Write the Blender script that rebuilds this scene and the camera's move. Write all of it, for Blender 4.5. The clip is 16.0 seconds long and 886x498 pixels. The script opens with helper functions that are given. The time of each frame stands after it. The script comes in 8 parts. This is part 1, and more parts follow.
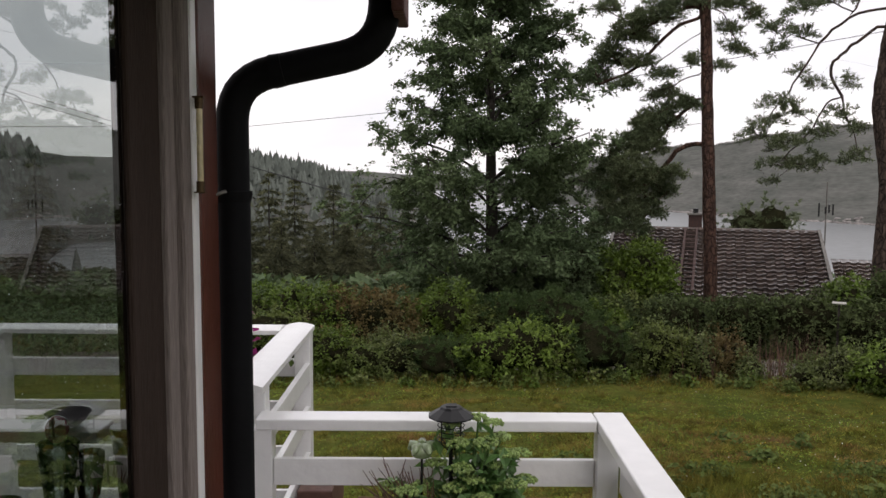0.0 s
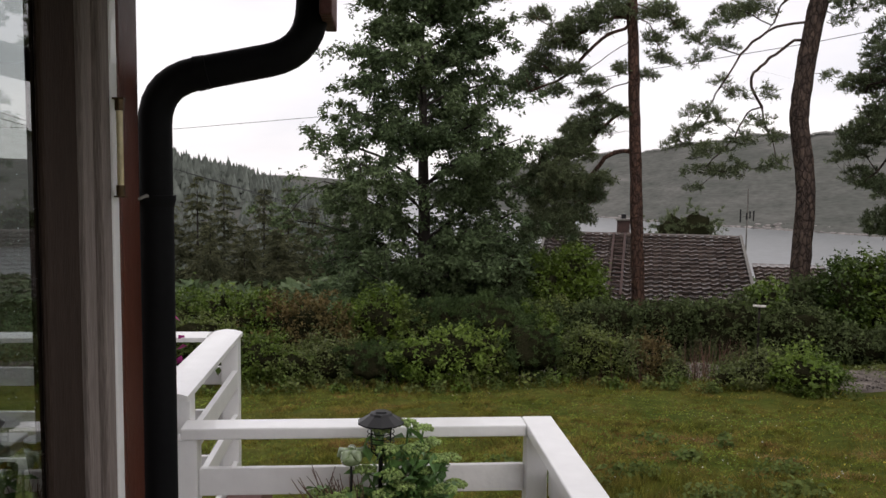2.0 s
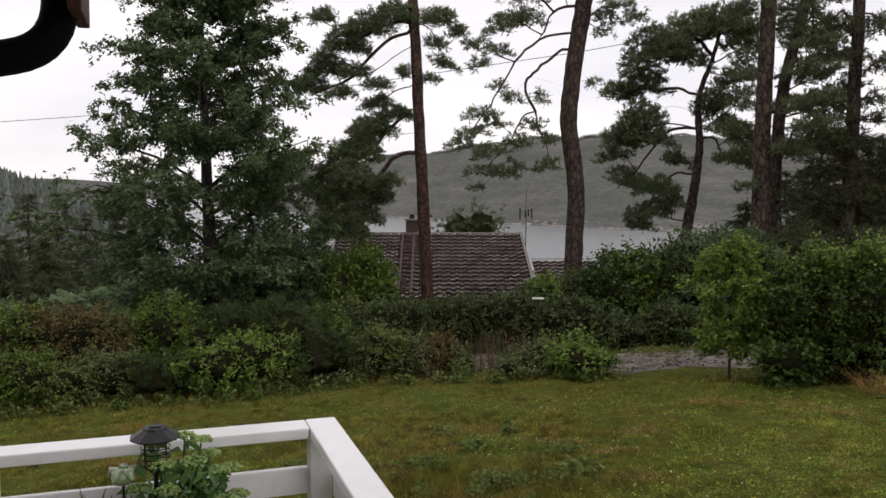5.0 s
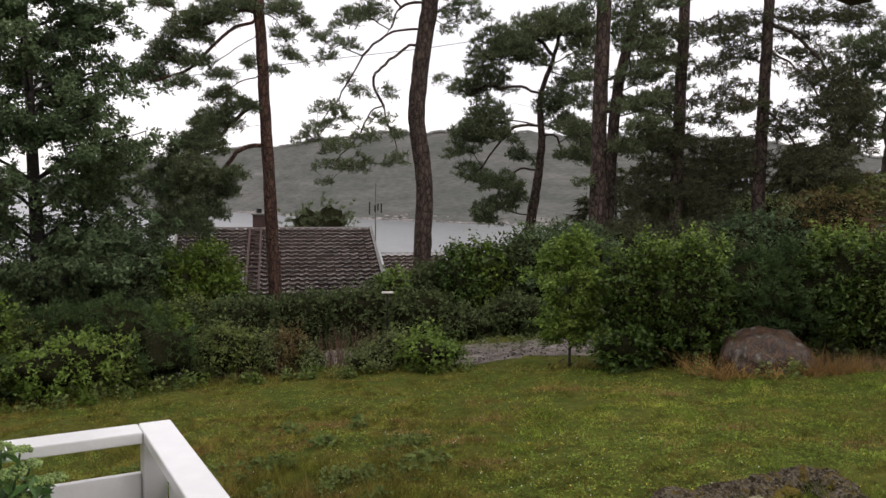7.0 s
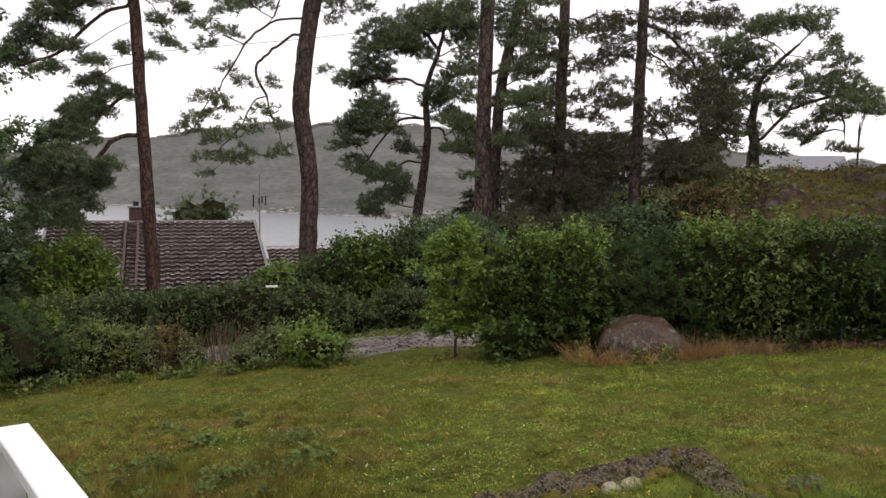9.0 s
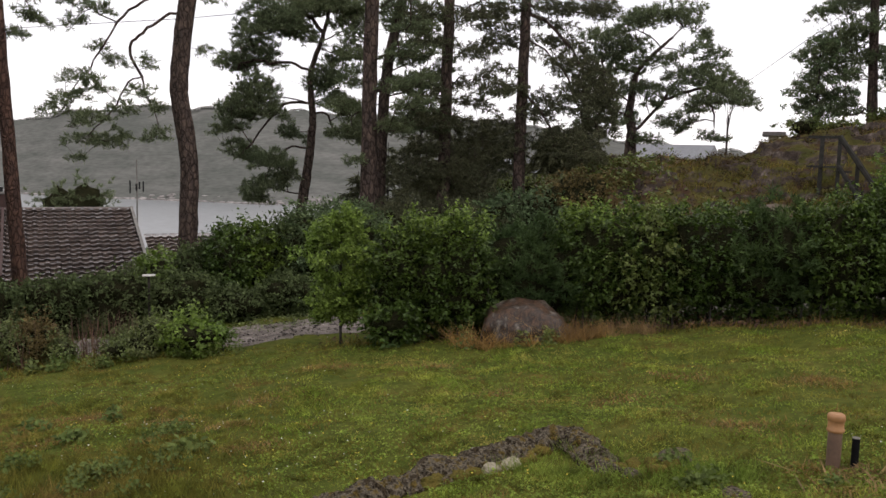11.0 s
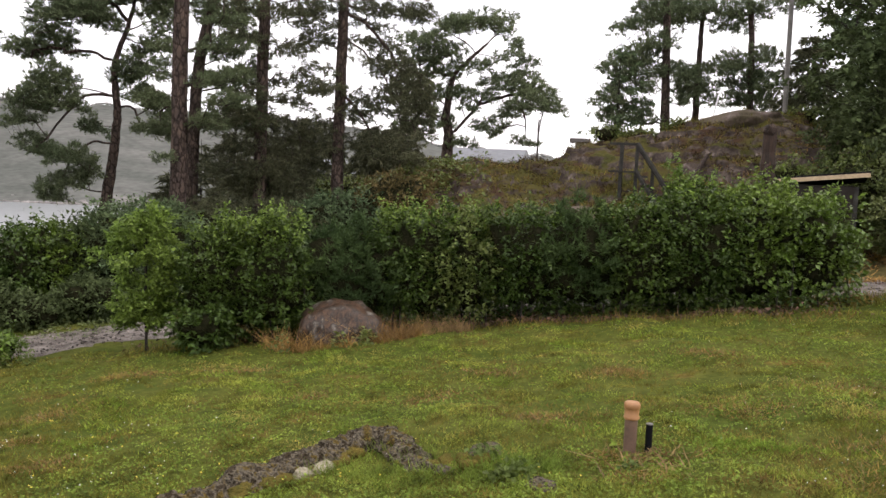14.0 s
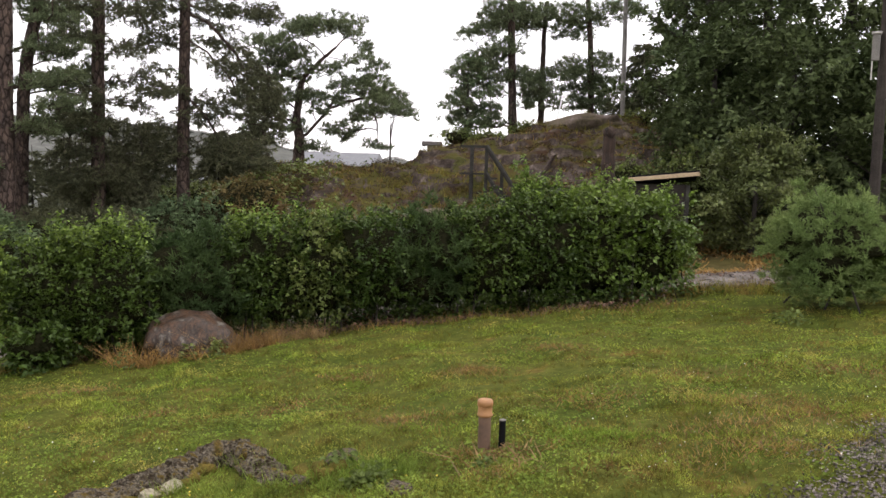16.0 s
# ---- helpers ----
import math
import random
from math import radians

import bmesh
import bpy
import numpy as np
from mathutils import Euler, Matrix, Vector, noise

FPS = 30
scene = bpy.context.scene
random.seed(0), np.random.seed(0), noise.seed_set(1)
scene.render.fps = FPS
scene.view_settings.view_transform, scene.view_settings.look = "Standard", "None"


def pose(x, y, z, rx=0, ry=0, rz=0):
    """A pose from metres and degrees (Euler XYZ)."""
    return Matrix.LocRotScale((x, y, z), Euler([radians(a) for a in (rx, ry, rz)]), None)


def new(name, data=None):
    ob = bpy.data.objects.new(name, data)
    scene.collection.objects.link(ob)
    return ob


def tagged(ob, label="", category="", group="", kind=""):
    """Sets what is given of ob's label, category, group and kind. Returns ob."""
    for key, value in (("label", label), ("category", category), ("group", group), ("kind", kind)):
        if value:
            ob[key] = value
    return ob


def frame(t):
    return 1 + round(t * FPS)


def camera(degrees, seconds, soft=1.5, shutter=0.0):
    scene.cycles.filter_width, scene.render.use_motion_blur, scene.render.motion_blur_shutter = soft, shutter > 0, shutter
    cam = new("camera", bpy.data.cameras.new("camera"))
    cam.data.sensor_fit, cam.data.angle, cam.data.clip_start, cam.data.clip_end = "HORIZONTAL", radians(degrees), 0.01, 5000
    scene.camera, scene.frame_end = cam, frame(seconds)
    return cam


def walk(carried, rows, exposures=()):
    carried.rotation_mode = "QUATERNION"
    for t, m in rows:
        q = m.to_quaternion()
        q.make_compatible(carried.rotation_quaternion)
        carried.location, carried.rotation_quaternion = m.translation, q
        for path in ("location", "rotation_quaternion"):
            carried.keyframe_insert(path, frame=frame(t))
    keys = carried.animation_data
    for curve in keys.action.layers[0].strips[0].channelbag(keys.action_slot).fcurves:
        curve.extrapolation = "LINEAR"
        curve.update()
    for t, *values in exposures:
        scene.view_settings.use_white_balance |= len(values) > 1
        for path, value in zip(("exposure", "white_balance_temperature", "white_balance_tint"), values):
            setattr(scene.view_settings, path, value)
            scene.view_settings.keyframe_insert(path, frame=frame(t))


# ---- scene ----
EYE = 1.65
ROWS = [
    (0.0, -0.000, 0.000, 0.000, 0.00, -5.40, 0.36),
    (0.5, 0.000, 0.001, 0.001, -0.38, -5.37, 0.45),
    (1.0, 0.001, -0.002, 0.000, -1.11, -5.21, 0.63),
    (1.5, 0.003, 0.001, 0.002, -2.42, -5.13, 0.76),
    (2.0, 0.009, 0.002, 0.001, -4.63, -5.01, 0.75),
    (2.5, 0.015, 0.003, 0.002, -7.22, -4.93, 0.76),
    (3.0, 0.022, 0.002, 0.001, -10.01, -4.79, 0.85),
    (5.5, 0.056, -0.031, 0.006, -21.33, -4.72, 0.23),
    (6.0, 0.064, -0.026, 0.005, -24.08, -4.60, 0.28),
    (6.5, 0.071, -0.036, 0.006, -26.72, -4.71, 0.56),
    (7.0, 0.075, -0.037, 0.005, -29.18, -5.07, 0.75),
    (7.5, 0.077, -0.029, 0.004, -31.43, -5.34, 0.84),
    (8.0, 0.082, -0.028, 0.003, -33.40, -5.33, 0.92),
    (10.5, 0.172, -0.038, -0.023, -42.40, -6.00, 1.32),
    (11.0, 0.191, -0.037, -0.028, -44.59, -6.16, 1.46),
    (11.5, 0.222, -0.027, -0.035, -47.02, -6.11, 1.84),
    (12.0, 0.254, -0.023, -0.046, -49.31, -5.99, 2.30),
    (12.5, 0.274, -0.023, -0.052, -51.56, -6.03, 2.53),
    (13.0, 0.284, -0.032, -0.052, -53.63, -5.95, 2.41),
    (13.5, 0.290, -0.032, -0.051, -55.38, -5.88, 2.34),
    (14.0, 0.301, -0.032, -0.054, -56.87, -5.64, 2.45),
    (14.5, 0.304, -0.038, -0.053, -58.67, -5.41, 2.26),
    (15.0, 0.313, -0.043, -0.053, -61.10, -5.38, 2.09),
    (15.5, 0.330, -0.048, -0.051, -63.78, -5.27, 2.12),
    (16.0, 0.351, -0.053, -0.056, -66.73, -5.04, 1.71),
]
cam = camera(55.94, 16.0, soft=1.5)
walk(cam, [(t, pose(x, y, EYE + z, 90 + pitch, 0, yaw) @ pose(0, 0, 0, 0, 0, lean)) for t, x, y, z, yaw, pitch, lean in ROWS],
     exposures=[(0.0, 0.10, 6700, 16), (3.0, 0.04, 6700, 16), (5.5, -0.02, 6700, 16), (6.0, -0.10, 6700, 16), (6.5, 0.00, 6700, 16), (7.0, 0.27, 6700, 16), (8.0, 0.58, 6700, 16), (10.5, 0.36, 6700, 16), (11.2, 0.34, 6700, 16), (12.0, 0.43, 6700, 16), (12.5, 0.93, 6700, 16), (13.0, 1.14, 6700, 16), (14.0, 0.94, 6700, 16), (14.5, 0.80, 6700, 16), (15.0, 0.80, 6700, 16), (15.5, 0.92, 6700, 16), (16.0, 0.94, 6700, 16)])

# ---- light: an overcast, rainy day ----
world = bpy.data.worlds.new("overcast_sky")
scene.world = world
world.use_nodes = True
wn, wl = world.node_tree.nodes, world.node_tree.links
wn.clear()
w_out, w_bg = wn.new("ShaderNodeOutputWorld"), wn.new("ShaderNodeBackground")
w_sky = wn.new("ShaderNodeTexSky")
w_sky.sky_type, w_sky.sun_disc = "NISHITA", False
w_sky.sun_elevation, w_sky.sun_rotation = radians(48), radians(200)
w_co, w_noise, w_ramp, w_mix = wn.new("ShaderNodeTexCoord"), wn.new("ShaderNodeTexNoise"), wn.new("ShaderNodeValToRGB"), wn.new("ShaderNodeMix")
w_map = wn.new("ShaderNodeMapping")
w_map.inputs["Scale"].default_value = (1.2, 1.2, 4.5)
w_noise.inputs["Scale"].default_value, w_noise.inputs["Detail"].default_value = 2.2, 6.0
w_ramp.color_ramp.elements[0].position, w_ramp.color_ramp.elements[1].position = 0.32, 0.62
w_ramp.color_ramp.elements[0].color = (8.9, 9.1, 9.6, 1)
w_ramp.color_ramp.elements[1].color = (11.2, 11.2, 11.2, 1)
w_mix.data_type = "RGBA"
w_mix.inputs["Factor"].default_value = 0.9
w_bg.inputs["Strength"].default_value = 0.1
wl.new(w_co.outputs["Generated"], w_map.inputs["Vector"])
wl.new(w_map.outputs["Vector"], w_noise.inputs["Vector"])
wl.new(w_noise.outputs["Fac"], w_ramp.inputs["Fac"])
wl.new(w_sky.outputs["Color"], w_mix.inputs["A"])
wl.new(w_ramp.outputs["Color"], w_mix.inputs["B"])
wl.new(w_mix.outputs["Result"], w_bg.inputs["Color"])
wl.new(w_bg.outputs["Background"], w_out.inputs["Surface"])

sun_data = bpy.data.lights.new("sun", "SUN")
sun_data.energy, sun_data.angle, sun_data.color = 0.5, radians(25), (1.0, 0.97, 0.93)
sun = new("sun", sun_data)
sun.matrix_world = pose(0, 0, 60, 42, 0, 20)


# ---- materials ----
def mat(name, a, b=None, rough=0.8, scale=4.0, fine=60.0, bump=0.0, bump_scale=40.0, metal=0.0, spec=0.5, coords="Object",
        island=0.0, trans=0.0, c=None, contrast=(0.35, 0.65), stretch=(1, 1, 1), coat=0.0, each=0.0, grain=0.28):
    """A noise-varied surface: two broad tones a and b, a finer grain, relief, and a shade of its own for every loose piece."""
    m = bpy.data.materials.new(name)
    m.use_nodes = True
    n, l = m.node_tree.nodes, m.node_tree.links
    bs = n["Principled BSDF"]
    b = b or tuple(v * 0.75 for v in a)
    co, mp = n.new("ShaderNodeTexCoord"), n.new("ShaderNodeMapping")
    geo = n.new("ShaderNodeNewGeometry")
    mp.inputs["Scale"].default_value = stretch
    l.new(geo.outputs["Position"] if coords == "World" else co.outputs["Object"], mp.inputs["Vector"])
    no, ra = n.new("ShaderNodeTexNoise"), n.new("ShaderNodeValToRGB")
    no.inputs["Scale"].default_value, no.inputs["Detail"].default_value = scale, 5.0
    ra.color_ramp.elements[0].position, ra.color_ramp.elements[1].position = contrast
    ra.color_ramp.elements[0].color, ra.color_ramp.elements[1].color = (*a, 1), (*b, 1)
    if c:
        e = ra.color_ramp.elements.new(min(contrast[1] + 0.1, 0.95))
        e.color = (*c, 1)
    l.new(mp.outputs["Vector"], no.inputs["Vector"])
    l.new(no.outputs["Fac"], ra.inputs["Fac"])
    n2 = n.new("ShaderNodeTexNoise")
    n2.inputs["Scale"].default_value, n2.inputs["Detail"].default_value = fine, 3.0
    l.new(mp.outputs["Vector"], n2.inputs["Vector"])
    hs = n.new("ShaderNodeHueSaturation")
    mr = n.new("ShaderNodeMapRange")
    mr.inputs["To Min"].default_value, mr.inputs["To Max"].default_value = 1 - grain, 1 + grain
    mr.inputs["From Min"].default_value, mr.inputs["From Max"].default_value = 0.25, 0.75
    l.new(n2.outputs["Fac"], mr.inputs["Value"])
    val = mr.outputs["Result"]
    if island:
        mi, mu = n.new("ShaderNodeMapRange"), n.new("ShaderNodeMath")
        mi.inputs["To Min"].default_value, mi.inputs["To Max"].default_value = 1 - island, 1 + island
        mu.operation = "MULTIPLY"
        l.new(geo.outputs["Random Per Island"], mi.inputs["Value"])
        l.new(mi.outputs["Result"], mu.inputs[0])
        l.new(val, mu.inputs[1])
        val = mu.outputs["Value"]
    if each:
        oi, me_, mu = n.new("ShaderNodeObjectInfo"), n.new("ShaderNodeMapRange"), n.new("ShaderNodeMath")
        me_.inputs["To Min"].default_value, me_.inputs["To Max"].default_value = 1 - each, 1 + each
        mu.operation = "MULTIPLY"
        l.new(oi.outputs["Random"], me_.inputs["Value"])
        l.new(me_.outputs["Result"], mu.inputs[0])
        l.new(val, mu.inputs[1])
        val = mu.outputs["Value"]
    l.new(val, hs.inputs["Value"])
    l.new(ra.outputs["Color"], hs.inputs["Color"])
    l.new(hs.outputs["Color"], bs.inputs["Base Color"])
    bs.inputs["Roughness"].default_value, bs.inputs["Metallic"].default_value = rough, metal
    bs.inputs["Specular IOR Level"].default_value = spec
    bs.inputs["Coat Weight"].default_value = coat
    if trans:
        tr, ad = n.new("ShaderNodeBsdfTranslucent"), n.new("ShaderNodeMixShader")
        ad.inputs[0].default_value = trans
        l.new(hs.outputs["Color"], tr.inputs["Color"])
        l.new(bs.outputs["BSDF"], ad.inputs[1])
        l.new(tr.outputs["BSDF"], ad.inputs[2])
        l.new(ad.outputs["Shader"], n["Material Output"].inputs["Surface"])
    if bump:
        n3, bu = n.new("ShaderNodeTexNoise"), n.new("ShaderNodeBump")
        n3.inputs["Scale"].default_value, n3.inputs["Detail"].default_value = bump_scale, 6.0
        l.new(mp.outputs["Vector"], n3.inputs["Vector"])
        l.new(n3.outputs["Fac"], bu.inputs["Height"])
        bu.inputs["Strength"].default_value, bu.inputs["Distance"].default_value = bump, 0.02
        l.new(bu.outputs["Normal"], bs.inputs["Normal"])
    return m


M_LAWN = mat("lawn_soil", (0.055, 0.072, 0.012), (0.085, 0.088, 0.018), 0.95, 1.5, 9.0, 0.8, 25, coords="World", c=(0.19, 0.115, 0.035), spec=0.05, grain=0.4)
M_GRASS = mat("grass_blades", (0.180, 0.262, 0.038), (0.300, 0.322, 0.062), 0.85, 1.7, 8, coords="World", c=(0.40, 0.325, 0.100), island=0.38, trans=0.4, spec=0.05, contrast=(0.38, 0.57), grain=0.68)
M_GRASS_ROUGH = mat("rough_grass_blades", (0.125, 0.130, 0.024), (0.190, 0.160, 0.040), 0.9, 2.2, 5.5, coords="World", c=(0.21, 0.135, 0.050), island=0.32, trans=0.35, spec=0.03, contrast=(0.37, 0.55), grain=0.8)
M_WHITE = mat("white_paint", (0.86, 0.86, 0.855), (0.825, 0.825, 0.815), 0.30, 1.2, 14, 0.12, 30, coat=0.3, grain=0.04)
M_PIPE = mat("black_plastic", (0.008, 0.008, 0.009), (0.010, 0.010, 0.011), 0.6, 6, 60, 0.05, 20, spec=0.06, grain=0.1)
M_SASH = mat("dark_brown_stain", (0.046, 0.032, 0.026), (0.034, 0.024, 0.019), 0.85, 5, 60, 0.25, 60, stretch=(4, 4, 0.4), spec=0.08)
M_POST = mat("weathered_grey_paint", (0.255, 0.215, 0.195), (0.185, 0.155, 0.140), 0.85, 5, 60, 0.4, 60, stretch=(5, 5, 0.35), spec=0.15)
M_REDWOOD = mat("red_brown_board", (0.115, 0.034, 0.022), (0.080, 0.024, 0.016), 0.3, 5, 60, 0.3, 60, stretch=(5, 5, 0.35))
M_BARK = mat("pine_bark", (0.120, 0.086, 0.070), (0.062, 0.047, 0.041), 0.95, 5, 16, 1.0, 14, stretch=(2, 2, 0.6), spec=0.1)
M_BARK_RED = mat("upper_pine_bark", (0.138, 0.078, 0.058), (0.076, 0.048, 0.040), 0.95, 5, 16, 0.8, 14, stretch=(2, 2, 0.6), spec=0.1)
def plated(m, size=9.0):
    """Cracks the bark into scaly upright plates."""
    n, l = m.node_tree.nodes, m.node_tree.links
    bs = n["Principled BSDF"]
    co, mp, vo, mr, mx = n.new("ShaderNodeTexCoord"), n.new("ShaderNodeMapping"), n.new("ShaderNodeTexVoronoi"), n.new("ShaderNodeMapRange"), n.new("ShaderNodeMix")
    warp, ad = n.new("ShaderNodeTexNoise"), n.new("ShaderNodeVectorMath")
    warp.inputs["Scale"].default_value = 6.0
    ad.operation = "MULTIPLY_ADD"
    ad.inputs[1].default_value = (0.12, 0.12, 0.12)
    l.new(co.outputs["Object"], warp.inputs["Vector"])
    l.new(warp.outputs["Color"], ad.inputs[0])
    l.new(co.outputs["Object"], ad.inputs[2])
    mp.inputs["Scale"].default_value = (1.0, 1.0, 0.42)
    vo.feature = "DISTANCE_TO_EDGE"
    vo.inputs["Scale"].default_value = size
    mr.inputs["From Min"].default_value, mr.inputs["From Max"].default_value = 0.0, 0.16
    mr.inputs["To Min"].default_value = 0.35
    l.new(ad.outputs["Vector"], mp.inputs["Vector"])
    l.new(mp.outputs["Vector"], vo.inputs["Vector"])
    l.new(vo.outputs["Distance"], mr.inputs["Value"])
    mx.data_type, mx.blend_type = "RGBA", "MULTIPLY"
    mx.inputs["Factor"].default_value = 1.0
    l.new(bs.inputs["Base Color"].links[0].from_socket, mx.inputs["A"])
    l.new(mr.outputs["Result"], mx.inputs["B"])
    l.new(mx.outputs["Result"], bs.inputs["Base Color"])
    bu = n.new("ShaderNodeBump")
    bu.inputs["Strength"].default_value, bu.inputs["Distance"].default_value = 1.0, 0.03
    l.new(mr.outputs["Result"], bu.inputs["Height"])
    l.new(bs.inputs["Normal"].links[0].from_socket, bu.inputs["Normal"])
    l.new(bu.outputs["Normal"], bs.inputs["Normal"])


plated(M_BARK)
plated(M_BARK_RED, 10.0)
M_OAKBARK = mat("oak_bark", (0.060, 0.052, 0.045), (0.034, 0.030, 0.027), 0.95, 5, 16, 0.8, 14, spec=0.1)
M_NEEDLE = mat("pine_needles", (0.106, 0.136, 0.072), (0.150, 0.178, 0.092), 0.65, 0.6, 8, coords="World", island=0.4, trans=0.3, spec=0.12)
M_NEEDLE_DARK = mat("spruce_needles", (0.078, 0.084, 0.048), (0.106, 0.110, 0.058), 0.65, 0.6, 8, coords="World", island=0.4, trans=0.25, spec=0.12)
M_NEEDLE_PALE = mat("dwarf_pine_needles", (0.130, 0.190, 0.062), (0.190, 0.250, 0.085), 0.65, 1.5, 8, coords="World", island=0.3, trans=0.3, spec=0.12)
# darker leaf copy: shade on trees and hedge is put into its colour
M_LEAF_DARK = mat("shaded_tree_leaves", (0.056, 0.078, 0.030), (0.084, 0.108, 0.042), 0.65, 0.5, 8, coords="World", island=0.4, trans=0.25, spec=0.1)
M_LEAF = mat("oak_leaves", (0.084, 0.124, 0.060), (0.116, 0.156, 0.073), 0.55, 0.5, 8, coords="World", island=0.4, trans=0.3, spec=0.1)
M_LEAF_HEDGE = mat("hedge_leaves", (0.036, 0.064, 0.011), (0.058, 0.092, 0.016), 0.38, 0.6, 8, coords="World", island=0.3, trans=0.16, spec=0.2)
M_LEAF_BRIGHT = mat("young_leaves", (0.122, 0.194, 0.034), (0.166, 0.232, 0.046), 0.42, 0.6, 8, coords="World", island=0.4, trans=0.35, spec=0.2)
M_LEAF_FRESH = mat("fresh_hedge_leaves", (0.066, 0.110, 0.014), (0.098, 0.148, 0.020), 0.38, 0.6, 8, coords="World", island=0.3, trans=0.22, spec=0.25)
M_NEEDLE_HEDGE = mat("soft_pine_needles", (0.046, 0.078, 0.027), (0.070, 0.106, 0.035), 0.6, 1.5, 8, coords="World", island=0.35, trans=0.25, spec=0.12)
# near-black core colour: the shade inside hedges and shrubs is put in here
M_INNER = mat("inner_shade_dark", (0.015, 0.017, 0.008), (0.024, 0.022, 0.012), 0.95, 9, 40, 1.0, 30, spec=0.0, grain=0.6)
M_LEAF_GLOSSY = mat("glossy_hedge_leaves", (0.075, 0.122, 0.018), (0.108, 0.160, 0.026), 0.32, 0.6, 8, coords="World", island=0.35, trans=0.16, spec=0.35)
M_LEAF_SHRUB = mat("shrub_leaves", (0.090, 0.124, 0.032), (0.130, 0.152, 0.040), 0.42, 0.7, 8, coords="World", island=0.3, trans=0.2, c=(0.135, 0.100, 0.045), spec=0.2)
M_LEAF_OLIVE = mat("brown_green_leaves", (0.098, 0.080, 0.030), (0.135, 0.095, 0.038), 0.65, 0.9, 8, coords="World", island=0.3, trans=0.2, c=(0.13, 0.065, 0.040), spec=0.12)
M_LEAF_GREY = mat("grey_green_leaves", (0.098, 0.124, 0.042), (0.135, 0.156, 0.054), 0.42, 0.9, 8, coords="World", island=0.4, trans=0.25, spec=0.2)
# far woods and hillside: rain haze is put into the pale grey base colours
M_HAZEWOOD = mat("far_woods", (0.255, 0.257, 0.240), (0.285, 0.285, 0.268), 0.9, 0.05, 0.3, coords="World", island=0.08, spec=0.0, grain=0.14)
M_HILL = mat("hazed_hillside", (0.100, 0.105, 0.094), (0.142, 0.141, 0.130), 0.95, 0.022, 0.16, 0.10, 0.10, coords="World", spec=0.0, c=(0.195, 0.188, 0.174), contrast=(0.36, 0.66), grain=0.20, stretch=(1, 1, 4))
M_WATER = mat("lake_water", (0.16, 0.17, 0.175), (0.18, 0.19, 0.195), 0.30, 0.01, 0.3, 1.0, 0.8, coords="World")
M_TILE = mat("weathered_roof_tile", (0.090, 0.066, 0.054), (0.042, 0.032, 0.028), 0.22, 5, 18, 0.2, 20, island=0.0, each=0.35, c=(0.24, 0.215, 0.195), contrast=(0.38, 0.62), spec=0.6)
M_STONE = mat("grey_granite", (0.076, 0.042, 0.024), (0.040, 0.029, 0.022), 0.45, 9.0, 34, 1.0, 16, coords="World", c=(0.136, 0.118, 0.098), spec=0.3, contrast=(0.38, 0.56), grain=0.7, stretch=(1, 1, 0.6))
M_KNOLLROCK = mat("lichened_rock", (0.095, 0.078, 0.050), (0.135, 0.105, 0.088), 0.95, 2.2, 14, 1.0, 9, coords="World", c=(0.22, 0.185, 0.165), contrast=(0.42, 0.62), spec=0.1)
M_CONCRETE = mat("mossy_concrete", (0.044, 0.033, 0.020), (0.114, 0.098, 0.074), 0.95, 15, 60, 1.0, 60, coords="World", c=(0.088, 0.062, 0.018), contrast=(0.40, 0.52), spec=0.08, grain=0.85)
M_GRAVEL = mat("gravel", (0.200, 0.176, 0.156), (0.080, 0.067, 0.058), 0.7, 3, 60, 1.0, 60, coords="World", island=0.85, spec=0.08)
M_MOSS = mat("moss_and_heather", (0.080, 0.062, 0.026), (0.115, 0.104, 0.030), 0.95, 0.6, 6, 1.0, 5, coords="World", c=(0.20, 0.165, 0.14), contrast=(0.38, 0.62), stretch=(1, 1, 3.0), spec=0.1)
M_GREYWOOD = mat("grey_weathered_wood", (0.20, 0.19, 0.17), (0.13, 0.12, 0.11), 0.8, 5, 50, 0.4, 50)
M_DARKBOARD = mat("dark_shed_boards", (0.050, 0.043, 0.037), (0.034, 0.029, 0.026), 0.9, 5, 50, 0.4, 50, spec=0.1)
M_RED = mat("red_painted_wall", (0.10, 0.030, 0.022), (0.075, 0.022, 0.017), 0.7, 3, 40, 0.3, 40)
M_BRICK = mat("chimney_brick", (0.070, 0.036, 0.030), (0.045, 0.026, 0.022), 0.85, 6, 40, 0.5, 40)
M_DARKMETAL = mat("black_metal", (0.010, 0.010, 0.011), (0.014, 0.014, 0.015), 0.42, 8, 60, spec=0.3, grain=0.1)
M_WIRE = mat("cable_rubber", (0.02, 0.02, 0.022), (0.03, 0.03, 0.032), 0.6)
M_PVC = mat("brown_pvc", (0.165, 0.100, 0.070), (0.105, 0.066, 0.048), 0.55, 6, 40, 0.1, 20, grain=0.15)
M_PVC_CAP = mat("orange_pvc", (0.39, 0.195, 0.080), (0.31, 0.150, 0.060), 0.5, 6, 40, 0.1, 20, grain=0.12)
M_STRAW = mat("dry_grass", (0.26, 0.17, 0.070), (0.19, 0.115, 0.048), 0.8, 1.5, 9, coords="World", island=0.4, trans=0.2)
M_PALEWOOD = mat("new_timber", (0.42, 0.32, 0.20), (0.34, 0.25, 0.15), 0.7, 4, 40, 0.2, 40)


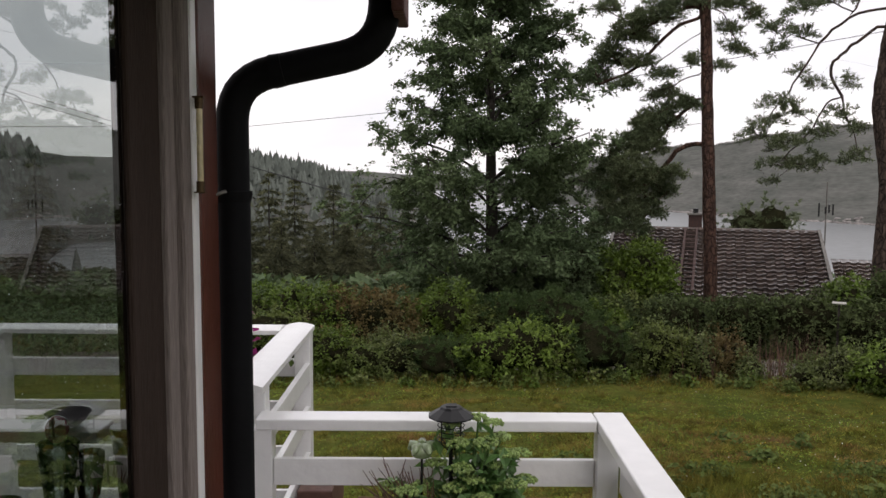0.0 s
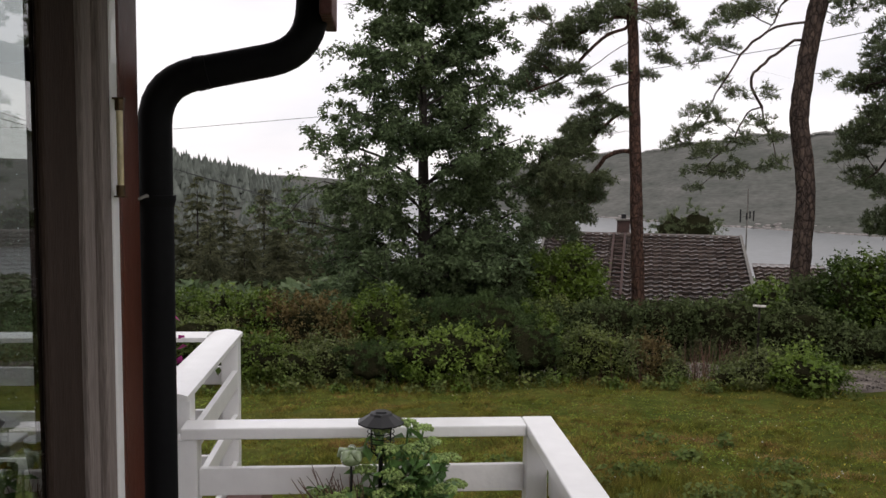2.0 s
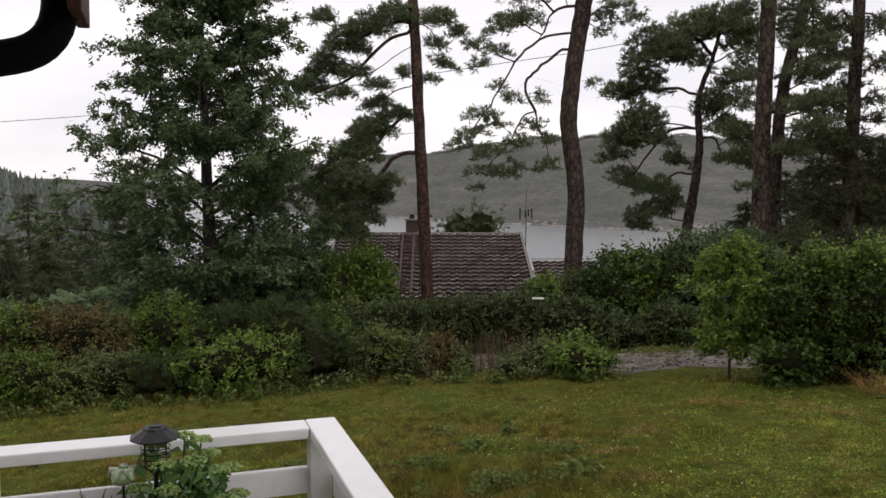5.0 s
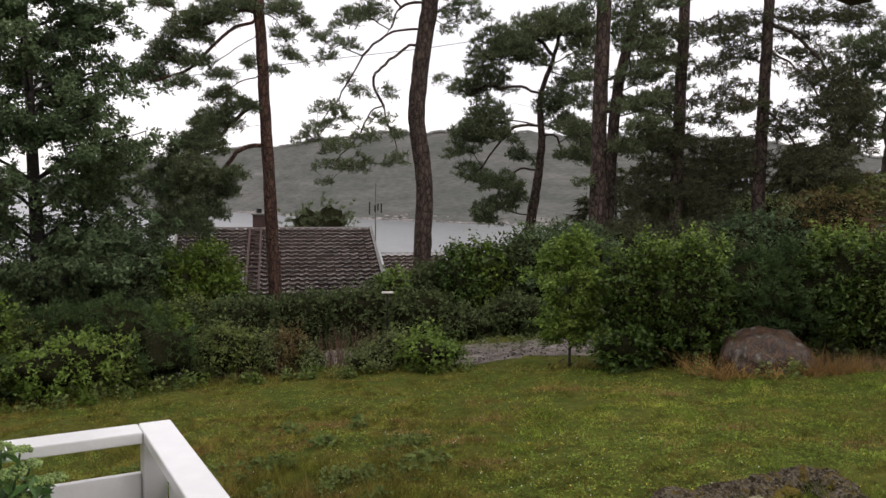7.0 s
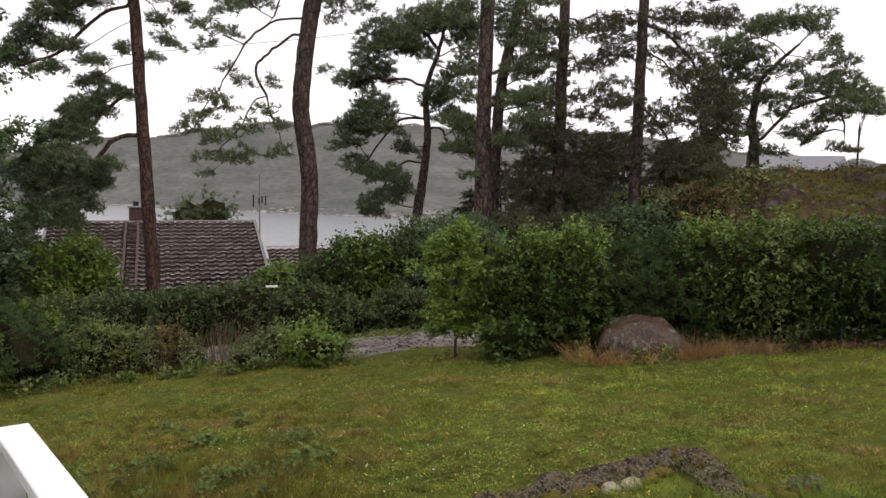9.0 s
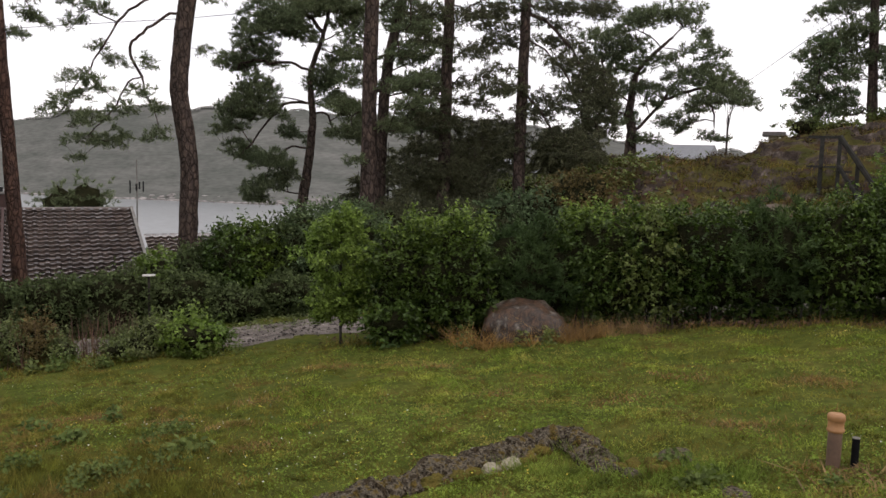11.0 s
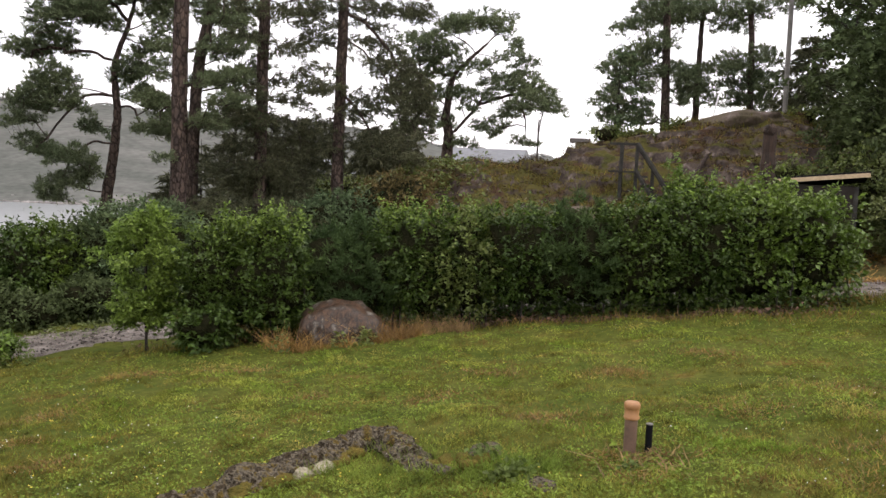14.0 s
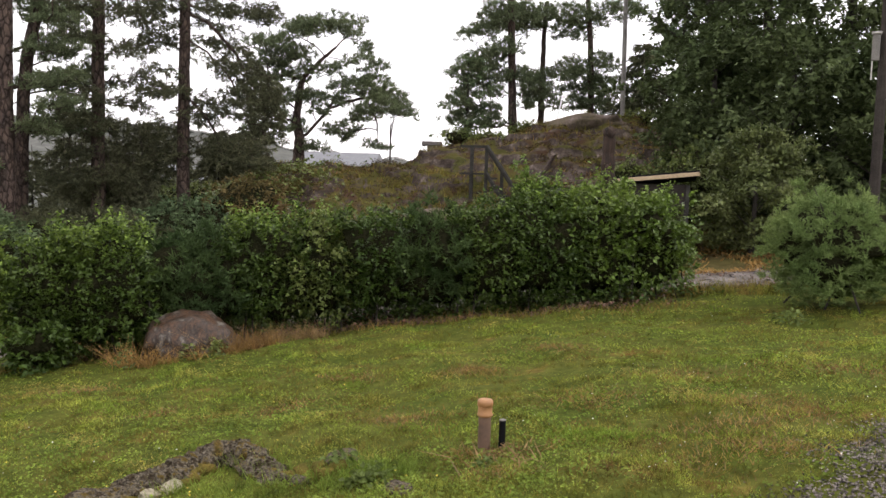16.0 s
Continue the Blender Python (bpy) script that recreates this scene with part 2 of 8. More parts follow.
# ---- mesh helpers ----
def mesh_np(name, verts, faces, material, smooth=False):
    """A mesh from arrays: verts (n, 3), faces (m, 3 or 4)."""
    verts, faces = np.asarray(verts, np.float32), np.asarray(faces, np.int32)
    k = faces.shape[1]
    me = bpy.data.meshes.new(name)
    me.vertices.add(len(verts))
    me.vertices.foreach_set("co", verts.ravel())
    me.loops.add(faces.size)
    me.loops.foreach_set("vertex_index", faces.ravel())
    me.polygons.add(len(faces))
    me.polygons.foreach_set("loop_start", np.arange(0, faces.size, k, dtype=np.int32))
    me.polygons.foreach_set("use_smooth", np.full(len(faces), smooth))
    me.update(calc_edges=True)
    me.materials.append(material)
    return me


def child(name, me, parent, label=""):
    ob = new(name, me)
    ob.parent = parent
    if label:
        ob["label"] = label
    return ob


def part(name, bm, material, parent, label="", smooth=False):
    me = bpy.data.meshes.new(name)
    bm.to_mesh(me)
    bm.free()
    me.materials.append(material)
    if smooth:
        me.polygons.foreach_set("use_smooth", np.full(len(me.polygons), True))
    ob = new(name, me)
    if parent is not None:
        ob.parent = parent
    if label:
        ob["label"] = label
    return ob


def thing(name, label, category, group="", kind="", at=(0, 0, 0), rz=0.0):
    ob = new(name)
    ob.empty_display_size = 0.1
    ob.matrix_world = pose(*at, 0, 0, rz)
    return tagged(ob, label, category, group, kind)


def bm_box(x0, x1, y0, y1, z0, z1, bevel=0.0, bm=None):
    bm = bm or bmesh.new()
    r = bmesh.ops.create_cube(bm, size=1.0)
    for v in r["verts"]:
        v.co = Vector(((x0 + x1) / 2 + v.co.x * (x1 - x0), (y0 + y1) / 2 + v.co.y * (y1 - y0), (z0 + z1) / 2 + v.co.z * (z1 - z0)))
    if bevel:
        es = {e for v in r["verts"] for e in v.link_edges}
        bmesh.ops.bevel(bm, geom=list(es), offset=bevel, segments=2, affect="EDGES", profile=0.5)
    return bm


def tube(path, radii, sides=8, cap=True):
    """A round tube along a path of points, as (verts, quads)."""
    P = [Vector(p) for p in path]
    radii = [radii] * len(P) if isinstance(radii, (int, float)) else list(radii)
    verts, faces = [], []
    ref = Vector((0.31, 0.95, 0.05))
    for i, p in enumerate(P):
        d = (P[min(i + 1, len(P) - 1)] - P[max(i - 1, 0)]).normalized()
        a = d.cross(ref if abs(d.dot(ref)) < 0.95 else Vector((1, 0, 0))).normalized()
        b = d.cross(a)
        for k in range(sides):
            w = 2 * math.pi * k / sides
            verts.append(p + (a * math.cos(w) + b * math.sin(w)) * radii[i])
    for i in range(len(P) - 1):
        for k in range(sides):
            k2 = (k + 1) % sides
            faces.append((i * sides + k, i * sides + k2, (i + 1) * sides + k2, (i + 1) * sides + k))
    if cap:
        for base, p, flip in ((0, P[0], False), ((len(P) - 1) * sides, P[-1], True)):
            c = len(verts)
            verts.append(p)
            verts += [verts[base + k].copy() for k in range(sides)]
            for k in range(sides):
                a, b = c + 1 + k, c + 1 + (k + 1) % sides
                faces.append((c, b, a, a) if not flip else (c, a, b, b))
    return verts, faces


def bm_tube(path, radii, sides=10, bm=None):
    bm = bm or bmesh.new()
    v, f = tube(path, radii, sides)
    vs = [bm.verts.new(p) for p in v]
    for q in f:
        bm.faces.new([vs[i] for i in dict.fromkeys(q)])
    return bm


def merge_tubes(parts):
    V, F, off = [], [], 0
    for v, f in parts:
        V += [tuple(p) for p in v]
        F += [tuple(i + off for i in q) for q in f]
        off += len(v)
    return V, F


def wobble_path(a, b, n, amount, rng, sag=0.0):
    a, b = np.array(a, float), np.array(b, float)
    out = []
    L = np.linalg.norm(b - a)
    off = np.zeros(3)
    for i in range(n + 1):
        s = i / n
        if 0 < i:
            off = off + rng.normal(0, amount * L / n, 3)
        out.append(tuple(a + (b - a) * s + off * s + np.array([0, 0, -sag * L * 4 * s * (1 - s)])))
    return out


def leaf_quads(centers, size, rng, flat=0.5, aspect=0.55, size_jitter=0.35, tri=False):
    """Small kite-shaped leaves round the given centres, each turned by chance; flat: how far they lie level."""
    n = len(centers)
    nrm = rng.normal(0, 1, (n, 3))
    nrm[:, 2] = np.abs(nrm[:, 2]) + flat * 2.0
    nrm /= np.linalg.norm(nrm, axis=1)[:, None]
    a = np.cross(nrm, rng.normal(0, 1, (n, 3)))
    a /= np.linalg.norm(a, axis=1)[:, None] + 1e-9
    b = np.cross(nrm, a)
    s = (size * (1 + size_jitter * rng.uniform(-1, 1, n)))[:, None]
    c = np.asarray(centers)
    fold = nrm * s * 0.12
    if tri:
        V = np.stack([c - a * s * 0.5 - b * s * 0.5 * aspect, c - a * s * 0.35 + b * s * 0.5 * aspect + fold, c + a * s * 0.5], 1).reshape(-1, 3)
        return V, np.arange(n * 3).reshape(n, 3)
    V = np.stack([c - a * s * 0.5, c + b * s * 0.5 * aspect + fold + a * s * 0.05, c + a * s * 0.5, c - b * s * 0.5 * aspect + fold + a * s * 0.05], 1).reshape(-1, 3)
    F = np.arange(n * 4).reshape(n, 4)
    return V, F


def tuft_tris(centers, dirs, length, width, k, rng, spread=0.7):
    """Needle tufts: k slim triangles fanning out from every centre about its direction."""
    n = len(centers)
    c = np.repeat(np.asarray(centers), k, 0)
    d = np.repeat(np.asarray(dirs), k, 0) + rng.normal(0, spread, (n * k, 3))
    d /= np.linalg.norm(d, axis=1)[:, None] + 1e-9
    side = np.cross(d, rng.normal(0, 1, (n * k, 3)))
    side /= np.linalg.norm(side, axis=1)[:, None] + 1e-9
    L = (length * rng.uniform(0.6, 1.25, n * k))[:, None]
    V = np.stack([c - side * width * 0.5, c + side * width * 0.5, c + d * L], 1).reshape(-1, 3)
    return V, np.arange(n * k * 3).reshape(-1, 3)


def at(bearing, dist):
    """Plan position at a bearing (degrees east of north) and distance from the terrace."""
    return dist * math.sin(radians(bearing)), dist * math.cos(radians(bearing))


def sstep(a, b, x):
    t = np.clip((x - a) / (b - a), 0, 1)
    return t * t * (3 - 2 * t)


def patch_noise(x, y, f, seed):
    """Smooth uneven field from a few crossed waves, about -1 to 1."""
    rng = np.random.default_rng(seed)
    out = np.zeros_like(x)
    for k in range(6):
        a, p = rng.uniform(0, 2 * math.pi), rng.uniform(0, 6.28)
        ff = f * rng.uniform(0.6, 1.9)
        out += np.sin((x * math.cos(a) + y * math.sin(a)) * ff + p)
    return out / 3.0


LAKE = -35.0


def ground_z(x, y):
    """Height of the ground: the lawn's slope, the rocky knoll, the fall to the lake, the far hills."""
    x, y = np.asarray(x, float), np.asarray(y, float)
    r, bear = np.hypot(x, y), np.degrees(np.arctan2(x, y))
    near = -0.253 + 0.0175 * np.clip(x, -40, 40) - 0.115 * np.clip(y, -6, 45)
    near = near + (0.016 * np.sin(x * 5.3 + 1.7 * np.sin(y * 2.1)) * np.sin(y * 4.7 + 1.3 * np.sin(x * 2.6)) + 0.018 * np.sin(x * 2.9 - y * 3.7 + 2)) * np.clip((60 - r) / 20, 0, 1)
    near = near + 0.03 * np.sin(x * 0.9 + 1.0) * np.cos(y * 0.7) + 0.02 * np.sin(x * 2.3 + y * 1.7)
    crest_r = np.interp(bear, [45, 54, 60, 67, 79, 100], [25, 26, 28, 31, 33, 30])
    crest_z = np.interp(bear, [45, 50, 53.4, 54.9, 58, 61.4, 63.3, 64.8, 65.5, 66.9, 68.8, 70.6, 73.4, 76.2, 79.6, 81, 84, 92, 110], [-1.6, 0.0, 0.85, 1.30, 1.42, 1.50, 1.65, 1.80, 2.10, 2.40, 2.55, 2.62, 3.10, 3.50, 3.50, 3.10, 2.4, 1.0, 0.6])
    up = sstep(0, 1, (r - 17.0) / (crest_r - 17.0)) * sstep(44, 52, bear) * sstep(150, 120, bear)
    lump = 0.14 * np.sin(x * 0.55 + 2) * np.sin(y * 0.6) + 0.12 * np.sin(x * 1.3 + y * 0.9) + 0.13 * np.sin(x * 2.9 - y * 2.2) + 0.07 * np.sin(x * 5.1 + y * 4.2)
    knoll = (crest_z - near) * up + lump * sstep(0.15, 0.6, up) * sstep(60, 40, r)
    shore = np.interp(bear, [8, 13.5, 22, 32, 60], [900, 800, 680, 615, 560])
    rise = np.interp(bear, [-14, 4, 8, 10, 14, 19, 24, 30, 37, 48, 59, 75], [-0.4, -0.4, 0.35, 0.6, 1.45, 1.95, 2.75, 3.0, 2.8, 2.6, 1.2, 0.5])
    rise = rise + 0.12 * np.sin(bear * 1.3) + 0.07 * np.sin(bear * 3.1 + 1)
    crest = np.tan(np.radians(rise)) * (shore + 260) + 1.65
    lakebed = LAKE - 4.0
    west = np.interp(bear, [-60, -16, -13, -11, -9, -7, -5, -3, 0], [20, 7, 4.2, 1.6, 0, -5.5, -9.5, -20, -39])
    begin = np.interp(bear, [-28, -24, -16.5, -14.8], [200, 420, 420, 200])
    drop = sstep(42, 250, r) * sstep(82, 62, bear) * sstep(-70, -60, bear)
    low = np.where(bear < 0, lakebed + (west - lakebed) * sstep(begin, begin + 150, r), lakebed)
    base = near + knoll
    z = base + (low - base) * drop
    far = sstep(shore - 12, shore + 260, r) * sstep(2, 9, bear) * sstep(82, 62, bear)
    return z + (crest - z) * far


# ---- ground ----
def build_ground():
    rr = np.concatenate([np.linspace(0.0, 20, 130), np.linspace(20.5, 60, 60), np.geomspace(62, 4500, 60)])
    bb = np.radians(np.concatenate([np.linspace(-60, 110, 210), np.linspace(112, 300, 40)]))
    R, B = np.meshgrid(rr, bb, indexing="ij")
    X, Y = R * np.sin(B), R * np.cos(B)
    Z = ground_z(X, Y)
    nr, nb = R.shape
    V = np.stack([X, Y, Z], -1).reshape(-1, 3)
    i, j = np.meshgrid(np.arange(nr - 1), np.arange(nb), indexing="ij")
    j2 = (j + 1) % nb
    F = np.stack([i * nb + j, i * nb + j2, (i + 1) * nb + j2, (i + 1) * nb + j], -1).reshape(-1, 4)
    me = mesh_np("ground", V, F, M_LAWN, True)
    me.materials.append(M_MOSS)
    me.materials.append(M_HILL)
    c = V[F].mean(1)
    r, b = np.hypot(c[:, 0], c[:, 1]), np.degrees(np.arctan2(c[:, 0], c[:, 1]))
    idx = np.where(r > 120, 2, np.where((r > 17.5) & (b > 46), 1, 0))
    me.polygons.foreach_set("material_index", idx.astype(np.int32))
    return tagged(new("ground", me), "sloping mown lawn running into mossy rock and wooded hills", "ground", kind="structure")


build_ground()
lake = part("water", bm_box(-900, 1500, 60, 1500, LAKE - 3, LAKE), M_WATER, None)
tagged(lake, "grey calm fjord water below wooded hills", "water", kind="structure")


# ---- terrace railing ----
def post_part(x, y, z0, z1, s, parent, name="post"):
    return part(name, bm_box(x - s / 2, x + s / 2, y - s / 2, y + s / 2, z0, z1, 0.004), M_WHITE, parent)


rail_a = thing("terrace_railing", "white-painted wooden terrace railing, wet from rain, with a flat top rail", "railing")
part("top_rail", bm_box(-0.60, 0.50, 2.615, 2.715, 0.812, 0.85, 0.005), M_WHITE, rail_a)
part("top_rail", bm_box(0.502, 0.602, -0.60, 2.715, 0.813, 0.851, 0.005), M_WHITE, rail_a)
for py in (2.64, 1.25, -0.15):
    post_part(0.535, py, -0.25, 0.811, 0.07, rail_a)
post_part(-0.585, 2.66, -0.25, 0.811, 0.07, rail_a)
for z0, z1 in ((0.62, 0.71), (0.36, 0.45), (0.10, 0.19)):
    part("rail_board", bm_box(-0.549, 0.499, 2.645, 2.667, z0, z1, 0.003), M_WHITE, rail_a)
    part("rail_board", bm_box(0.572, 0.594, -0.58, 2.60, z0, z1, 0.003), M_WHITE, rail_a)


def arched_cap(length, width, height, sag):
    """A top rail with a gently arched upper face, along +y from the origin."""
    bm = bmesh.new()
    n = 9
    prof = [(-width / 2, 0.0)] + [(-width / 2 + width * i / n, height + sag * (1 - (2 * i / n - 1) ** 2)) for i in range(n + 1)] + [(width / 2, 0.0)]
    a = [bm.verts.new((x, 0, z)) for x, z in prof]
    b = [bm.verts.new((x, length, z)) for x, z in prof]
    m = len(prof)
    for i in range(m):
        bm.faces.new((a[i], a[(i + 1) % m], b[(i + 1) % m], b[i]))
    bm.faces.new(list(reversed(a)))
    bm.faces.new(b)
    bmesh.ops.recalc_face_normals(bm, faces=bm.faces)
    return bm


rail_b = thing("balcony_railing", "white-painted railing with an arched cap and wide boards on posts", "railing")
cap = part("top_rail", arched_cap(1.06, 0.125, 0.018, 0.012), M_WHITE, rail_b)
cap.location = (-0.625, 2.56, 0.95)
cap = part("top_rail", arched_cap(4.6, 0.125, 0.018, 0.012), M_WHITE, rail_b)
cap.matrix_basis = pose(-0.69, 3.555, 0.949, 0, 0, 90)
for px, py in ((-0.625, 2.76), (-0.60, 3.55), (-1.91, 3.55), (-3.2, 3.55), (-4.5, 3.55)):
    post_part(px, py, -0.9, 0.949, 0.07, rail_b)
for z0, z1 in ((0.745, 0.823), (0.565, 0.633), (0.36, 0.43), (0.16, 0.23)):
    part("rail_board", bm_box(-0.589, -0.567, 2.70, 3.58, z0, z1, 0.003), M_WHITE, rail_b)
    part("rail_board", bm_box(-5.2, -0.64, 3.587, 3.609, z0, z1, 0.003), M_WHITE, rail_b)

# ---- terrace floor ----
deck = thing("terrace_floor", "grey weathered wooden deck boards of the terrace", "deck", kind="structure")
deck_board = part("deck_board", bm_box(-0.07, 0.07, 0, 1, -0.03, 0.0, 0.004), M_GREYWOOD, deck).data
bpy.data.objects.remove(bpy.data.objects["deck_board"])
for i in range(37):
    x = -4.95 + i * 0.146
    ob = new("deck_board", deck_board)
    ob.parent = deck
    ylo, yhi = (-1.6, 2.62) if x > -0.45 else (1.95, 3.5)
    ob.matrix_basis = Matrix.Translation((x, ylo, 0)) @ Matrix.Diagonal((1, yhi - ylo, 1, 1))
part("joist", bm_box(-0.5, 0.5, 2.56, 2.61, -0.20, -0.031), M_GREYWOOD, deck)
part("joist", bm_box(-5.0, -0.6, 3.44, 3.50, -0.20, -0.031), M_GREYWOOD, deck)

# ---- the house: glazed veranda corner ----
WX, WY = -0.50, 1.85
house = thing("veranda_wall", "brown-stained veranda corner with white and grey window casings", "wall", kind="structure")
part("window_sash", bm_box(-0.537, -0.525, 1.400, 1.558, 0.25, 2.25, 0.006), M_SASH, house, "dark brown window sash")
part("window_sash", bm_box(-0.575, -0.525, -1.20, 1.398, 0.25, 0.37, 0.006), M_SASH, house, "dark brown window sash")
part("window_sash", bm_box(-0.575, -0.525, -1.20, 1.398, 2.13, 2.25, 0.006), M_SASH, house, "dark brown window sash")
part("casing", bm_box(-0.60, -0.516, 1.560, 1.616, 0.0, 2.30, 0.005), M_POST, house, "weathered grey-brown casing")
part("casing", bm_box(-0.60, -0.502, 1.620, 1.672, 0.0, 2.30, 0.005), M_POST, house, "weathered grey-brown casing")
part("corner_trim", bm_box(-0.60, -0.500, 1.674, 1.712, 0.0, 2.30, 0.004), M_WHITE, house, "white corner trim board")
part("corner_board", bm_box(-0.60, -0.497, 1.714, 1.845, -0.6, 2.30, 0.004), M_REDWOOD, house, "red-brown corner board")
part("wall_below", bm_box(-0.60, -0.53, -1.4, 1.568, -0.6, 0.248), M_RED, house)
part("wall_above", bm_box(-0.60, -0.53, -1.4, 1.568, 2.302, 2.55), M_RED, house)
part("wall_south", bm_box(-0.60, -0.51, -3.0, -1.202, -0.6, 2.55), M_RED, house)
part("north_casing", bm_box(-0.70, -0.602, 1.77, 1.838, 0.0, 2.30, 0.004), M_SASH, house)
part("north_wall_below", bm_box(-4.6, -0.602, 1.76, 1.83, -0.6, 0.34), M_RED, house)
part("north_wall_above", bm_box(-4.6, -0.602, 1.76, 1.83, 2.252, 2.55), M_RED, house)
part("north_mullion", bm_box(-2.62, -2.54, 1.77, 1.838, 0.345, 2.248, 0.004), M_SASH, house)
part("west_wall", bm_box(-4.7, -4.602, -3.0, 1.84, -0.6, 2.55), M_RED, house)
part("back_wall", bm_box(-4.6, -0.602, -3.0, -2.9, -0.6, 2.55), M_REDWOOD, house)
part("room_floor", bm_box(-4.6, -0.602, -2.9, 1.758, -0.1, 0.0), M_GREYWOOD, house)
part("room_ceiling", bm_box(-4.6, -0.602, -2.9, 1.758, 2.45, 2.5), M_WHITE, house)


def glass_material(name="window_glass", ior=3.2, tint=(0.76, 0.80, 0.79)):
    """Thin clear sheet: mirror gloss over plain transparency."""
    m = bpy.data.materials.new(name)
    m.use_nodes = True
    n, l = m.node_tree.nodes, m.node_tree.links
    n.remove(n["Principled BSDF"])
    gl, tr, mx, fr = n.new("ShaderNodeBsdfGlossy"), n.new("ShaderNodeBsdfTransparent"), n.new("ShaderNodeMixShader"), n.new("ShaderNodeFresnel")
    gl.inputs["Roughness"].default_value = 0.0
    fr.inputs["IOR"].default_value = ior
    tr.inputs["Color"].default_value = (*tint, 1)
    l.new(fr.outputs["Fac"], mx.inputs[0])
    l.new(tr.outputs["BSDF"], mx.inputs[1])
    l.new(gl.outputs["BSDF"], mx.inputs[2])
    l.new(mx.outputs["Shader"], n["Material Output"].inputs["Surface"])
    return m


M_GLASS = glass_material()
win = thing("window_1", "rain-spotted veranda window pane in a dark brown sash", "window", kind="structure")


def sheet(*corners):
    bm = bmesh.new()
    bm.faces.new([bm.verts.new(c) for c in corners])
    return bm


g = part("pane", sheet((-0.535, -1.198, 0.368), (-0.535, 1.405, 0.368), (-0.535, 1.405, 2.132), (-0.535, -1.198, 2.132)), M_GLASS, win)
g.visible_shadow = False
win2 = thing("window_2", "clear veranda window looking out to the balcony", "window", kind="structure")
for x0, x1 in ((-4.60, -2.62), (-2.54, -0.70)):
    g = part("pane", sheet((x0, 1.80, 0.34), (x1, 1.80, 0.34), (x1, 1.80, 2.25), (x0, 1.80, 2.25)), M_GLASS, win2)
    g.visible_shadow = False

# thermometer on the casing
thermo = thing("thermometer", "yellowed glass tube thermometer with brass holders on the window casing", "thermometer")
M_TUBE = mat("yellowed_tube", (0.62, 0.54, 0.32), (0.55, 0.47, 0.27), 0.2, 8, 40)
M_BRASS = mat("tarnished_brass", (0.10, 0.065, 0.03), (0.07, 0.045, 0.022), 0.4, 20, 60, metal=0.7)
part("tube", bm_tube([(-0.484, 1.668, 1.625), (-0.484, 1.668, 1.768)], 0.0062, 12), M_TUBE, thermo, smooth=True)
for z in (1.768, 1.604):
    part("holder", bm_tube([(-0.484, 1.668, z), (-0.484, 1.668, z + 0.021)], 0.0085, 12), M_BRASS, thermo, smooth=True)
    part("bracket", bm_box(-0.4995, -0.478, 1.675, 1.695, z + (0.022 if z > 1.7 else -0.003), z + (0.026 if z > 1.7 else 0.0)), M_BRASS, thermo)

# downpipe
pipe = thing("downpipe", "black plastic downpipe with two bends and a socket joint", "downpipe")


def arc_path(pts, r=0.06, n=7):
    """A polyline with its corners rounded."""
    P = [Vector(p) for p in pts]
    out = [P[0]]
    for i in range(1, len(P) - 1):
        a, b, c = P[i - 1], P[i], P[i + 1]
        u, w = (a - b).normalized(), (c - b).normalized()
        for k in range(n + 1):
            s = k / n
            p0, p2 = b + u * r, b + w * r
            out.append(p0 * (1 - s) ** 2 + b * 2 * s * (1 - s) + p2 * s * s)
    return out + [P[-1]]


PR = 0.0375
part("lower_pipe", bm_tube([(-0.477, 1.90, -0.5), (-0.477, 1.90, 1.60)], PR, 24), M_PIPE, pipe, smooth=True)
part("socket", bm_tube([(-0.477, 1.90, 1.575), (-0.477, 1.90, 1.59), (-0.477, 1.90, 1.60)], [PR + 0.001, PR + 0.005, PR + 0.005], 24), M_PIPE, pipe, smooth=True)
part("bent_pipe", bm_tube(arc_path([(-0.477, 1.90, 1.60), (-0.477, 1.90, 1.848), (-0.138, 1.905, 1.920), (-0.128, 1.91, 2.16)], 0.095), PR - 0.001, 24), M_PIPE, pipe, smooth=True)
part("elbow_collar", bm_tube([(-0.385, 1.894, 1.8661), (-0.360, 1.895, 1.8716)], [PR + 0.0008, PR - 0.0005], 24), M_PIPE, pipe, smooth=True)
part("clamp", bm_tube([(-0.499, 1.83, 1.592), (-0.485, 1.855, 1.60), (-0.477, 1.875, 1.59)], 0.004, 8), M_GREYWOOD, pipe, "bent wire clamp")

# eaves
eave = thing("roof_eave", "dark red eave boards with a black gutter above the terrace", "eaves", kind="structure")
part("fascia", bm_box(-0.112, -0.085, 1.80, 2.02, 1.985, 2.14, 0.004), M_RED, eave)
part("fascia_end", bm_box(-0.60, -0.113, 2.0, 2.02, 2.075, 2.22, 0.004), M_RED, eave)
part("gutter", bm_tube([(-0.17, 1.82, 2.11), (-0.17, 1.99, 2.10)], 0.05, 14), M_PIPE, eave, smooth=True)
part("roof_edge", bm_box(-4.7, 0.06, -3.0, 2.05, 2.552, 2.60), M_SASH, eave)
# overhang out of view, added to shade the upper casings
part("soffit", bm_box(-0.495, 0.05, -3.0, 1.795, 2.165, 2.185), M_SASH, eave, "dark brown boards under the eave, out of view, shading the casings")
awn = thing("awning_arm", "weathered brown timber arm reaching out from the wall overhead", "beam", kind="structure")
arm = part("beam", bm_box(0.0, 2.235, -0.025, 0.025, -0.045, 0.045, 0.004), M_SASH, awn)
arm.matrix_basis = pose(-0.529, 1.085, 2.315, 0, 6.5, 0)


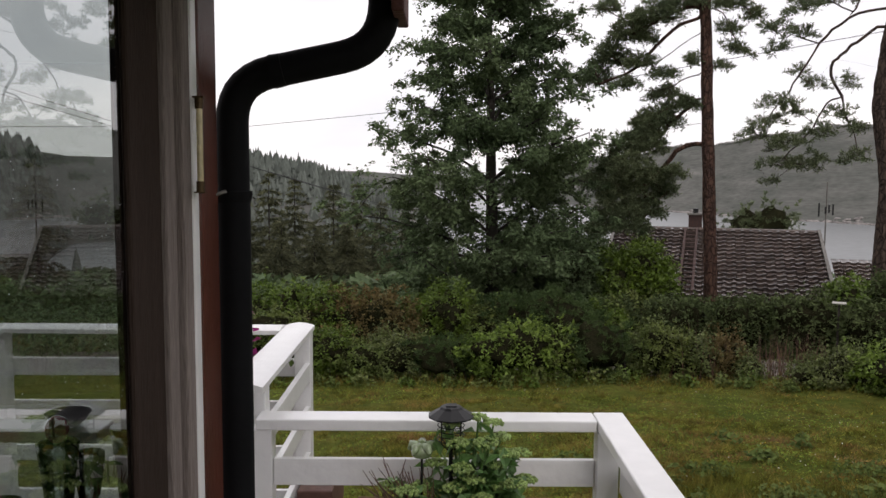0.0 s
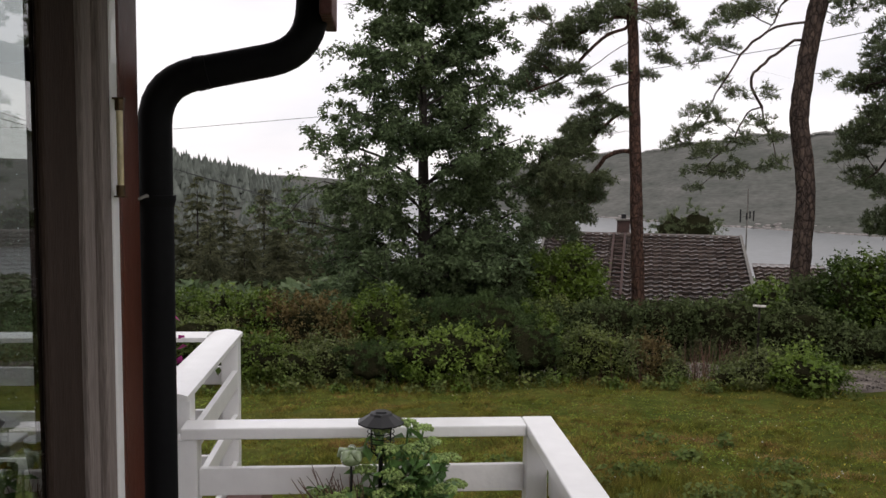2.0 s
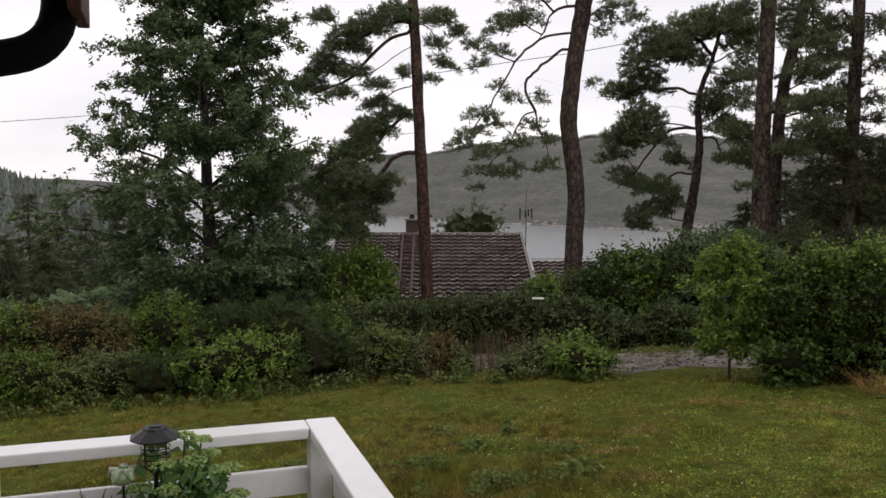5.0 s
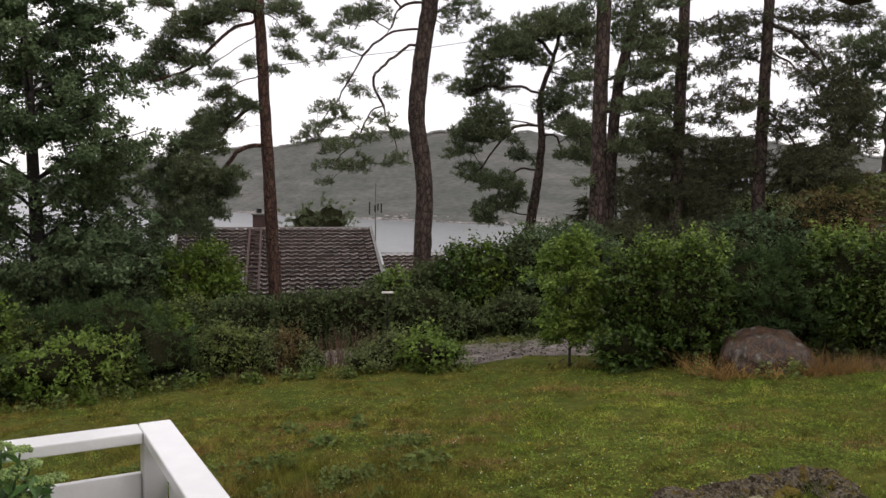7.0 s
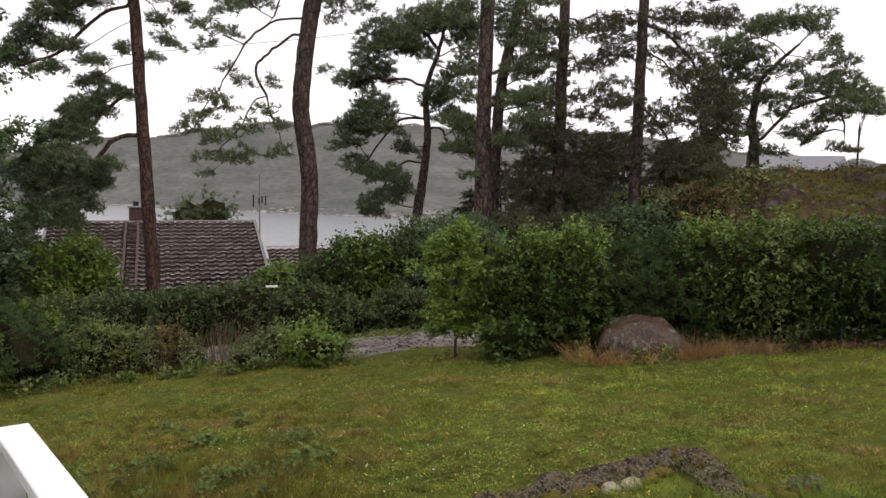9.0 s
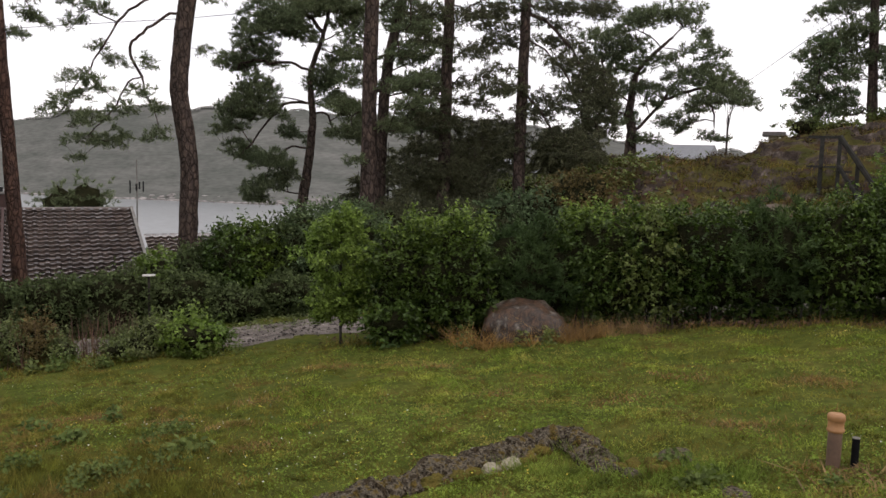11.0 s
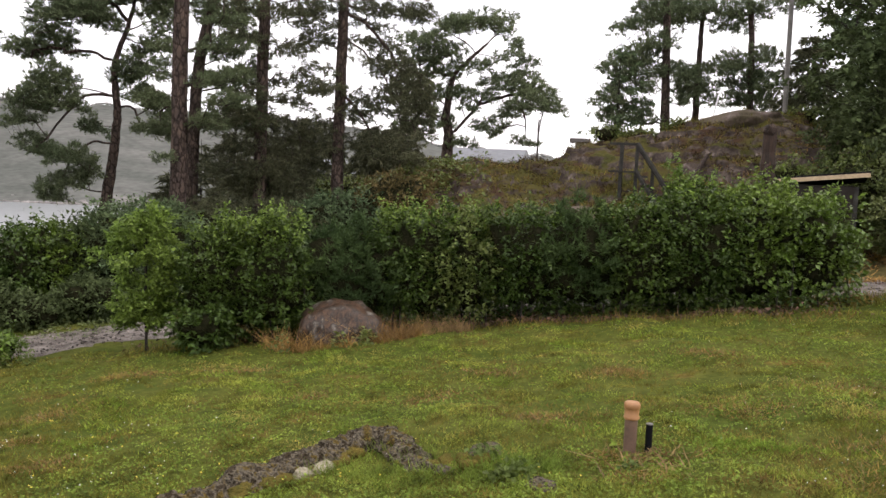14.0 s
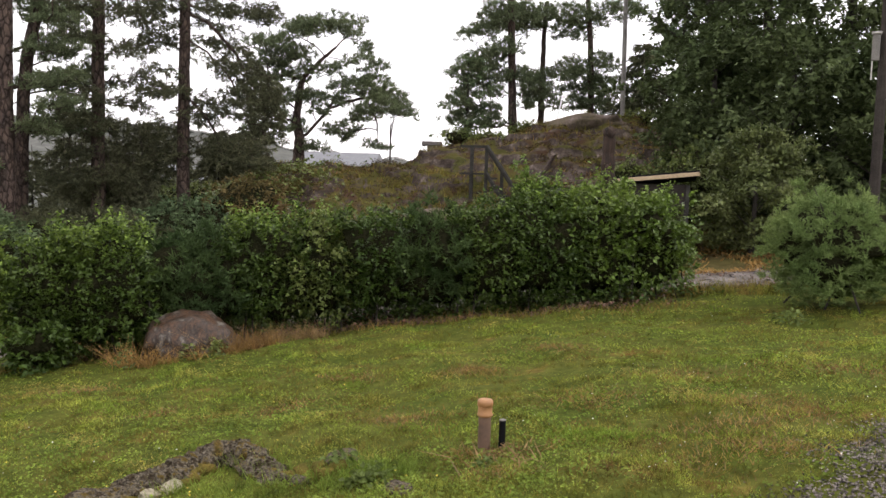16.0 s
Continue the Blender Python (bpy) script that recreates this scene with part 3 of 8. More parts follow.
# ---- trees ----
def along(pts, z):
    """The point of a trunk's polyline at height z."""
    for a, b in zip(pts[:-1], pts[1:]):
        if min(a[2], b[2]) <= z <= max(a[2], b[2]):
            s = (z - a[2]) / (b[2] - a[2] + 1e-9)
            return np.array(a) + (np.array(b) - np.array(a)) * s
    return np.array(max(pts, key=lambda p: p[2]) if z > 0.5 * (pts[0][2] + pts[-1][2]) else min(pts, key=lambda p: p[2]))


def spot(bearing, el, dist):
    x, y = at(bearing, dist)
    return np.array((x, y, EYE + dist * math.tan(radians(el))))


def limb(a, b, r0, r1, rng, wob=0.10, sag=0.05, n=6, sides=6):
    p = wobble_path(a, b, n, wob, rng, sag)
    return tube(p, list(np.linspace(r0, r1, n + 1)), sides, cap=False)


def branch_out(stems, targets, rng, rise=0.15, twist=0.12, tip=0.006, arch=0.10, thick=0.06):
    """Branches that grow from the given stems to every target, forking off whatever is nearest. Returns tubes and the way each tip points."""
    n_max = sum(len(s) for s in stems) + 8 * len(targets) + 10
    pos, par, kids = np.zeros((n_max, 3)), np.full(n_max, -1), np.zeros(n_max)
    n, paths = 0, []
    for k, s in enumerate(stems):
        s = np.asarray(s, float)
        start = -1
        if k:
            start = int(np.argmin(np.linalg.norm(pos[:n] - s[0], axis=1)))
        ids = [] if start < 0 else [start]
        for p in s if k == 0 else s[1:]:
            pos[n], par[n] = p, ids[-1] if ids else -1
            ids.append(n)
            n += 1
        if k:
            paths.append(ids)
    tg = np.asarray(targets, float)
    near = np.min(np.linalg.norm(tg[:, None, :2] - pos[None, :n, :2], axis=2), axis=1)
    heads = np.zeros_like(tg)
    for i in np.argsort(near):
        c = tg[i]
        q = c - np.array((0, 0, rise * near[i]))
        j = int(np.argmin(np.linalg.norm(pos[:n] - q, axis=1)))
        v = c - pos[j]
        L = np.linalg.norm(v) + 1e-6
        m = int(np.clip(L / 0.26, 1, 7))
        ids, off = [j], np.zeros(3)
        for s in range(1, m + 1):
            u = s / m
            off = off + rng.normal(0, twist * L / m, 3)
            pos[n] = pos[j] + v * u + off * (1 - u) * 1.6 + np.array((0, 0, arch * L * math.sin(math.pi * u)))
            par[n] = ids[-1]
            ids.append(n)
            n += 1
        kids[ids[-1]] += 1
        heads[i] = v / L
        paths.append(ids)
    for k in range(n - 1, -1, -1):
        if par[k] >= 0:
            kids[par[k]] += kids[k]
    r = np.minimum(tip * np.sqrt(np.maximum(kids, 0.6)), thick)
    tubes = []
    for ids in paths:
        rad = [r[ids[1]]] + [r[k] for k in ids[1:]]
        tubes.append(tube([pos[k] for k in ids], rad, 6 if rad[0] > 0.03 else 3, cap=False))
    return tubes, heads


def needle_brushes(centers, dirs, rng, k=7, m=5, length=0.13, needle=0.09, width=0.026, lift=0.45):
    """Needled shoots: k little brushes fanning out of every centre, each of m slim needles."""
    c, d = np.repeat(np.asarray(centers), k, 0), np.repeat(np.asarray(dirs), k, 0)
    d = d * 0.7 + rng.normal(0, 0.55, c.shape) * (1, 1, 0.6) + (0, 0, lift)
    d /= np.linalg.norm(d, axis=1)[:, None] + 1e-9
    c, d = np.repeat(c, m, 0), np.repeat(d, m, 0)
    N = len(c)
    base = c + d * (length * rng.uniform(0.05, 1.0, N))[:, None]
    w = d * 0.75 + rng.normal(0, 0.55, (N, 3))
    w /= np.linalg.norm(w, axis=1)[:, None] + 1e-9
    side = np.cross(w, rng.normal(0, 1, (N, 3)))
    side /= np.linalg.norm(side, axis=1)[:, None] + 1e-9
    tipv = base + w * (needle * rng.uniform(0.7, 1.25, N))[:, None]
    V = np.stack([base - side * width * 0.5, base + side * width * 0.5, tipv], 1).reshape(-1, 3)
    return V, np.arange(N * 3).reshape(-1, 3)


def pine(label, dist, trunk, pads, r0, r1, seed, boughs=(), depth=0.55, dense=1.0, needle=M_NEEDLE, bark=M_BARK, group="pines", rise=0.15, lift=0.45, twist=0.12, arch=0.10, top=3, tip=0.0021, brush=0.14, swell=1.42):
    """A pine: a bent trunk and boughs given by bearings and elevations, forking out to flat cushions of needles.
    pads: bearing, elevation and half sizes of each cushion in degrees."""
    rng = np.random.default_rng(seed)
    T = [tuple(spot(b, e, dist)) for b, e in trunk]
    T.sort(key=lambda p: p[2])
    foot = T[0]
    gz = float(ground_z(foot[0], foot[1]))
    if gz < foot[2] - 0.05:
        T.insert(0, (foot[0], foot[1], gz - 0.1))
    else:
        T[0] = (foot[0], foot[1], gz - 0.1)
    P = []
    for a, b in zip(T[:-1], T[1:]):
        for s in np.linspace(0, 1, 9)[:-1]:
            P.append(np.array(a) * (1 - s) + np.array(b) * s)
    P.append(np.array(T[-1]))
    P = np.array(P)
    for _ in range(5):
        P[1:-1] = (P[:-2] + 2 * P[1:-1] + P[2:]) / 4
    P[1:-1] += rng.normal(0, 0.008, (len(P) - 2, 3)) * (1, 1, 0)
    h = (P[:, 2] - P[0, 2]) / (P[-1, 2] - P[0, 2])
    rad = (r0 + (r1 - r0) * h + 0.25 * r0 * np.exp(-h * 25)) * rng.uniform(0.96, 1.04, len(P))
    ob = thing("pine_tree", label, "tree", group, at=(foot[0], foot[1], gz))
    inv = ob.matrix_world.inverted()
    crown = P[h > 0.12]
    pads = list(pads)
    b_top, e_top = trunk[0]
    for k in range(top):
        pads.append((b_top + rng.uniform(-2.2, 2.2), e_top - rng.uniform(-0.4, 2.6), rng.uniform(1.0, 1.7), rng.uniform(0.4, 0.7)))
    stems = [crown]
    for q in boughs:
        pts = [spot(q[i], q[i + 1], dist) for i in range(0, len(q), 2)]
        sway = rng.uniform(-0.12, 0.12)
        view = np.array((math.sin(radians(q[0])), math.cos(radians(q[0])), 0))
        fine = []
        for a, b in zip(pts[:-1], pts[1:]):
            for s in (0.0, 0.33, 0.67):
                fine.append(a + (b - a) * s)
        fine.append(pts[-1])
        fine = np.array(fine)
        fine[1:-1] = (fine[:-2] + 2 * fine[1:-1] + fine[2:]) / 4
        run = np.linalg.norm(fine - fine[0], axis=1)[:, None]
        fine = fine + view * sway * run + rng.normal(0, 0.018, fine.shape) * np.minimum(run, 1)
        stems.append(fine)
    C, D = [], []
    for b, e, wa, wb in pads:
        q = spot(b, e, dist)
        a, hb = swell * dist * math.tan(radians(wa)), 1.25 * swell * dist * math.tan(radians(wb))
        axis = along(T, float(np.clip(q[2], T[0][2], T[-1][2] - 0.1)))
        out = math.hypot(q[0] - axis[0], q[1] - axis[1])
        view = np.array((math.sin(radians(b)), math.cos(radians(b)), 0))
        side = np.array((view[1], -view[0], 0))
        q = q + view * rng.uniform(-1, 1) * depth * max(out, 0.6)
        n = max(4, int(dense * 345 * a * hb * (24 / dist) ** 2))
        u = rng.normal(0, 1, (n, 3))
        u /= np.linalg.norm(u, axis=1)[:, None]
        u *= rng.uniform(0, 1, n)[:, None] ** 0.4
        tilt = rng.normal(0, 0.12)
        p = q + side * (u[:, :1] * a) + view * (u[:, 1:2] * a * 0.9)
        p[:, 2] += np.abs(u[:, 2]) * hb * 1.5 - 0.6 * hb + u[:, 0] * a * tilt - 0.25 * hb * (u[:, 0] ** 2 + u[:, 1] ** 2)
        C.append(p)
        o = p - axis
        o[:, 2] *= 0.4
        D.append(o / (np.linalg.norm(o, axis=1)[:, None] + 1e-6))
    C, D = np.concatenate(C), np.concatenate(D)
    tubes, heads = branch_out(stems, C, rng, rise, twist, tip, arch)
    V, F = tube(P, list(rad), 14)
    me = mesh_np("trunk", np.array([tuple(v) for v in V]), np.array(F), bark, True)
    me.transform(inv)
    child("trunk", me, ob)
    V, F = merge_tubes(tubes)
    me = mesh_np("limbwork", np.array(V), np.array(F), bark, True)
    me.transform(inv)
    tagged(child("limbwork", me, ob, "crooked dark limbs and twigs"), kind="stuff")
    V, F = needle_brushes(C, D * 0.5 + heads * 0.5, rng, lift=lift, length=brush * dist / 24, needle=0.088 * dist / 24, width=0.024 * dist / 24)
    me = mesh_np("crown", V, F, needle)
    me.transform(inv)
    child("crown", me, ob, "dark green needle cushions with gaps")
    return ob


pine("tall slender pine with reddish trunk and one-sided crown", 24, [(16.4, 17.4), (16.9, 11.9), (17.3, 4.9), (17.7, -3.1), (18.0, -8.2)],
     [(15.8, 11.1, 1.36, 0.57), (14.1, 10.2, 1.7, 0.68), (12.6, 9.2, 1.47, 0.73), (11.2, 7.9, 1.36, 0.73), (10.2, 6.5, 1.13, 0.64), (12.3, 5.7, 0.8, 0.3), (13.1, 7.2, 1.02, 0.41), (18.5, 10.8, 1.25, 0.5), (19.8, 10.1, 0.64, 0.34), (18.4, 9.2, 0.79, 0.27), (18.9, 7.9, 0.91, 0.27), (16.3, 7.2, 0.57, 0.27), (18.2, 6.8, 0.64, 0.18), (14.6, 6.3, 0.91, 0.27), (11, 11, 0.91, 0.41), (14.5, 5.3, 1.02, 0.41), (15.9, 4.5, 1.13, 0.41), (14.4, 3.7, 1.47, 0.64), (13.5, 3, 1.2, 0.65), (12.3, 1.9, 1.0, 0.6), (13.7, 1.9, 1.25, 0.64), (11.4, 0.8, 1.1, 0.55), (12.7, 0.3, 1.47, 0.73), (10.3, -0.4, 0.91, 0.45)]
     + [(12.1, -0.8, 1.47, 0.73), (14.3, -0.6, 1.25, 0.68), (11.8, -2.1, 1.47, 0.73), (13.7, -2.2, 1.25, 0.64), (11.2, -3.3, 1.25, 0.64), (12.9, -3.3, 1.13, 0.5), (15.4, 0, 0.79, 0.34), (14.9, -1.3, 0.79, 0.36)],
     0.19, 0.13, 11,
     boughs=[(17.3, 4.7, 16.1, 4.7, 15.1, 4.2, 14, 3.7), (17.3, 4.4, 16.4, 4.3, 15.1, 3.3, 14.4, 2.2), (17.3, 3.2, 16.1, 3, 15.3, 2.8), (17.3, 1.8, 16.4, 1.8, 15.5, 1.4, 14.6, 0.1, 13.3, -1), (16.9, 10.5, 15.6, 10.4, 14.3, 9.9, 12.6, 8.8), (17, 9.8, 15.6, 9.5, 13.9, 8.2, 12.8, 6.6, 10.5, 5.8), (17.1, 9, 15.8, 8.3, 14.5, 7.3, 13.6, 6.4), (17.1, 6.3, 16, 6.1, 14.9, 5.4), (16.9, 11.3, 16, 11.3, 14.4, 11), (17, 10.4, 18.1, 10.1, 18.9, 8.2), (16.9, 11.4, 18.2, 10.9, 19.5, 10.3)], bark=M_BARK_RED, lift=0.15, depth=0.35, dense=1.95, swell=1.15)
pine("old pine with a thick bent trunk and sparse twisted limbs", 24, [(29.1, 17.6), (28.4, 11.9), (27.7, 7.5), (27.4, 3.8), (28.1, -0.4), (27.9, -7.3)],
     [(22.7, 9.9, 1.13, 0.45), (21.6, 8.7, 1.02, 0.36), (23.6, 10.7, 1.36, 0.45), (24.9, 11, 0.91, 0.45), (22.8, 8.4, 0.91, 0.27), (21.5, 7.5, 0.79, 0.27), (21.7, 4.3, 1.13, 0.36), (20.9, 3.1, 1.13, 0.36), (20.2, 2.3, 0.91, 0.27), (22.6, 3.7, 0.91, 0.27), (21.7, 1.7, 0.91, 0.36), (21.4, 0.6, 1.13, 0.27), (23.1, 0.6, 1.13, 0.36), (22.6, 2.1, 0.91, 0.27), (24, 1, 0.68, 0.27), (24, 2.6, 0.91, 0.36), (25.3, 3.7, 0.91, 0.27), (26.2, 2.8, 0.68, 0.34), (26.2, 1.1, 0.91, 0.36), (23.5, 5.7, 0.91, 0.27), (22.6, 6.5, 0.68, 0.23), (25.5, 5.5, 0.68, 0.27)]
     + [(29.5, 10.7, 0.91, 0.34), (30.3, 11.5, 1.13, 0.41), (29.1, 6.5, 0.91, 0.16), (31.5, 10.9, 0.79, 0.45), (29.7, 9.6, 0.68, 0.23), (23.9, 12.7, 1.81, 0.68), (26.1, 13.2, 1.36, 0.68), (29, 13.2, 1.59, 0.68), (21.5, -0.6, 0.68, 0.18)],
     0.262, 0.228, 12,
     boughs=[(27.5, 9.7, 25.9, 9.6, 24.4, 8.7, 23.5, 7.6, 22.6, 5.9, 22, 4.8, 22, 3.3), (27.3, 8.9, 26.2, 8.1, 25.3, 7.3, 24.6, 6.7, 24.5, 5.9, 25.2, 4.6, 25.5, 3.3), (27, 6.3, 25.9, 6.6, 25, 6.8), (27.6, 11.4, 26.6, 11.3, 25.9, 10.5, 25.6, 9.6, 24.8, 8.7), (24.6, 6.7, 23.7, 5.7, 22.8, 5.5), (22, 4.8, 21.3, 3.9, 20.5, 2.3), (25.2, 4.6, 24.4, 4.4, 23.7, 2.8), (23.7, 2.8, 22.8, 1.7, 21.7, 0.6), (25.5, 3.3, 26, 2.4, 26.2, 1.3), (27.8, 10.7, 29, 10.1, 30.3, 9.6), (25.5, 9.6, 23.9, 10.6, 22.6, 10.2)], depth=0.4, dense=0.85, twist=0.22, lift=0.3, swell=1.25)
pine("crooked pine leaning over the hedge with layered needle cushions", 27, [(37.0, 9.5), (36.7, 8.1), (35.7, 5.2), (36.0, 2.3), (35.7, -0.7), (35.2, -3.7)],
     [(34.6, 9.6, 1.67, 0.72), (36.5, 9.9, 1.42, 0.62), (33.1, 8.5, 1.54, 0.72), (32.1, 6.9, 1.42, 0.72), (31.1, 5.9, 1.03, 0.31), (34.7, 8.2, 1.42, 0.46), (37.8, 10.1, 1.42, 0.62), (38.5, 9, 1.03, 0.57), (32.3, 4.1, 1.16, 0.62), (31, 2.9, 1.16, 0.51), (33, 2.9, 1.16, 0.41), (30.5, 1.7, 0.98, 0.26), (31.6, 0.1, 1.16, 0.41), (33.3, -0.4, 1.16, 0.41), (32.9, -1.9, 1.03, 0.41), (32.3, -2.9, 0.72, 0.26), (34.3, -1.4, 0.72, 0.31), (34.6, 1.4, 0.72, 0.26), (37.2, 5.4, 1.16, 0.41), (38, 6.8, 0.98, 0.41), (37.5, 3.6, 1.16, 0.41), (38.8, 2.8, 0.98, 0.46), (38.4, 1.4, 0.93, 0.31), (36.5, 4.6, 0.93, 0.31)],
     0.22, 0.05, 13,
     boughs=[(35.5, 5.5, 34.5, 6.1, 33.1, 5.8), (35.5, 4.6, 34, 4.9, 32.8, 4.3), (35.6, 3.5, 34, 3.4, 33, 2.1, 31.4, -0), (35.4, 0.4, 34.6, 0.6, 33.6, -0.1, 32.5, -2.4), (35.3, -2.7, 33.9, -2.4), (35.8, 4.6, 37, 4.9, 38, 5.4), (35.8, 2.7, 36.8, 2.9, 37.3, 2, 37.3, 0.9), (36.4, 8.1, 35.9, 8.9, 34.8, 9.4), (36.2, 7.3, 37.6, 8, 38.7, 8.7), (35.6, 3.5, 33.5, 3.9, 31.5, 2.9)], depth=0.5, dense=1.45, top=0, rise=0.3, swell=1.55)
pine("straight pine trunk with high branches", 22, [(40.0, 15.6), (39.9, 11.5), (39.8, 3.1), (39.8, -4.4)],
     [(41.7, 10.3, 1.29, 0.36), (38.8, 10.9, 1.03, 0.41), (42.7, 8.6, 1.29, 0.31), (41.8, 7, 1.16, 0.36), (38.7, 8, 0.82, 0.31), (42.8, 5.1, 1.29, 0.36), (41.6, 4.6, 1.03, 0.31), (43.6, 10.7, 1.29, 0.31), (42.9, 3.4, 1.16, 0.36), (41.5, 2.2, 1.03, 0.41), (39, 5.8, 0.77, 0.26), (38.9, -0.3, 0.57, 0.26), (43.4, 7.2, 1.03, 0.26)],
     0.215, 0.17, 14, depth=0.9)
pine("leaning pine close behind a straighter trunk", 25, [(42.3, 13.5), (42.1, 11.4), (40.9, 6.1), (40.6, 1.7), (40.5, -4.0)],
     [(42.6, 8.6, 1.57, 0.42), (43.6, 7.5, 1.44, 0.31), (42.2, 6.4, 1.31, 0.31), (44.3, 5.9, 1.05, 0.37), (43.3, 4.6, 1.31, 0.42), (42.7, 3.2, 1.44, 0.42), (41.5, 4.8, 1.05, 0.37), (38.8, 4.9, 1.18, 0.31), (38.4, 3.2, 1.18, 0.37), (38.3, 1.9, 1.05, 0.31), (43.9, 2.2, 1.31, 0.42), (42.2, 2.1, 1.18, 0.42), (41.7, 9.4, 1.57, 0.52), (44, 9.4, 1.31, 0.37), (39, 6.6, 1.05, 0.26)],
     0.19, 0.14, 15,
     boughs=[(41, 5.6, 42, 6.1, 43.1, 6.5), (40.8, 4, 42.2, 4.3, 43.6, 4.6), (40.8, 3.7, 39.7, 3.2, 38.5, 2.6), (41.1, 6.4, 40.1, 6.5, 39, 6.6)], depth=0.7, twist=0.2)
pine("straight spruce with drooping layered branches", 24, [(44.9, 17.3), (45.0, 11.3), (44.9, 2.0), (44.9, -4.3)],
     [(46.5, 9.2, 1.31, 0.26), (47.9, 7.8, 1.31, 0.31), (46.7, 7, 1.18, 0.26), (44.1, 7.6, 1.18, 0.26), (48.4, 9, 1.31, 0.26), (43.6, 5.3, 1.18, 0.26), (46.8, 5.4, 1.18, 0.26), (48.3, 4.8, 1.44, 0.31), (44.1, 4, 1.31, 0.37), (46.8, 3.9, 1.05, 0.26), (44.4, 2.7, 1.31, 0.42), (46.3, 2.3, 1.31, 0.42), (47.6, 1.6, 1.31, 0.47), (43.9, 1, 1.44, 0.52), (46.6, 0.6, 1.44, 0.52), (44.7, -0.5, 1.44, 0.57)]
     + [(46.9, 10.1, 1.31, 0.31), (43.6, 9.6, 1.18, 0.31), (43, -0.6, 1.31, 0.52), (46.1, -0.9, 1.31, 0.57), (47.6, -0.4, 1.18, 0.52), (43.7, -2, 1.31, 0.57), (45.7, -2.5, 1.31, 0.57), (47.2, -2.2, 1.31, 0.57)],
     0.19, 0.13, 16, needle=M_NEEDLE_DARK, group="spruces", depth=0.9, lift=-0.05, rise=-0.1, arch=0.14, dense=0.9, swell=1.55)
pine("straight spruce with long hanging branches", 24, [(50.0, 16.9), (50.1, 11.1), (50.0, 3.1), (50.0, -4.1)],
     [(51.3, 10.1, 1.57, 0.31), (53.4, 10, 1.44, 0.42), (55.1, 9.8, 1.05, 0.42), (51.9, 9.2, 1.31, 0.21), (48.6, 10, 1.31, 0.31), (48.7, 8.3, 1.18, 0.21), (51.4, 8, 1.18, 0.21), (48.5, 6.1, 1.05, 0.21), (51.9, 6.8, 1.31, 0.26), (49, 4.7, 1.18, 0.26), (50.8, 3.3, 1.05, 0.47), (51.3, 4.3, 0.78, 0.31), (52.9, 8.1, 1.05, 0.26), (48.8, 2.4, 1.05, 0.42), (50.8, 1.3, 1.05, 0.42), (49.1, 0.7, 1.05, 0.37)]
     + [(53.5, 6.7, 1.18, 0.73), (54.5, 5.3, 1.31, 0.78), (53.4, 4.1, 1.18, 0.78), (54.9, 2.8, 1.18, 0.78), (54, 1.3, 1.31, 0.63), (52.6, 1.7, 1.05, 0.47), (55.3, 4.2, 0.78, 0.63), (54.7, 0.4, 1.05, 0.37)],
     0.18, 0.12, 17,
     boughs=[(50, 9.6, 51.4, 9.2, 52.9, 7.8, 53.9, 6.2), (50, 8.1, 51.4, 7.3, 52.7, 5.9, 53.5, 4.1), (50, 10.1, 51.9, 9.9, 53.6, 9.6, 55.4, 9.4), (49.9, 4.7, 51.3, 3.3, 52.1, 2.1, 52.4, 0.1)], needle=M_NEEDLE_DARK, group="spruces", depth=0.5, lift=-0.25, rise=-0.2, arch=0.16, dense=0.85, swell=1.55)
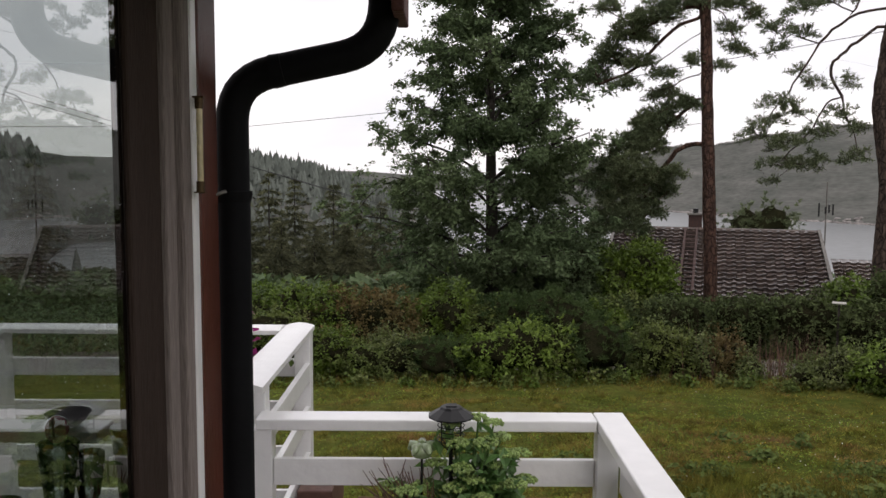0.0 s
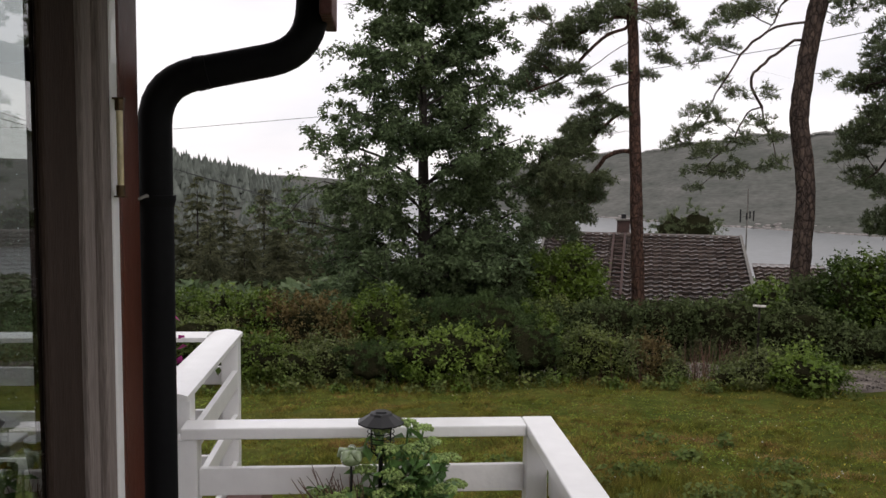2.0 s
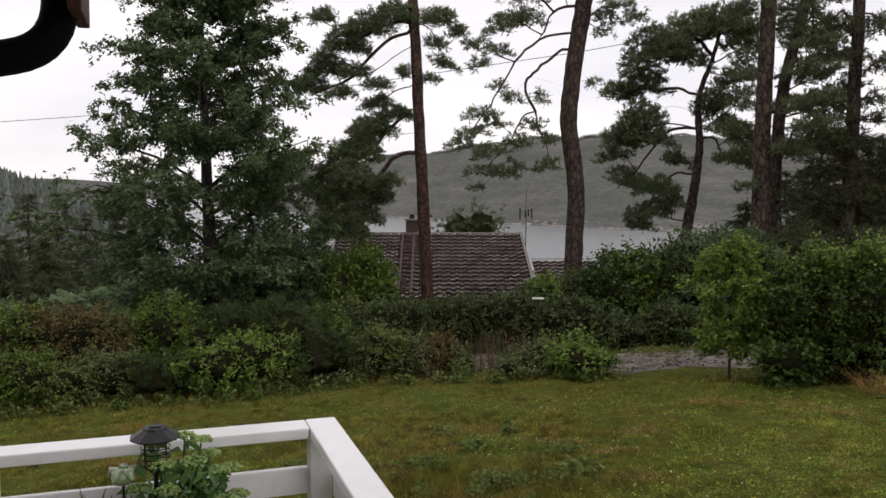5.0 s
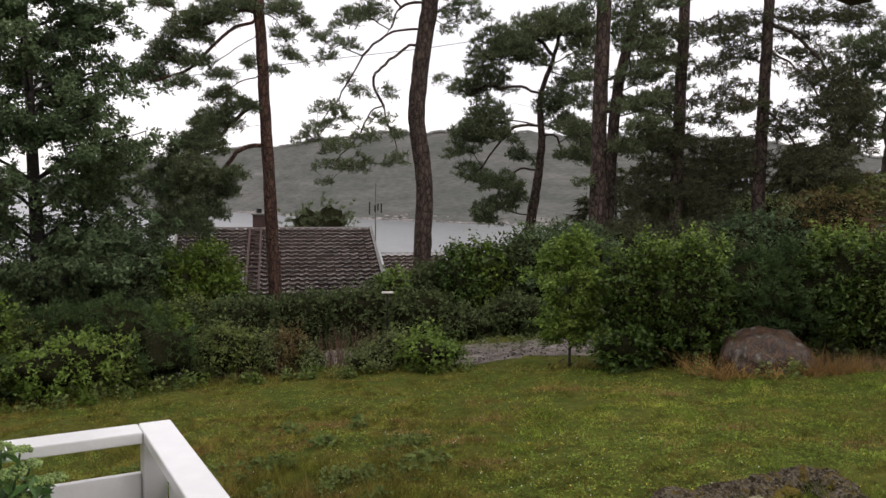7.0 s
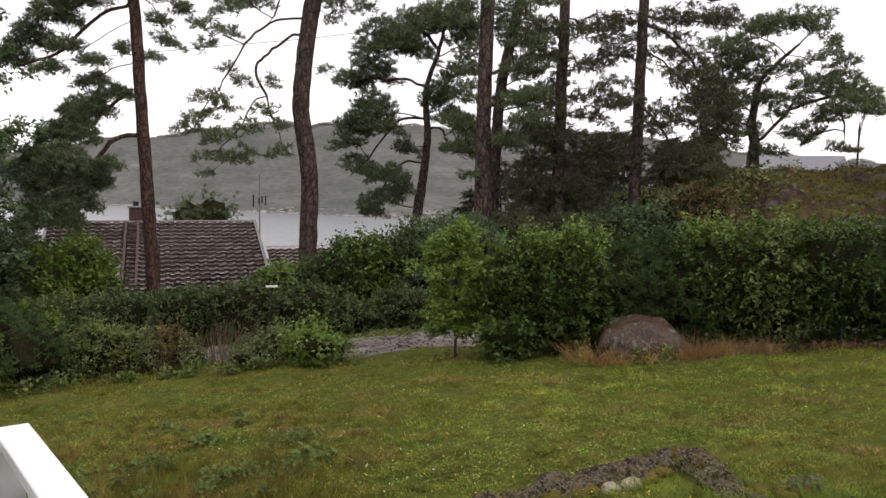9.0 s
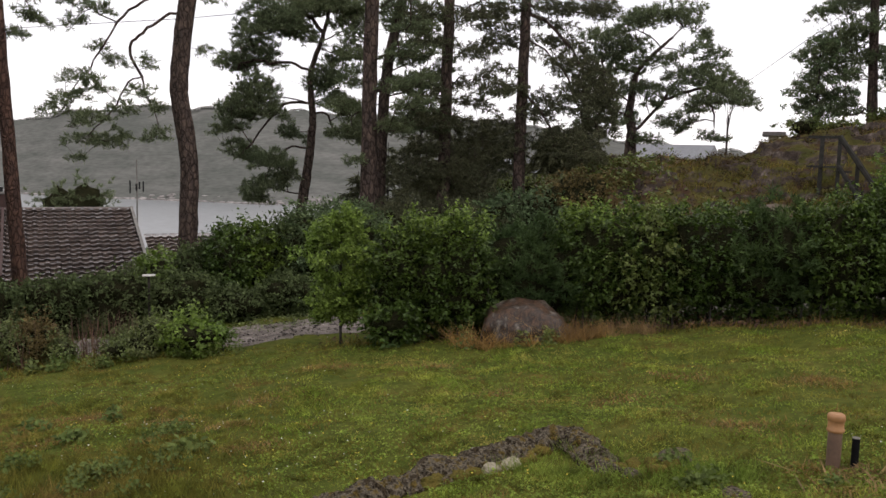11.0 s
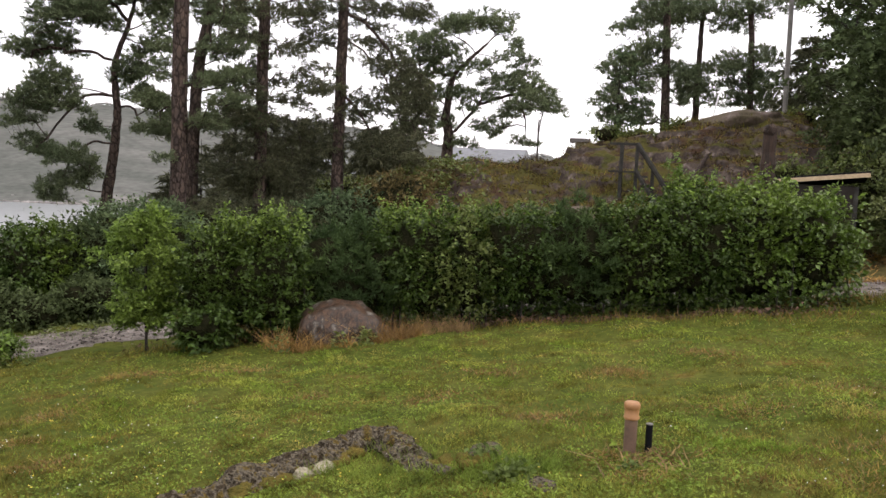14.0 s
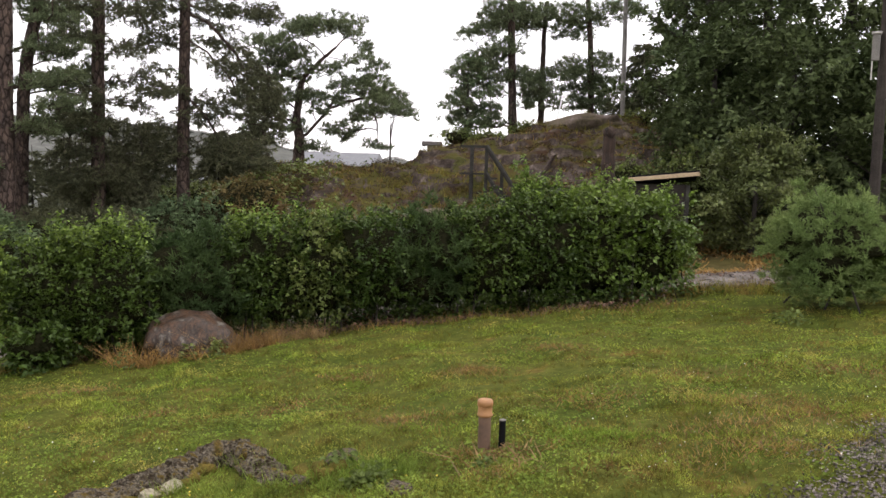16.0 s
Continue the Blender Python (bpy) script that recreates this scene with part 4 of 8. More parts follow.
pine("broad umbrella-shaped pine on the mossy knoll", 30, [(59.6, 8.1), (58.9, 7.5), (57.7, 6.3), (57.4, 5.9), (57.0, 3.2), (57.3, 2.2), (57.2, -0.3)],
     [(58.8, 9.5, 2, 0.34), (57.4, 8.9, 1.37, 0.38), (60.2, 9.1, 0.84, 0.29), (55.5, 8, 1.16, 0.42), (61.3, 8.2, 0.63, 0.21), (56.9, 7.5, 1.16, 0.38), (60.7, 7.2, 1.05, 0.21), (62, 7, 0.84, 0.21), (62.2, 6.2, 0.8, 0.21), (56.2, 6.4, 1.16, 0.42), (58.3, 6.7, 1.05, 0.29), (60.5, 5.9, 1.05, 0.29), (61.6, 5.4, 1.16, 0.38), (63.1, 4.9, 1.01, 0.42), (64.2, 3.9, 0.72, 0.34), (62.5, 4.2, 1.05, 0.38), (59, 4.7, 1.37, 0.29), (56.8, 4.9, 1.05, 0.29), (61.4, 3.8, 1.05, 0.34), (59.6, 2.7, 0.8, 0.29), (60.6, 2.5, 0.67, 0.21), (62.4, 1.9, 0.8, 0.21), (55, 5.2, 0.95, 0.46), (55, 7, 0.84, 0.38)]
     + [(56.4, 3, 0.95, 0.38), (55.5, 4, 0.95, 0.42), (58.1, 1.6, 0.84, 0.25), (54.7, 2.5, 0.84, 0.53), (58.4, 3.9, 0.63, 0.21)],
     0.24, 0.04, 18,
     boughs=[(57.4, 2, 58.4, 3.1, 59.3, 4.1, 59.7, 5.2, 60.4, 5.7), (59.3, 4.1, 60.4, 4.6, 61.6, 5, 63.3, 4.7), (59.7, 5.2, 61, 6.2, 62.2, 6.2), (57.4, 5.9, 56.2, 6.2, 55.4, 5.8), (57.1, 4, 56.1, 4.6, 55.1, 5), (58.9, 7.5, 58, 8.3, 57, 8.7), (59.6, 8.1, 60.2, 8.8, 61.1, 8.6), (58.9, 7.5, 60.1, 7.2, 61.6, 6.9), (58.4, 3.1, 58, 4.1, 58.6, 4.6), (61.7, 4.6, 62.5, 3.2, 62.4, 2)], depth=0.5, top=0, rise=0.25, tip=0.0024, swell=1.55, dense=1.1)
pine("pine on top of the rocky knoll", 36, [(71.0, 15.7), (71.1, 10.8), (71.3, 7.0), (71.5, 1.9)],
     [(68.8, 6.3, 0.85, 0.3), (67.7, 6.6, 0.57, 0.19), (68.5, 5.4, 0.76, 0.27), (69.9, 6.7, 0.95, 0.34), (67.8, 4.7, 0.76, 0.34), (68.8, 4.3, 0.85, 0.34), (70.1, 5.6, 0.85, 0.3), (69.8, 4.5, 0.76, 0.3), (72, 6.5, 0.85, 0.34), (67.9, 3.6, 0.66, 0.34), (69.2, 3.4, 0.76, 0.27), (70.4, 3.6, 0.76, 0.27), (72.6, 6, 0.76, 0.27), (72.8, 5.3, 0.66, 0.23), (72.3, 4.8, 0.68, 0.23), (70, 10.1, 1.16, 0.34), (68.8, 9.3, 1.16, 0.21), (70.3, 10.9, 1.05, 0.42), (69.6, 7.6, 1.47, 0.46), (68.5, 7, 0.84, 0.25), (70.5, 8.4, 1.05, 0.42)],
     0.2, 0.11, 19, depth=0.6, rise=0.3, swell=1.5, dense=1.1)
pine("smaller pine on top of the rocky knoll", 38, [(73.4, 11.4), (73.3, 8.8), (73.3, 6.4), (73.3, 3.9)],
     [(72.5, 6.8, 0.76, 0.3), (73.7, 6.7, 0.76, 0.3), (73.6, 5.8, 0.68, 0.27), (73.8, 5.3, 0.57, 0.19), (72.2, 5.5, 0.57, 0.23), (74.2, 4.8, 0.64, 0.23)],
     0.16, 0.08, 20, depth=0.7, rise=0.3, swell=1.5, dense=1.1)
pine("bushy pine on top of the rocky knoll", 37, [(76.0, 12.6), (76.4, 8.7), (76.6, 4.3)],
     [(75.5, 6.7, 0.76, 0.34), (76.3, 6, 0.85, 0.38), (77.1, 6.6, 0.85, 0.38), (75.9, 5.3, 0.76, 0.3), (76.9, 5.2, 0.76, 0.3), (77.9, 5.9, 0.76, 0.34), (75.2, 6, 0.47, 0.23), (75.9, 4.7, 0.57, 0.19), (78.1, 4.9, 0.68, 0.27), (77.3, 4.5, 0.68, 0.23), (75.4, 7.4, 0.95, 0.38), (77.1, 7.6, 0.95, 0.38)],
     0.16, 0.09, 21, depth=0.7, rise=0.3, swell=1.5, dense=1.1)


def twig_leaves(C, R, per, leaf, rng, centre=None, flat=0.7, aspect=0.62, tri=True, outward=0.6, level=0.55):
    """Leaves set along short twigs that fan out of every clump."""
    k = max(3, per // 9)
    m = max(2, per // k)
    C, R = np.asarray(C), np.asarray(R)
    c = np.repeat(C, k, 0)
    d = rng.normal(0, 1, c.shape) * (1, 1, level)
    if centre is not None:
        o = c - np.asarray(centre)
        d += outward * 2.0 * o / (np.linalg.norm(o, axis=1)[:, None] + 1e-6)
    d /= np.linalg.norm(d, axis=1)[:, None] + 1e-9
    ln = np.repeat(R, k) * rng.uniform(0.6, 1.25, len(c))
    c, d, ln = np.repeat(c, m, 0), np.repeat(d, m, 0), np.repeat(ln, m)
    n = len(c)
    s = rng.uniform(0.12, 1.0, n)
    p = c + d * (ln * s)[:, None] + rng.normal(0, 0.45 * leaf, (n, 3))
    p[:, 2] -= 0.18 * ln * s ** 2
    a = d + rng.normal(0, 0.6, (n, 3))
    a[:, 2] -= 0.25
    a /= np.linalg.norm(a, axis=1)[:, None] + 1e-9
    nrm = rng.normal(0, 0.55, (n, 3)) + (0, 0, flat) + d * 0.35
    b = np.cross(nrm, a)
    b /= np.linalg.norm(b, axis=1)[:, None] + 1e-9
    up = np.cross(a, b)
    z = (leaf * rng.uniform(0.65, 1.3, n))[:, None]
    if tri:
        V = np.stack([p - a * z * 0.5 - b * z * 0.5 * aspect, p - a * z * 0.3 + b * z * 0.5 * aspect + up * z * 0.1, p + a * z * 0.5], 1).reshape(-1, 3)
        return V, np.arange(n * 3).reshape(n, 3)
    V = np.stack([p - a * z * 0.5, p + b * z * 0.5 * aspect + up * z * 0.12, p + a * z * 0.5, p - b * z * 0.5 * aspect + up * z * 0.12], 1).reshape(-1, 3)
    return V, np.arange(n * 4).reshape(n, 4)


def leafy_clumps(centers, radii, per, rng, shell=0.55):
    """Leaf centres crowded towards the outsides of many small clumps."""
    out = []
    for c, r in zip(centers, radii):
        u = rng.normal(0, 1, (per, 3))
        u /= np.linalg.norm(u, axis=1)[:, None]
        out.append(c + u * (rng.uniform(shell, 1.0, per)[:, None]) * np.array((r, r, r * 0.7)))
    return np.concatenate(out)


def broadleaf(label, x, y, profile, seed, leaf=0.16, clumps=260, per=70, clump=0.55, material=M_LEAF, trunk_r=0.22, name="deciduous_tree", group="", limbs_n=60, squash=1.0, tri=True, rising=0.35, flat=0.7, low=1.1):
    """A leafy tree: trunk, rising limbs, forking branches and a crown of leafy twigs inside a profile of (height, radius) rows."""
    rng = np.random.default_rng(seed)
    gz = float(ground_z(x, y))
    ob = thing(name, label, "tree", group, at=(x, y, gz))
    hs, rs = np.array([p[0] for p in profile]), np.array([p[1] for p in profile])
    H = hs[-1]
    trunk = np.array(wobble_path((0, 0, -0.15), (0, 0, H * 0.93), 16, 0.05, rng))
    V, F = tube(trunk, list(np.linspace(trunk_r, 0.02, 17)), 10)
    child("trunk", mesh_np("trunk", np.array([tuple(v) for v in V]), np.array(F), M_OAKBARK, True), ob)
    # layered limbs, each carrying its own run of leaf clumps
    stems, C, R = [trunk], [], []
    per_limb = max(3, clumps // limbs_n)
    for k in range(limbs_n):
        h = hs[0] + (H - hs[0]) * ((k + rng.uniform(0, 1)) / limbs_n) ** low
        w = k * 2.39996 + rng.normal(0, 0.35)
        L = float(np.interp(h, hs, rs)) * rng.uniform(0.62, 1.10)
        d = np.array((math.cos(w), math.sin(w) * squash, 0))
        z0 = max(h - rising * L, 0.3)
        a = trunk[int(np.clip(z0 / (H * 0.93) * 16, 1, 15))]
        tip = np.array((0, 0, h + 0.10 * L)) + d * L
        run = np.array(wobble_path(a, tip, 6, 0.12, rng, -0.05))
        stems.append(run)
        for _ in range(per_limb):
            u = rng.uniform(0.22, 1.0) ** 0.75
            C.append(a + (tip - a) * u + rng.normal(0, 1, 3) * (0.20 * L * u + 0.06, 0.20 * L * u + 0.06, 0.035 * L + 0.05))
            R.append(clump * rng.uniform(0.55, 1.15))
    C, R = np.array(C), np.array(R)
    tubes, heads = branch_out(stems, C, rng, 0.1, 0.10, trunk_r * 0.022 + 0.001, 0.04, trunk_r * 0.35)
    V, F = merge_tubes(tubes)
    tagged(child("limbwork", mesh_np("limbwork", np.array(V), np.array(F), M_OAKBARK, True), ob), kind="stuff")
    centre = np.column_stack([np.zeros((len(C), 2)), C[:, 2] - 0.2])
    k = max(3, per // 9)
    V, F = twig_leaves(C, R, per, leaf, rng, np.repeat(centre, k, 0), flat, 0.66, tri)
    child("crown", mesh_np("crown", V, F, material), ob)
    return ob


OX, OY = at(3.4, 22)
broadleaf("large dense oak with a tapering dark green crown", OX, OY, [(0.5, 2.2), (1.4, 2.9), (2.8, 3.1), (4.4, 2.95), (5.9, 2.65), (7.4, 1.95), (8.9, 1.4), (10.4, 0.9), (12.0, 0.3)], 31, leaf=0.105, clumps=2700, per=76, clump=0.40, limbs_n=74, rising=0.18, low=1.4)


def bush(label, x, y, w, d, h, seed, material=M_LEAF_SHRUB, leaf=0.075, density=1.0, rz=0.0, stems=6, name="shrub", group="shrubs", up=0.0, cat="shrub", base=0.05, needles=0.0, flat=0.7, twig=0.17, shoots=None, shoot_n=0, tri=True, lumps=1.0, taper=0.25, stem_r=0.014, core=0.66):
    """A shrub or a stretch of hedge: stems and leafy twigs over an uneven box-like (up=0) or domed (up=1) body, open at its foot."""
    rng = np.random.default_rng(seed)
    gz = float(ground_z(x, y))
    ob = thing(name, label, cat, group, at=(x, y, gz), rz=rz)
    S = w * d + 1.3 * (w + d) * h
    per = 14
    n = int(density * (S * 7.0 / (per * leaf ** 2) if not needles else S * 75 * (0.07 / needles)))
    u = rng.normal(0, 1, (n, 3))
    u /= np.linalg.norm(u, axis=1)[:, None]
    p = 4.0 - 1.8 * min(up, 1.0)
    k = (np.abs(u) ** p).sum(1) ** (-1 / p)
    off = Vector((seed * 1.7 % 40, seed * 0.9 % 40, seed * 2.3 % 40))
    size = np.array((w, d, h)) * 0.5
    bump = np.array([noise.noise(Vector(q * size) * 2.3 + off) * 0.30 + noise.noise(Vector(q * size) * 5.5 + off) * 0.20 for q in u]) * lumps
    depth = 1 - 0.5 * rng.uniform(0, 1, n) ** 1.8
    C = u * (k * (1 + bump) * depth)[:, None] * size * (0.92, 0.92, 0.92)
    C[:, 2] += h * 0.48
    s = np.clip(C[:, 2] / h, 0, 1)
    C[:, :2] *= (1 - taper * (1 - sstep(0.0, 0.55, s)))[:, None]
    keep = rng.uniform(0, 1, n) < 0.10 + sstep(base * 0.4, base + 0.22, s)
    C = C[keep]
    C[:, 2] = np.maximum(C[:, 2], 0.03)
    parts = []
    for _ in range(stems):
        a = (rng.uniform(-0.42, 0.42) * w, rng.uniform(-0.35, 0.35) * d, -0.05)
        b = C[rng.integers(len(C))]
        parts.append(limb(a, (b[0] * 0.4 + a[0] * 0.6, b[1] * 0.6, max(b[2], h * 0.65)), stem_r, stem_r * 0.4, rng, 0.08, 0, 5, 5))
    if parts:
        V, F = merge_tubes(parts)
        tagged(child("stem", mesh_np("stem", np.array(V), np.array(F), M_OAKBARK, True), ob), kind="stuff")
    # inner twigs as one solid core, near black for the shade between leaves
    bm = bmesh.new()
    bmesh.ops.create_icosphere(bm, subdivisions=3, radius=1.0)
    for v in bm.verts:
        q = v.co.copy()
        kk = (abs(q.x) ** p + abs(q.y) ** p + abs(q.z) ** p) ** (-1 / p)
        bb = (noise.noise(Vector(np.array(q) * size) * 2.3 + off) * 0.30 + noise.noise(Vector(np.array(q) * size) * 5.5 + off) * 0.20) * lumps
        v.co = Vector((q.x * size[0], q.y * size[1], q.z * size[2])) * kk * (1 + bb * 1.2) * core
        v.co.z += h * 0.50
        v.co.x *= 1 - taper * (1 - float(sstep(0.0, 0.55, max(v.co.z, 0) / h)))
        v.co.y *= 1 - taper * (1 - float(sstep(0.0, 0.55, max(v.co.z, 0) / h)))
    part("shade_core", bm, M_INNER, ob, "solid core for the inner twigs, near black for shade", smooth=True)["kind"] = "stuff"
    mid = np.array((0, 0, h * 0.35))
    if needles:
        o = C - mid
        V, F = needle_brushes(C, o / (np.linalg.norm(o, axis=1)[:, None] + 1e-6), rng, 6, 6, needles * 1.3, needles, needles * 0.22, 0.35)
    else:
        V, F = twig_leaves(C, twig * rng.uniform(0.6, 1.3, len(C)), per, leaf, rng, mid, flat, 0.64, tri, 0.5)
    child("foliage", mesh_np("foliage", V, F, material), ob)
    if shoots:
        # leafy shoots standing out of the top
        P, A = [], []
        top = C[C[:, 2] > np.quantile(C[:, 2], 0.84)]
        for q in top[rng.integers(0, len(top), shoot_n)]:
            L, m = rng.uniform(0.10, 0.34), 9
            t = np.linspace(0, 1, m)[:, None]
            P.append(q + t * L * np.array((rng.normal(0, 0.25), rng.normal(0, 0.25), 1.0)) + rng.normal(0, leaf * 0.4, (m, 3)))
        V, F = leaf_quads(np.concatenate(P), leaf * 0.9, rng, 0.35, 0.62)
        tagged(child("new_growth", mesh_np("new_growth", V, F, shoots), ob, "fresh light green shoots"), kind="stuff")
    return ob


# the mixed hedge along the lawn: place, width, height and kind of each bush
HEDGE = [(8.75, 9.30, 1.2, 1.86, "mixed"), (9.10, 8.75, 1.3, 1.88, "light"), (9.75, 8.45, 1.3, 1.66, "soft"), (10.30, 7.98, 1.3, 1.68, "soft"), (10.85, 7.38, 1.5, 1.92, "light"), (11.25, 6.75, 1.2, 1.72, "brown"),
         (11.70, 6.00, 1.4, 1.78, "dark"), (12.10, 5.20, 1.4, 1.82, "soft"), (12.50, 4.45, 1.4, 1.86, "dark"), (12.95, 3.65, 1.5, 1.92, "mixed"), (13.35, 2.90, 1.5, 1.92, "glossy"), (13.80, 2.20, 1.35, 1.64, "glossy")]
HEDGE_KIND = {"mixed": ("bushy mixed-leaf part of the hedge along the lawn", M_LEAF_HEDGE, M_LEAF_BRIGHT), "light": ("hedge bush with bright yellow-green leafy top and dark foot", M_LEAF_HEDGE, M_LEAF_BRIGHT),
              "soft": ("soft blue-green pine bush grown into the hedge", M_NEEDLE_HEDGE, None), "brown": ("browning leafy bush in the hedge with bare stems below", M_LEAF_SHRUB, M_LEAF_BRIGHT),
              "dark": ("dark green dense-leaved bush in the hedge", M_LEAF_HEDGE, M_LEAF_FRESH), "glossy": ("hedge bush with large glossy light green leaves", M_LEAF_GLOSSY, M_LEAF_BRIGHT)}
for i, (hx, hy, w, h, kind) in enumerate(HEDGE):
    label, leafmat, shootmat = HEDGE_KIND[kind]
    turn = math.degrees(math.atan2(-hx, hy))
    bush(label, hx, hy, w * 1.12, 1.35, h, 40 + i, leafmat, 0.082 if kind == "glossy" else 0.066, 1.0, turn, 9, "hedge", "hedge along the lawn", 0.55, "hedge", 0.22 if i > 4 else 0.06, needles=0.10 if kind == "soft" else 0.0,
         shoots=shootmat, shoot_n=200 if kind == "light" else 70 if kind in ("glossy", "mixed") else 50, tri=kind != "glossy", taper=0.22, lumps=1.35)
x, y = at(38.4, 12.75)
broadleaf("light green young birch on thin stems ending the hedge", x, y, [(0.45, 0.28), (0.8, 0.48), (1.3, 0.52), (1.7, 0.38), (2.0, 0.15)], 39, leaf=0.062, clumps=300, per=45, clump=0.17, material=M_LEAF_BRIGHT, trunk_r=0.022, limbs_n=40, name="birch_tree", tri=False)
x, y = at(42.0, 12.0)
bush("low dark broad-leaved bush at the hedge's foot", x, y, 0.9, 0.6, 0.62, 56, M_LEAF_HEDGE, 0.085, 0.9, -42, 5, up=0.9, tri=False)

x, y = at(73.0, 13.75)
bush("slender young tree with upright leafy shoots above the hedge", x, y, 0.55, 0.45, 2.42, 57, M_LEAF_FRESH, 0.062, 0.42, -73, 7, "sapling", "", 0.9, "young tree", 0.3, shoots=M_LEAF_BRIGHT, shoot_n=40, tri=False, lumps=2.2, core=0.25)

# shrubs along the near edge of the track: bearing, distance, width, height, kind
SK = [M_LEAF_SHRUB, M_LEAF_OLIVE, M_LEAF_GREY, M_LEAF_FRESH, M_LEAF_BRIGHT, M_NEEDLE_HEDGE]
SHRUBS = [(-13, 14.6, 2.2, 1.2, 0), (-8.8, 13.9, 1.5, 0.80, 3), (-5.8, 13.8, 1.1, 0.62, 0), (-3.4, 14.0, 1.3, 0.78, 2), (-0.4, 13.8, 1.3, 0.80, 5), (2.3, 14.0, 1.1, 0.62, 3), (5.3, 13.6, 1.8, 0.95, 4), (8.4, 13.8, 1.1, 0.66, 0), (10.9, 13.7, 1.1, 1.02, 5),
          (13, 14.0, 1.0, 0.66, 2), (15.0, 13.9, 1.3, 0.84, 0), (17.4, 14.0, 0.7, 0.55, 2), (19.0, 14.1, 0.7, 0.62, 1), (20.4, 13.9, 0.5, 0.34, 2), (24.4, 13.6, 0.7, 0.36, 2), (26.2, 13.5, 0.9, 0.50, 2), (27.6, 13.35, 0.7, 0.42, 3), (28.7, 13.15, 0.8, 0.55, 4), (29.6, 13.3, 0.7, 0.40, 3)]
SHRUB_LABEL = ["wild shrub with mixed green leaves at the lawn's edge", "brownish shrub with fading leaves at the lawn's edge", "grey-green feathery shrub at the lawn's edge", "fresh green shrub at the lawn's edge", "light green broad-leaved shrub at the lawn's edge", "soft needled grey-green bush at the lawn's edge"]
for i, (b, dd, w, h, k) in enumerate(SHRUBS):
    x, y = at(b, dd)
    bush(SHRUB_LABEL[k], x, y, w, 1.0, h, 60 + i, SK[k], 0.075 if k == 4 else 0.054, 0.75, -b, 10, up=0.9, base=0.02, lumps=1.9, shoots=None if k == 5 else SK[k], shoot_n=30, needles=0.06 if k == 5 else 0.0, twig=0.14)
BACK = [(-11.5, 17.0, 2.4, 1.55, 3), (-8.6, 16.8, 2.0, 1.50, 4), (-5.2, 16.7, 2.3, 1.45, 1), (-2.4, 17.3, 1.4, 1.15, 3), (0.0, 17.0, 1.5, 1.38, 3), (2.6, 17.2, 1.4, 1.05, 0), (5.0, 17.1, 1.9, 1.28, 5), (7.9, 17.2, 2.0, 1.34, 5), (10.4, 17.6, 1.4, 1.10, 3), (13.0, 18.6, 1.8, 1.2, 0)]
BACK_LABEL = ["tall dense green shrub behind the lawn", "dense shrub with browning reddish leaves behind the lawn", "tall grey-green shrub behind the lawn", "tall fresh green shrub behind the lawn", "tall light green shrub behind the lawn", "soft blue-green pine bush behind the lawn"]
for i, (b, dd, w, h, k) in enumerate(BACK):
    x, y = at(b, dd)
    bush(BACK_LABEL[k], x, y, w, 1.6, h, 80 + i, SK[k] if k != 4 else M_LEAF_FRESH, 0.072, 0.85, -b, 8, up=0.75, base=0.0, lumps=1.6, shoots=None if k == 5 else SK[k], shoot_n=40, needles=0.085 if k == 5 else 0.0)
# dark clipped hedge before the neighbour's house
for i, (b, dd, e) in enumerate([(12.5, 18.4, 8.4), (16.2, 17.9, 8.2), (20, 17.7, 8.0), (23.8, 17.6, 7.5), (27.6, 17.6, 7.7), (31.2, 17.7, 8.9), (34.8, 17.8, 8.0)]):
    x, y = at(b, dd)
    gz = float(ground_z(x, y))
    bush("dark dense hedge in front of the neighbour's house", x, y, 1.5, 1.2, EYE - dd * math.tan(radians(e)) - gz, 100 + i, M_LEAF_DARK, 0.08, 0.9, -b, 6, "hedge", "dark hedge", 0.2, "hedge", 0.0)
for i, (b, dd, e, w, m) in enumerate([(10.8, 23, -5.0, 2.2, M_LEAF_HEDGE), (13.4, 22.0, -4.4, 1.2, M_LEAF_FRESH), (12.0, 21.6, -5.2, 1.2, M_LEAF_FRESH), (14.8, 21.8, -5.7, 0.9, M_LEAF_FRESH), (8.6, 25.5, -3.6, 2.6, M_LEAF), (6.6, 26, -4.0, 2.4, M_LEAF_DARK), (9.4, 22, -4.6, 2.0, M_LEAF), (25.9, 18.7, -6.7, 0.8, M_LEAF_FRESH), (28.5, 20.5, -5.9, 1.0, M_LEAF_DARK), (30.6, 20.0, -4.7, 1.2, M_LEAF_HEDGE), (32.6, 20.4, -4.1, 1.5, M_LEAF_FRESH), (34.6, 20.5, -4.0, 1.6, M_LEAF_DARK), (36.6, 20.5, -3.2, 1.8, M_LEAF), (38.5, 21, -2.6, 2.2, M_LEAF), (41.5, 22, -3.0, 3.0, M_NEEDLE_DARK), (46.5, 22, -2.8, 3.0, M_NEEDLE_DARK), (51, 22, -2.2, 3.0, M_LEAF)]):
    x, y = at(b, dd)
    gz = float(ground_z(x, y))
    bush("rounded leafy bush among the pines", x, y, w, 2.2, EYE + dd * math.tan(radians(e)) - gz, 120 + i, m, 0.10, 0.9, -b, 6, up=0.6, base=0.0, lumps=1.3, twig=0.25, needles=0.11 if m is M_NEEDLE_DARK else 0.0)

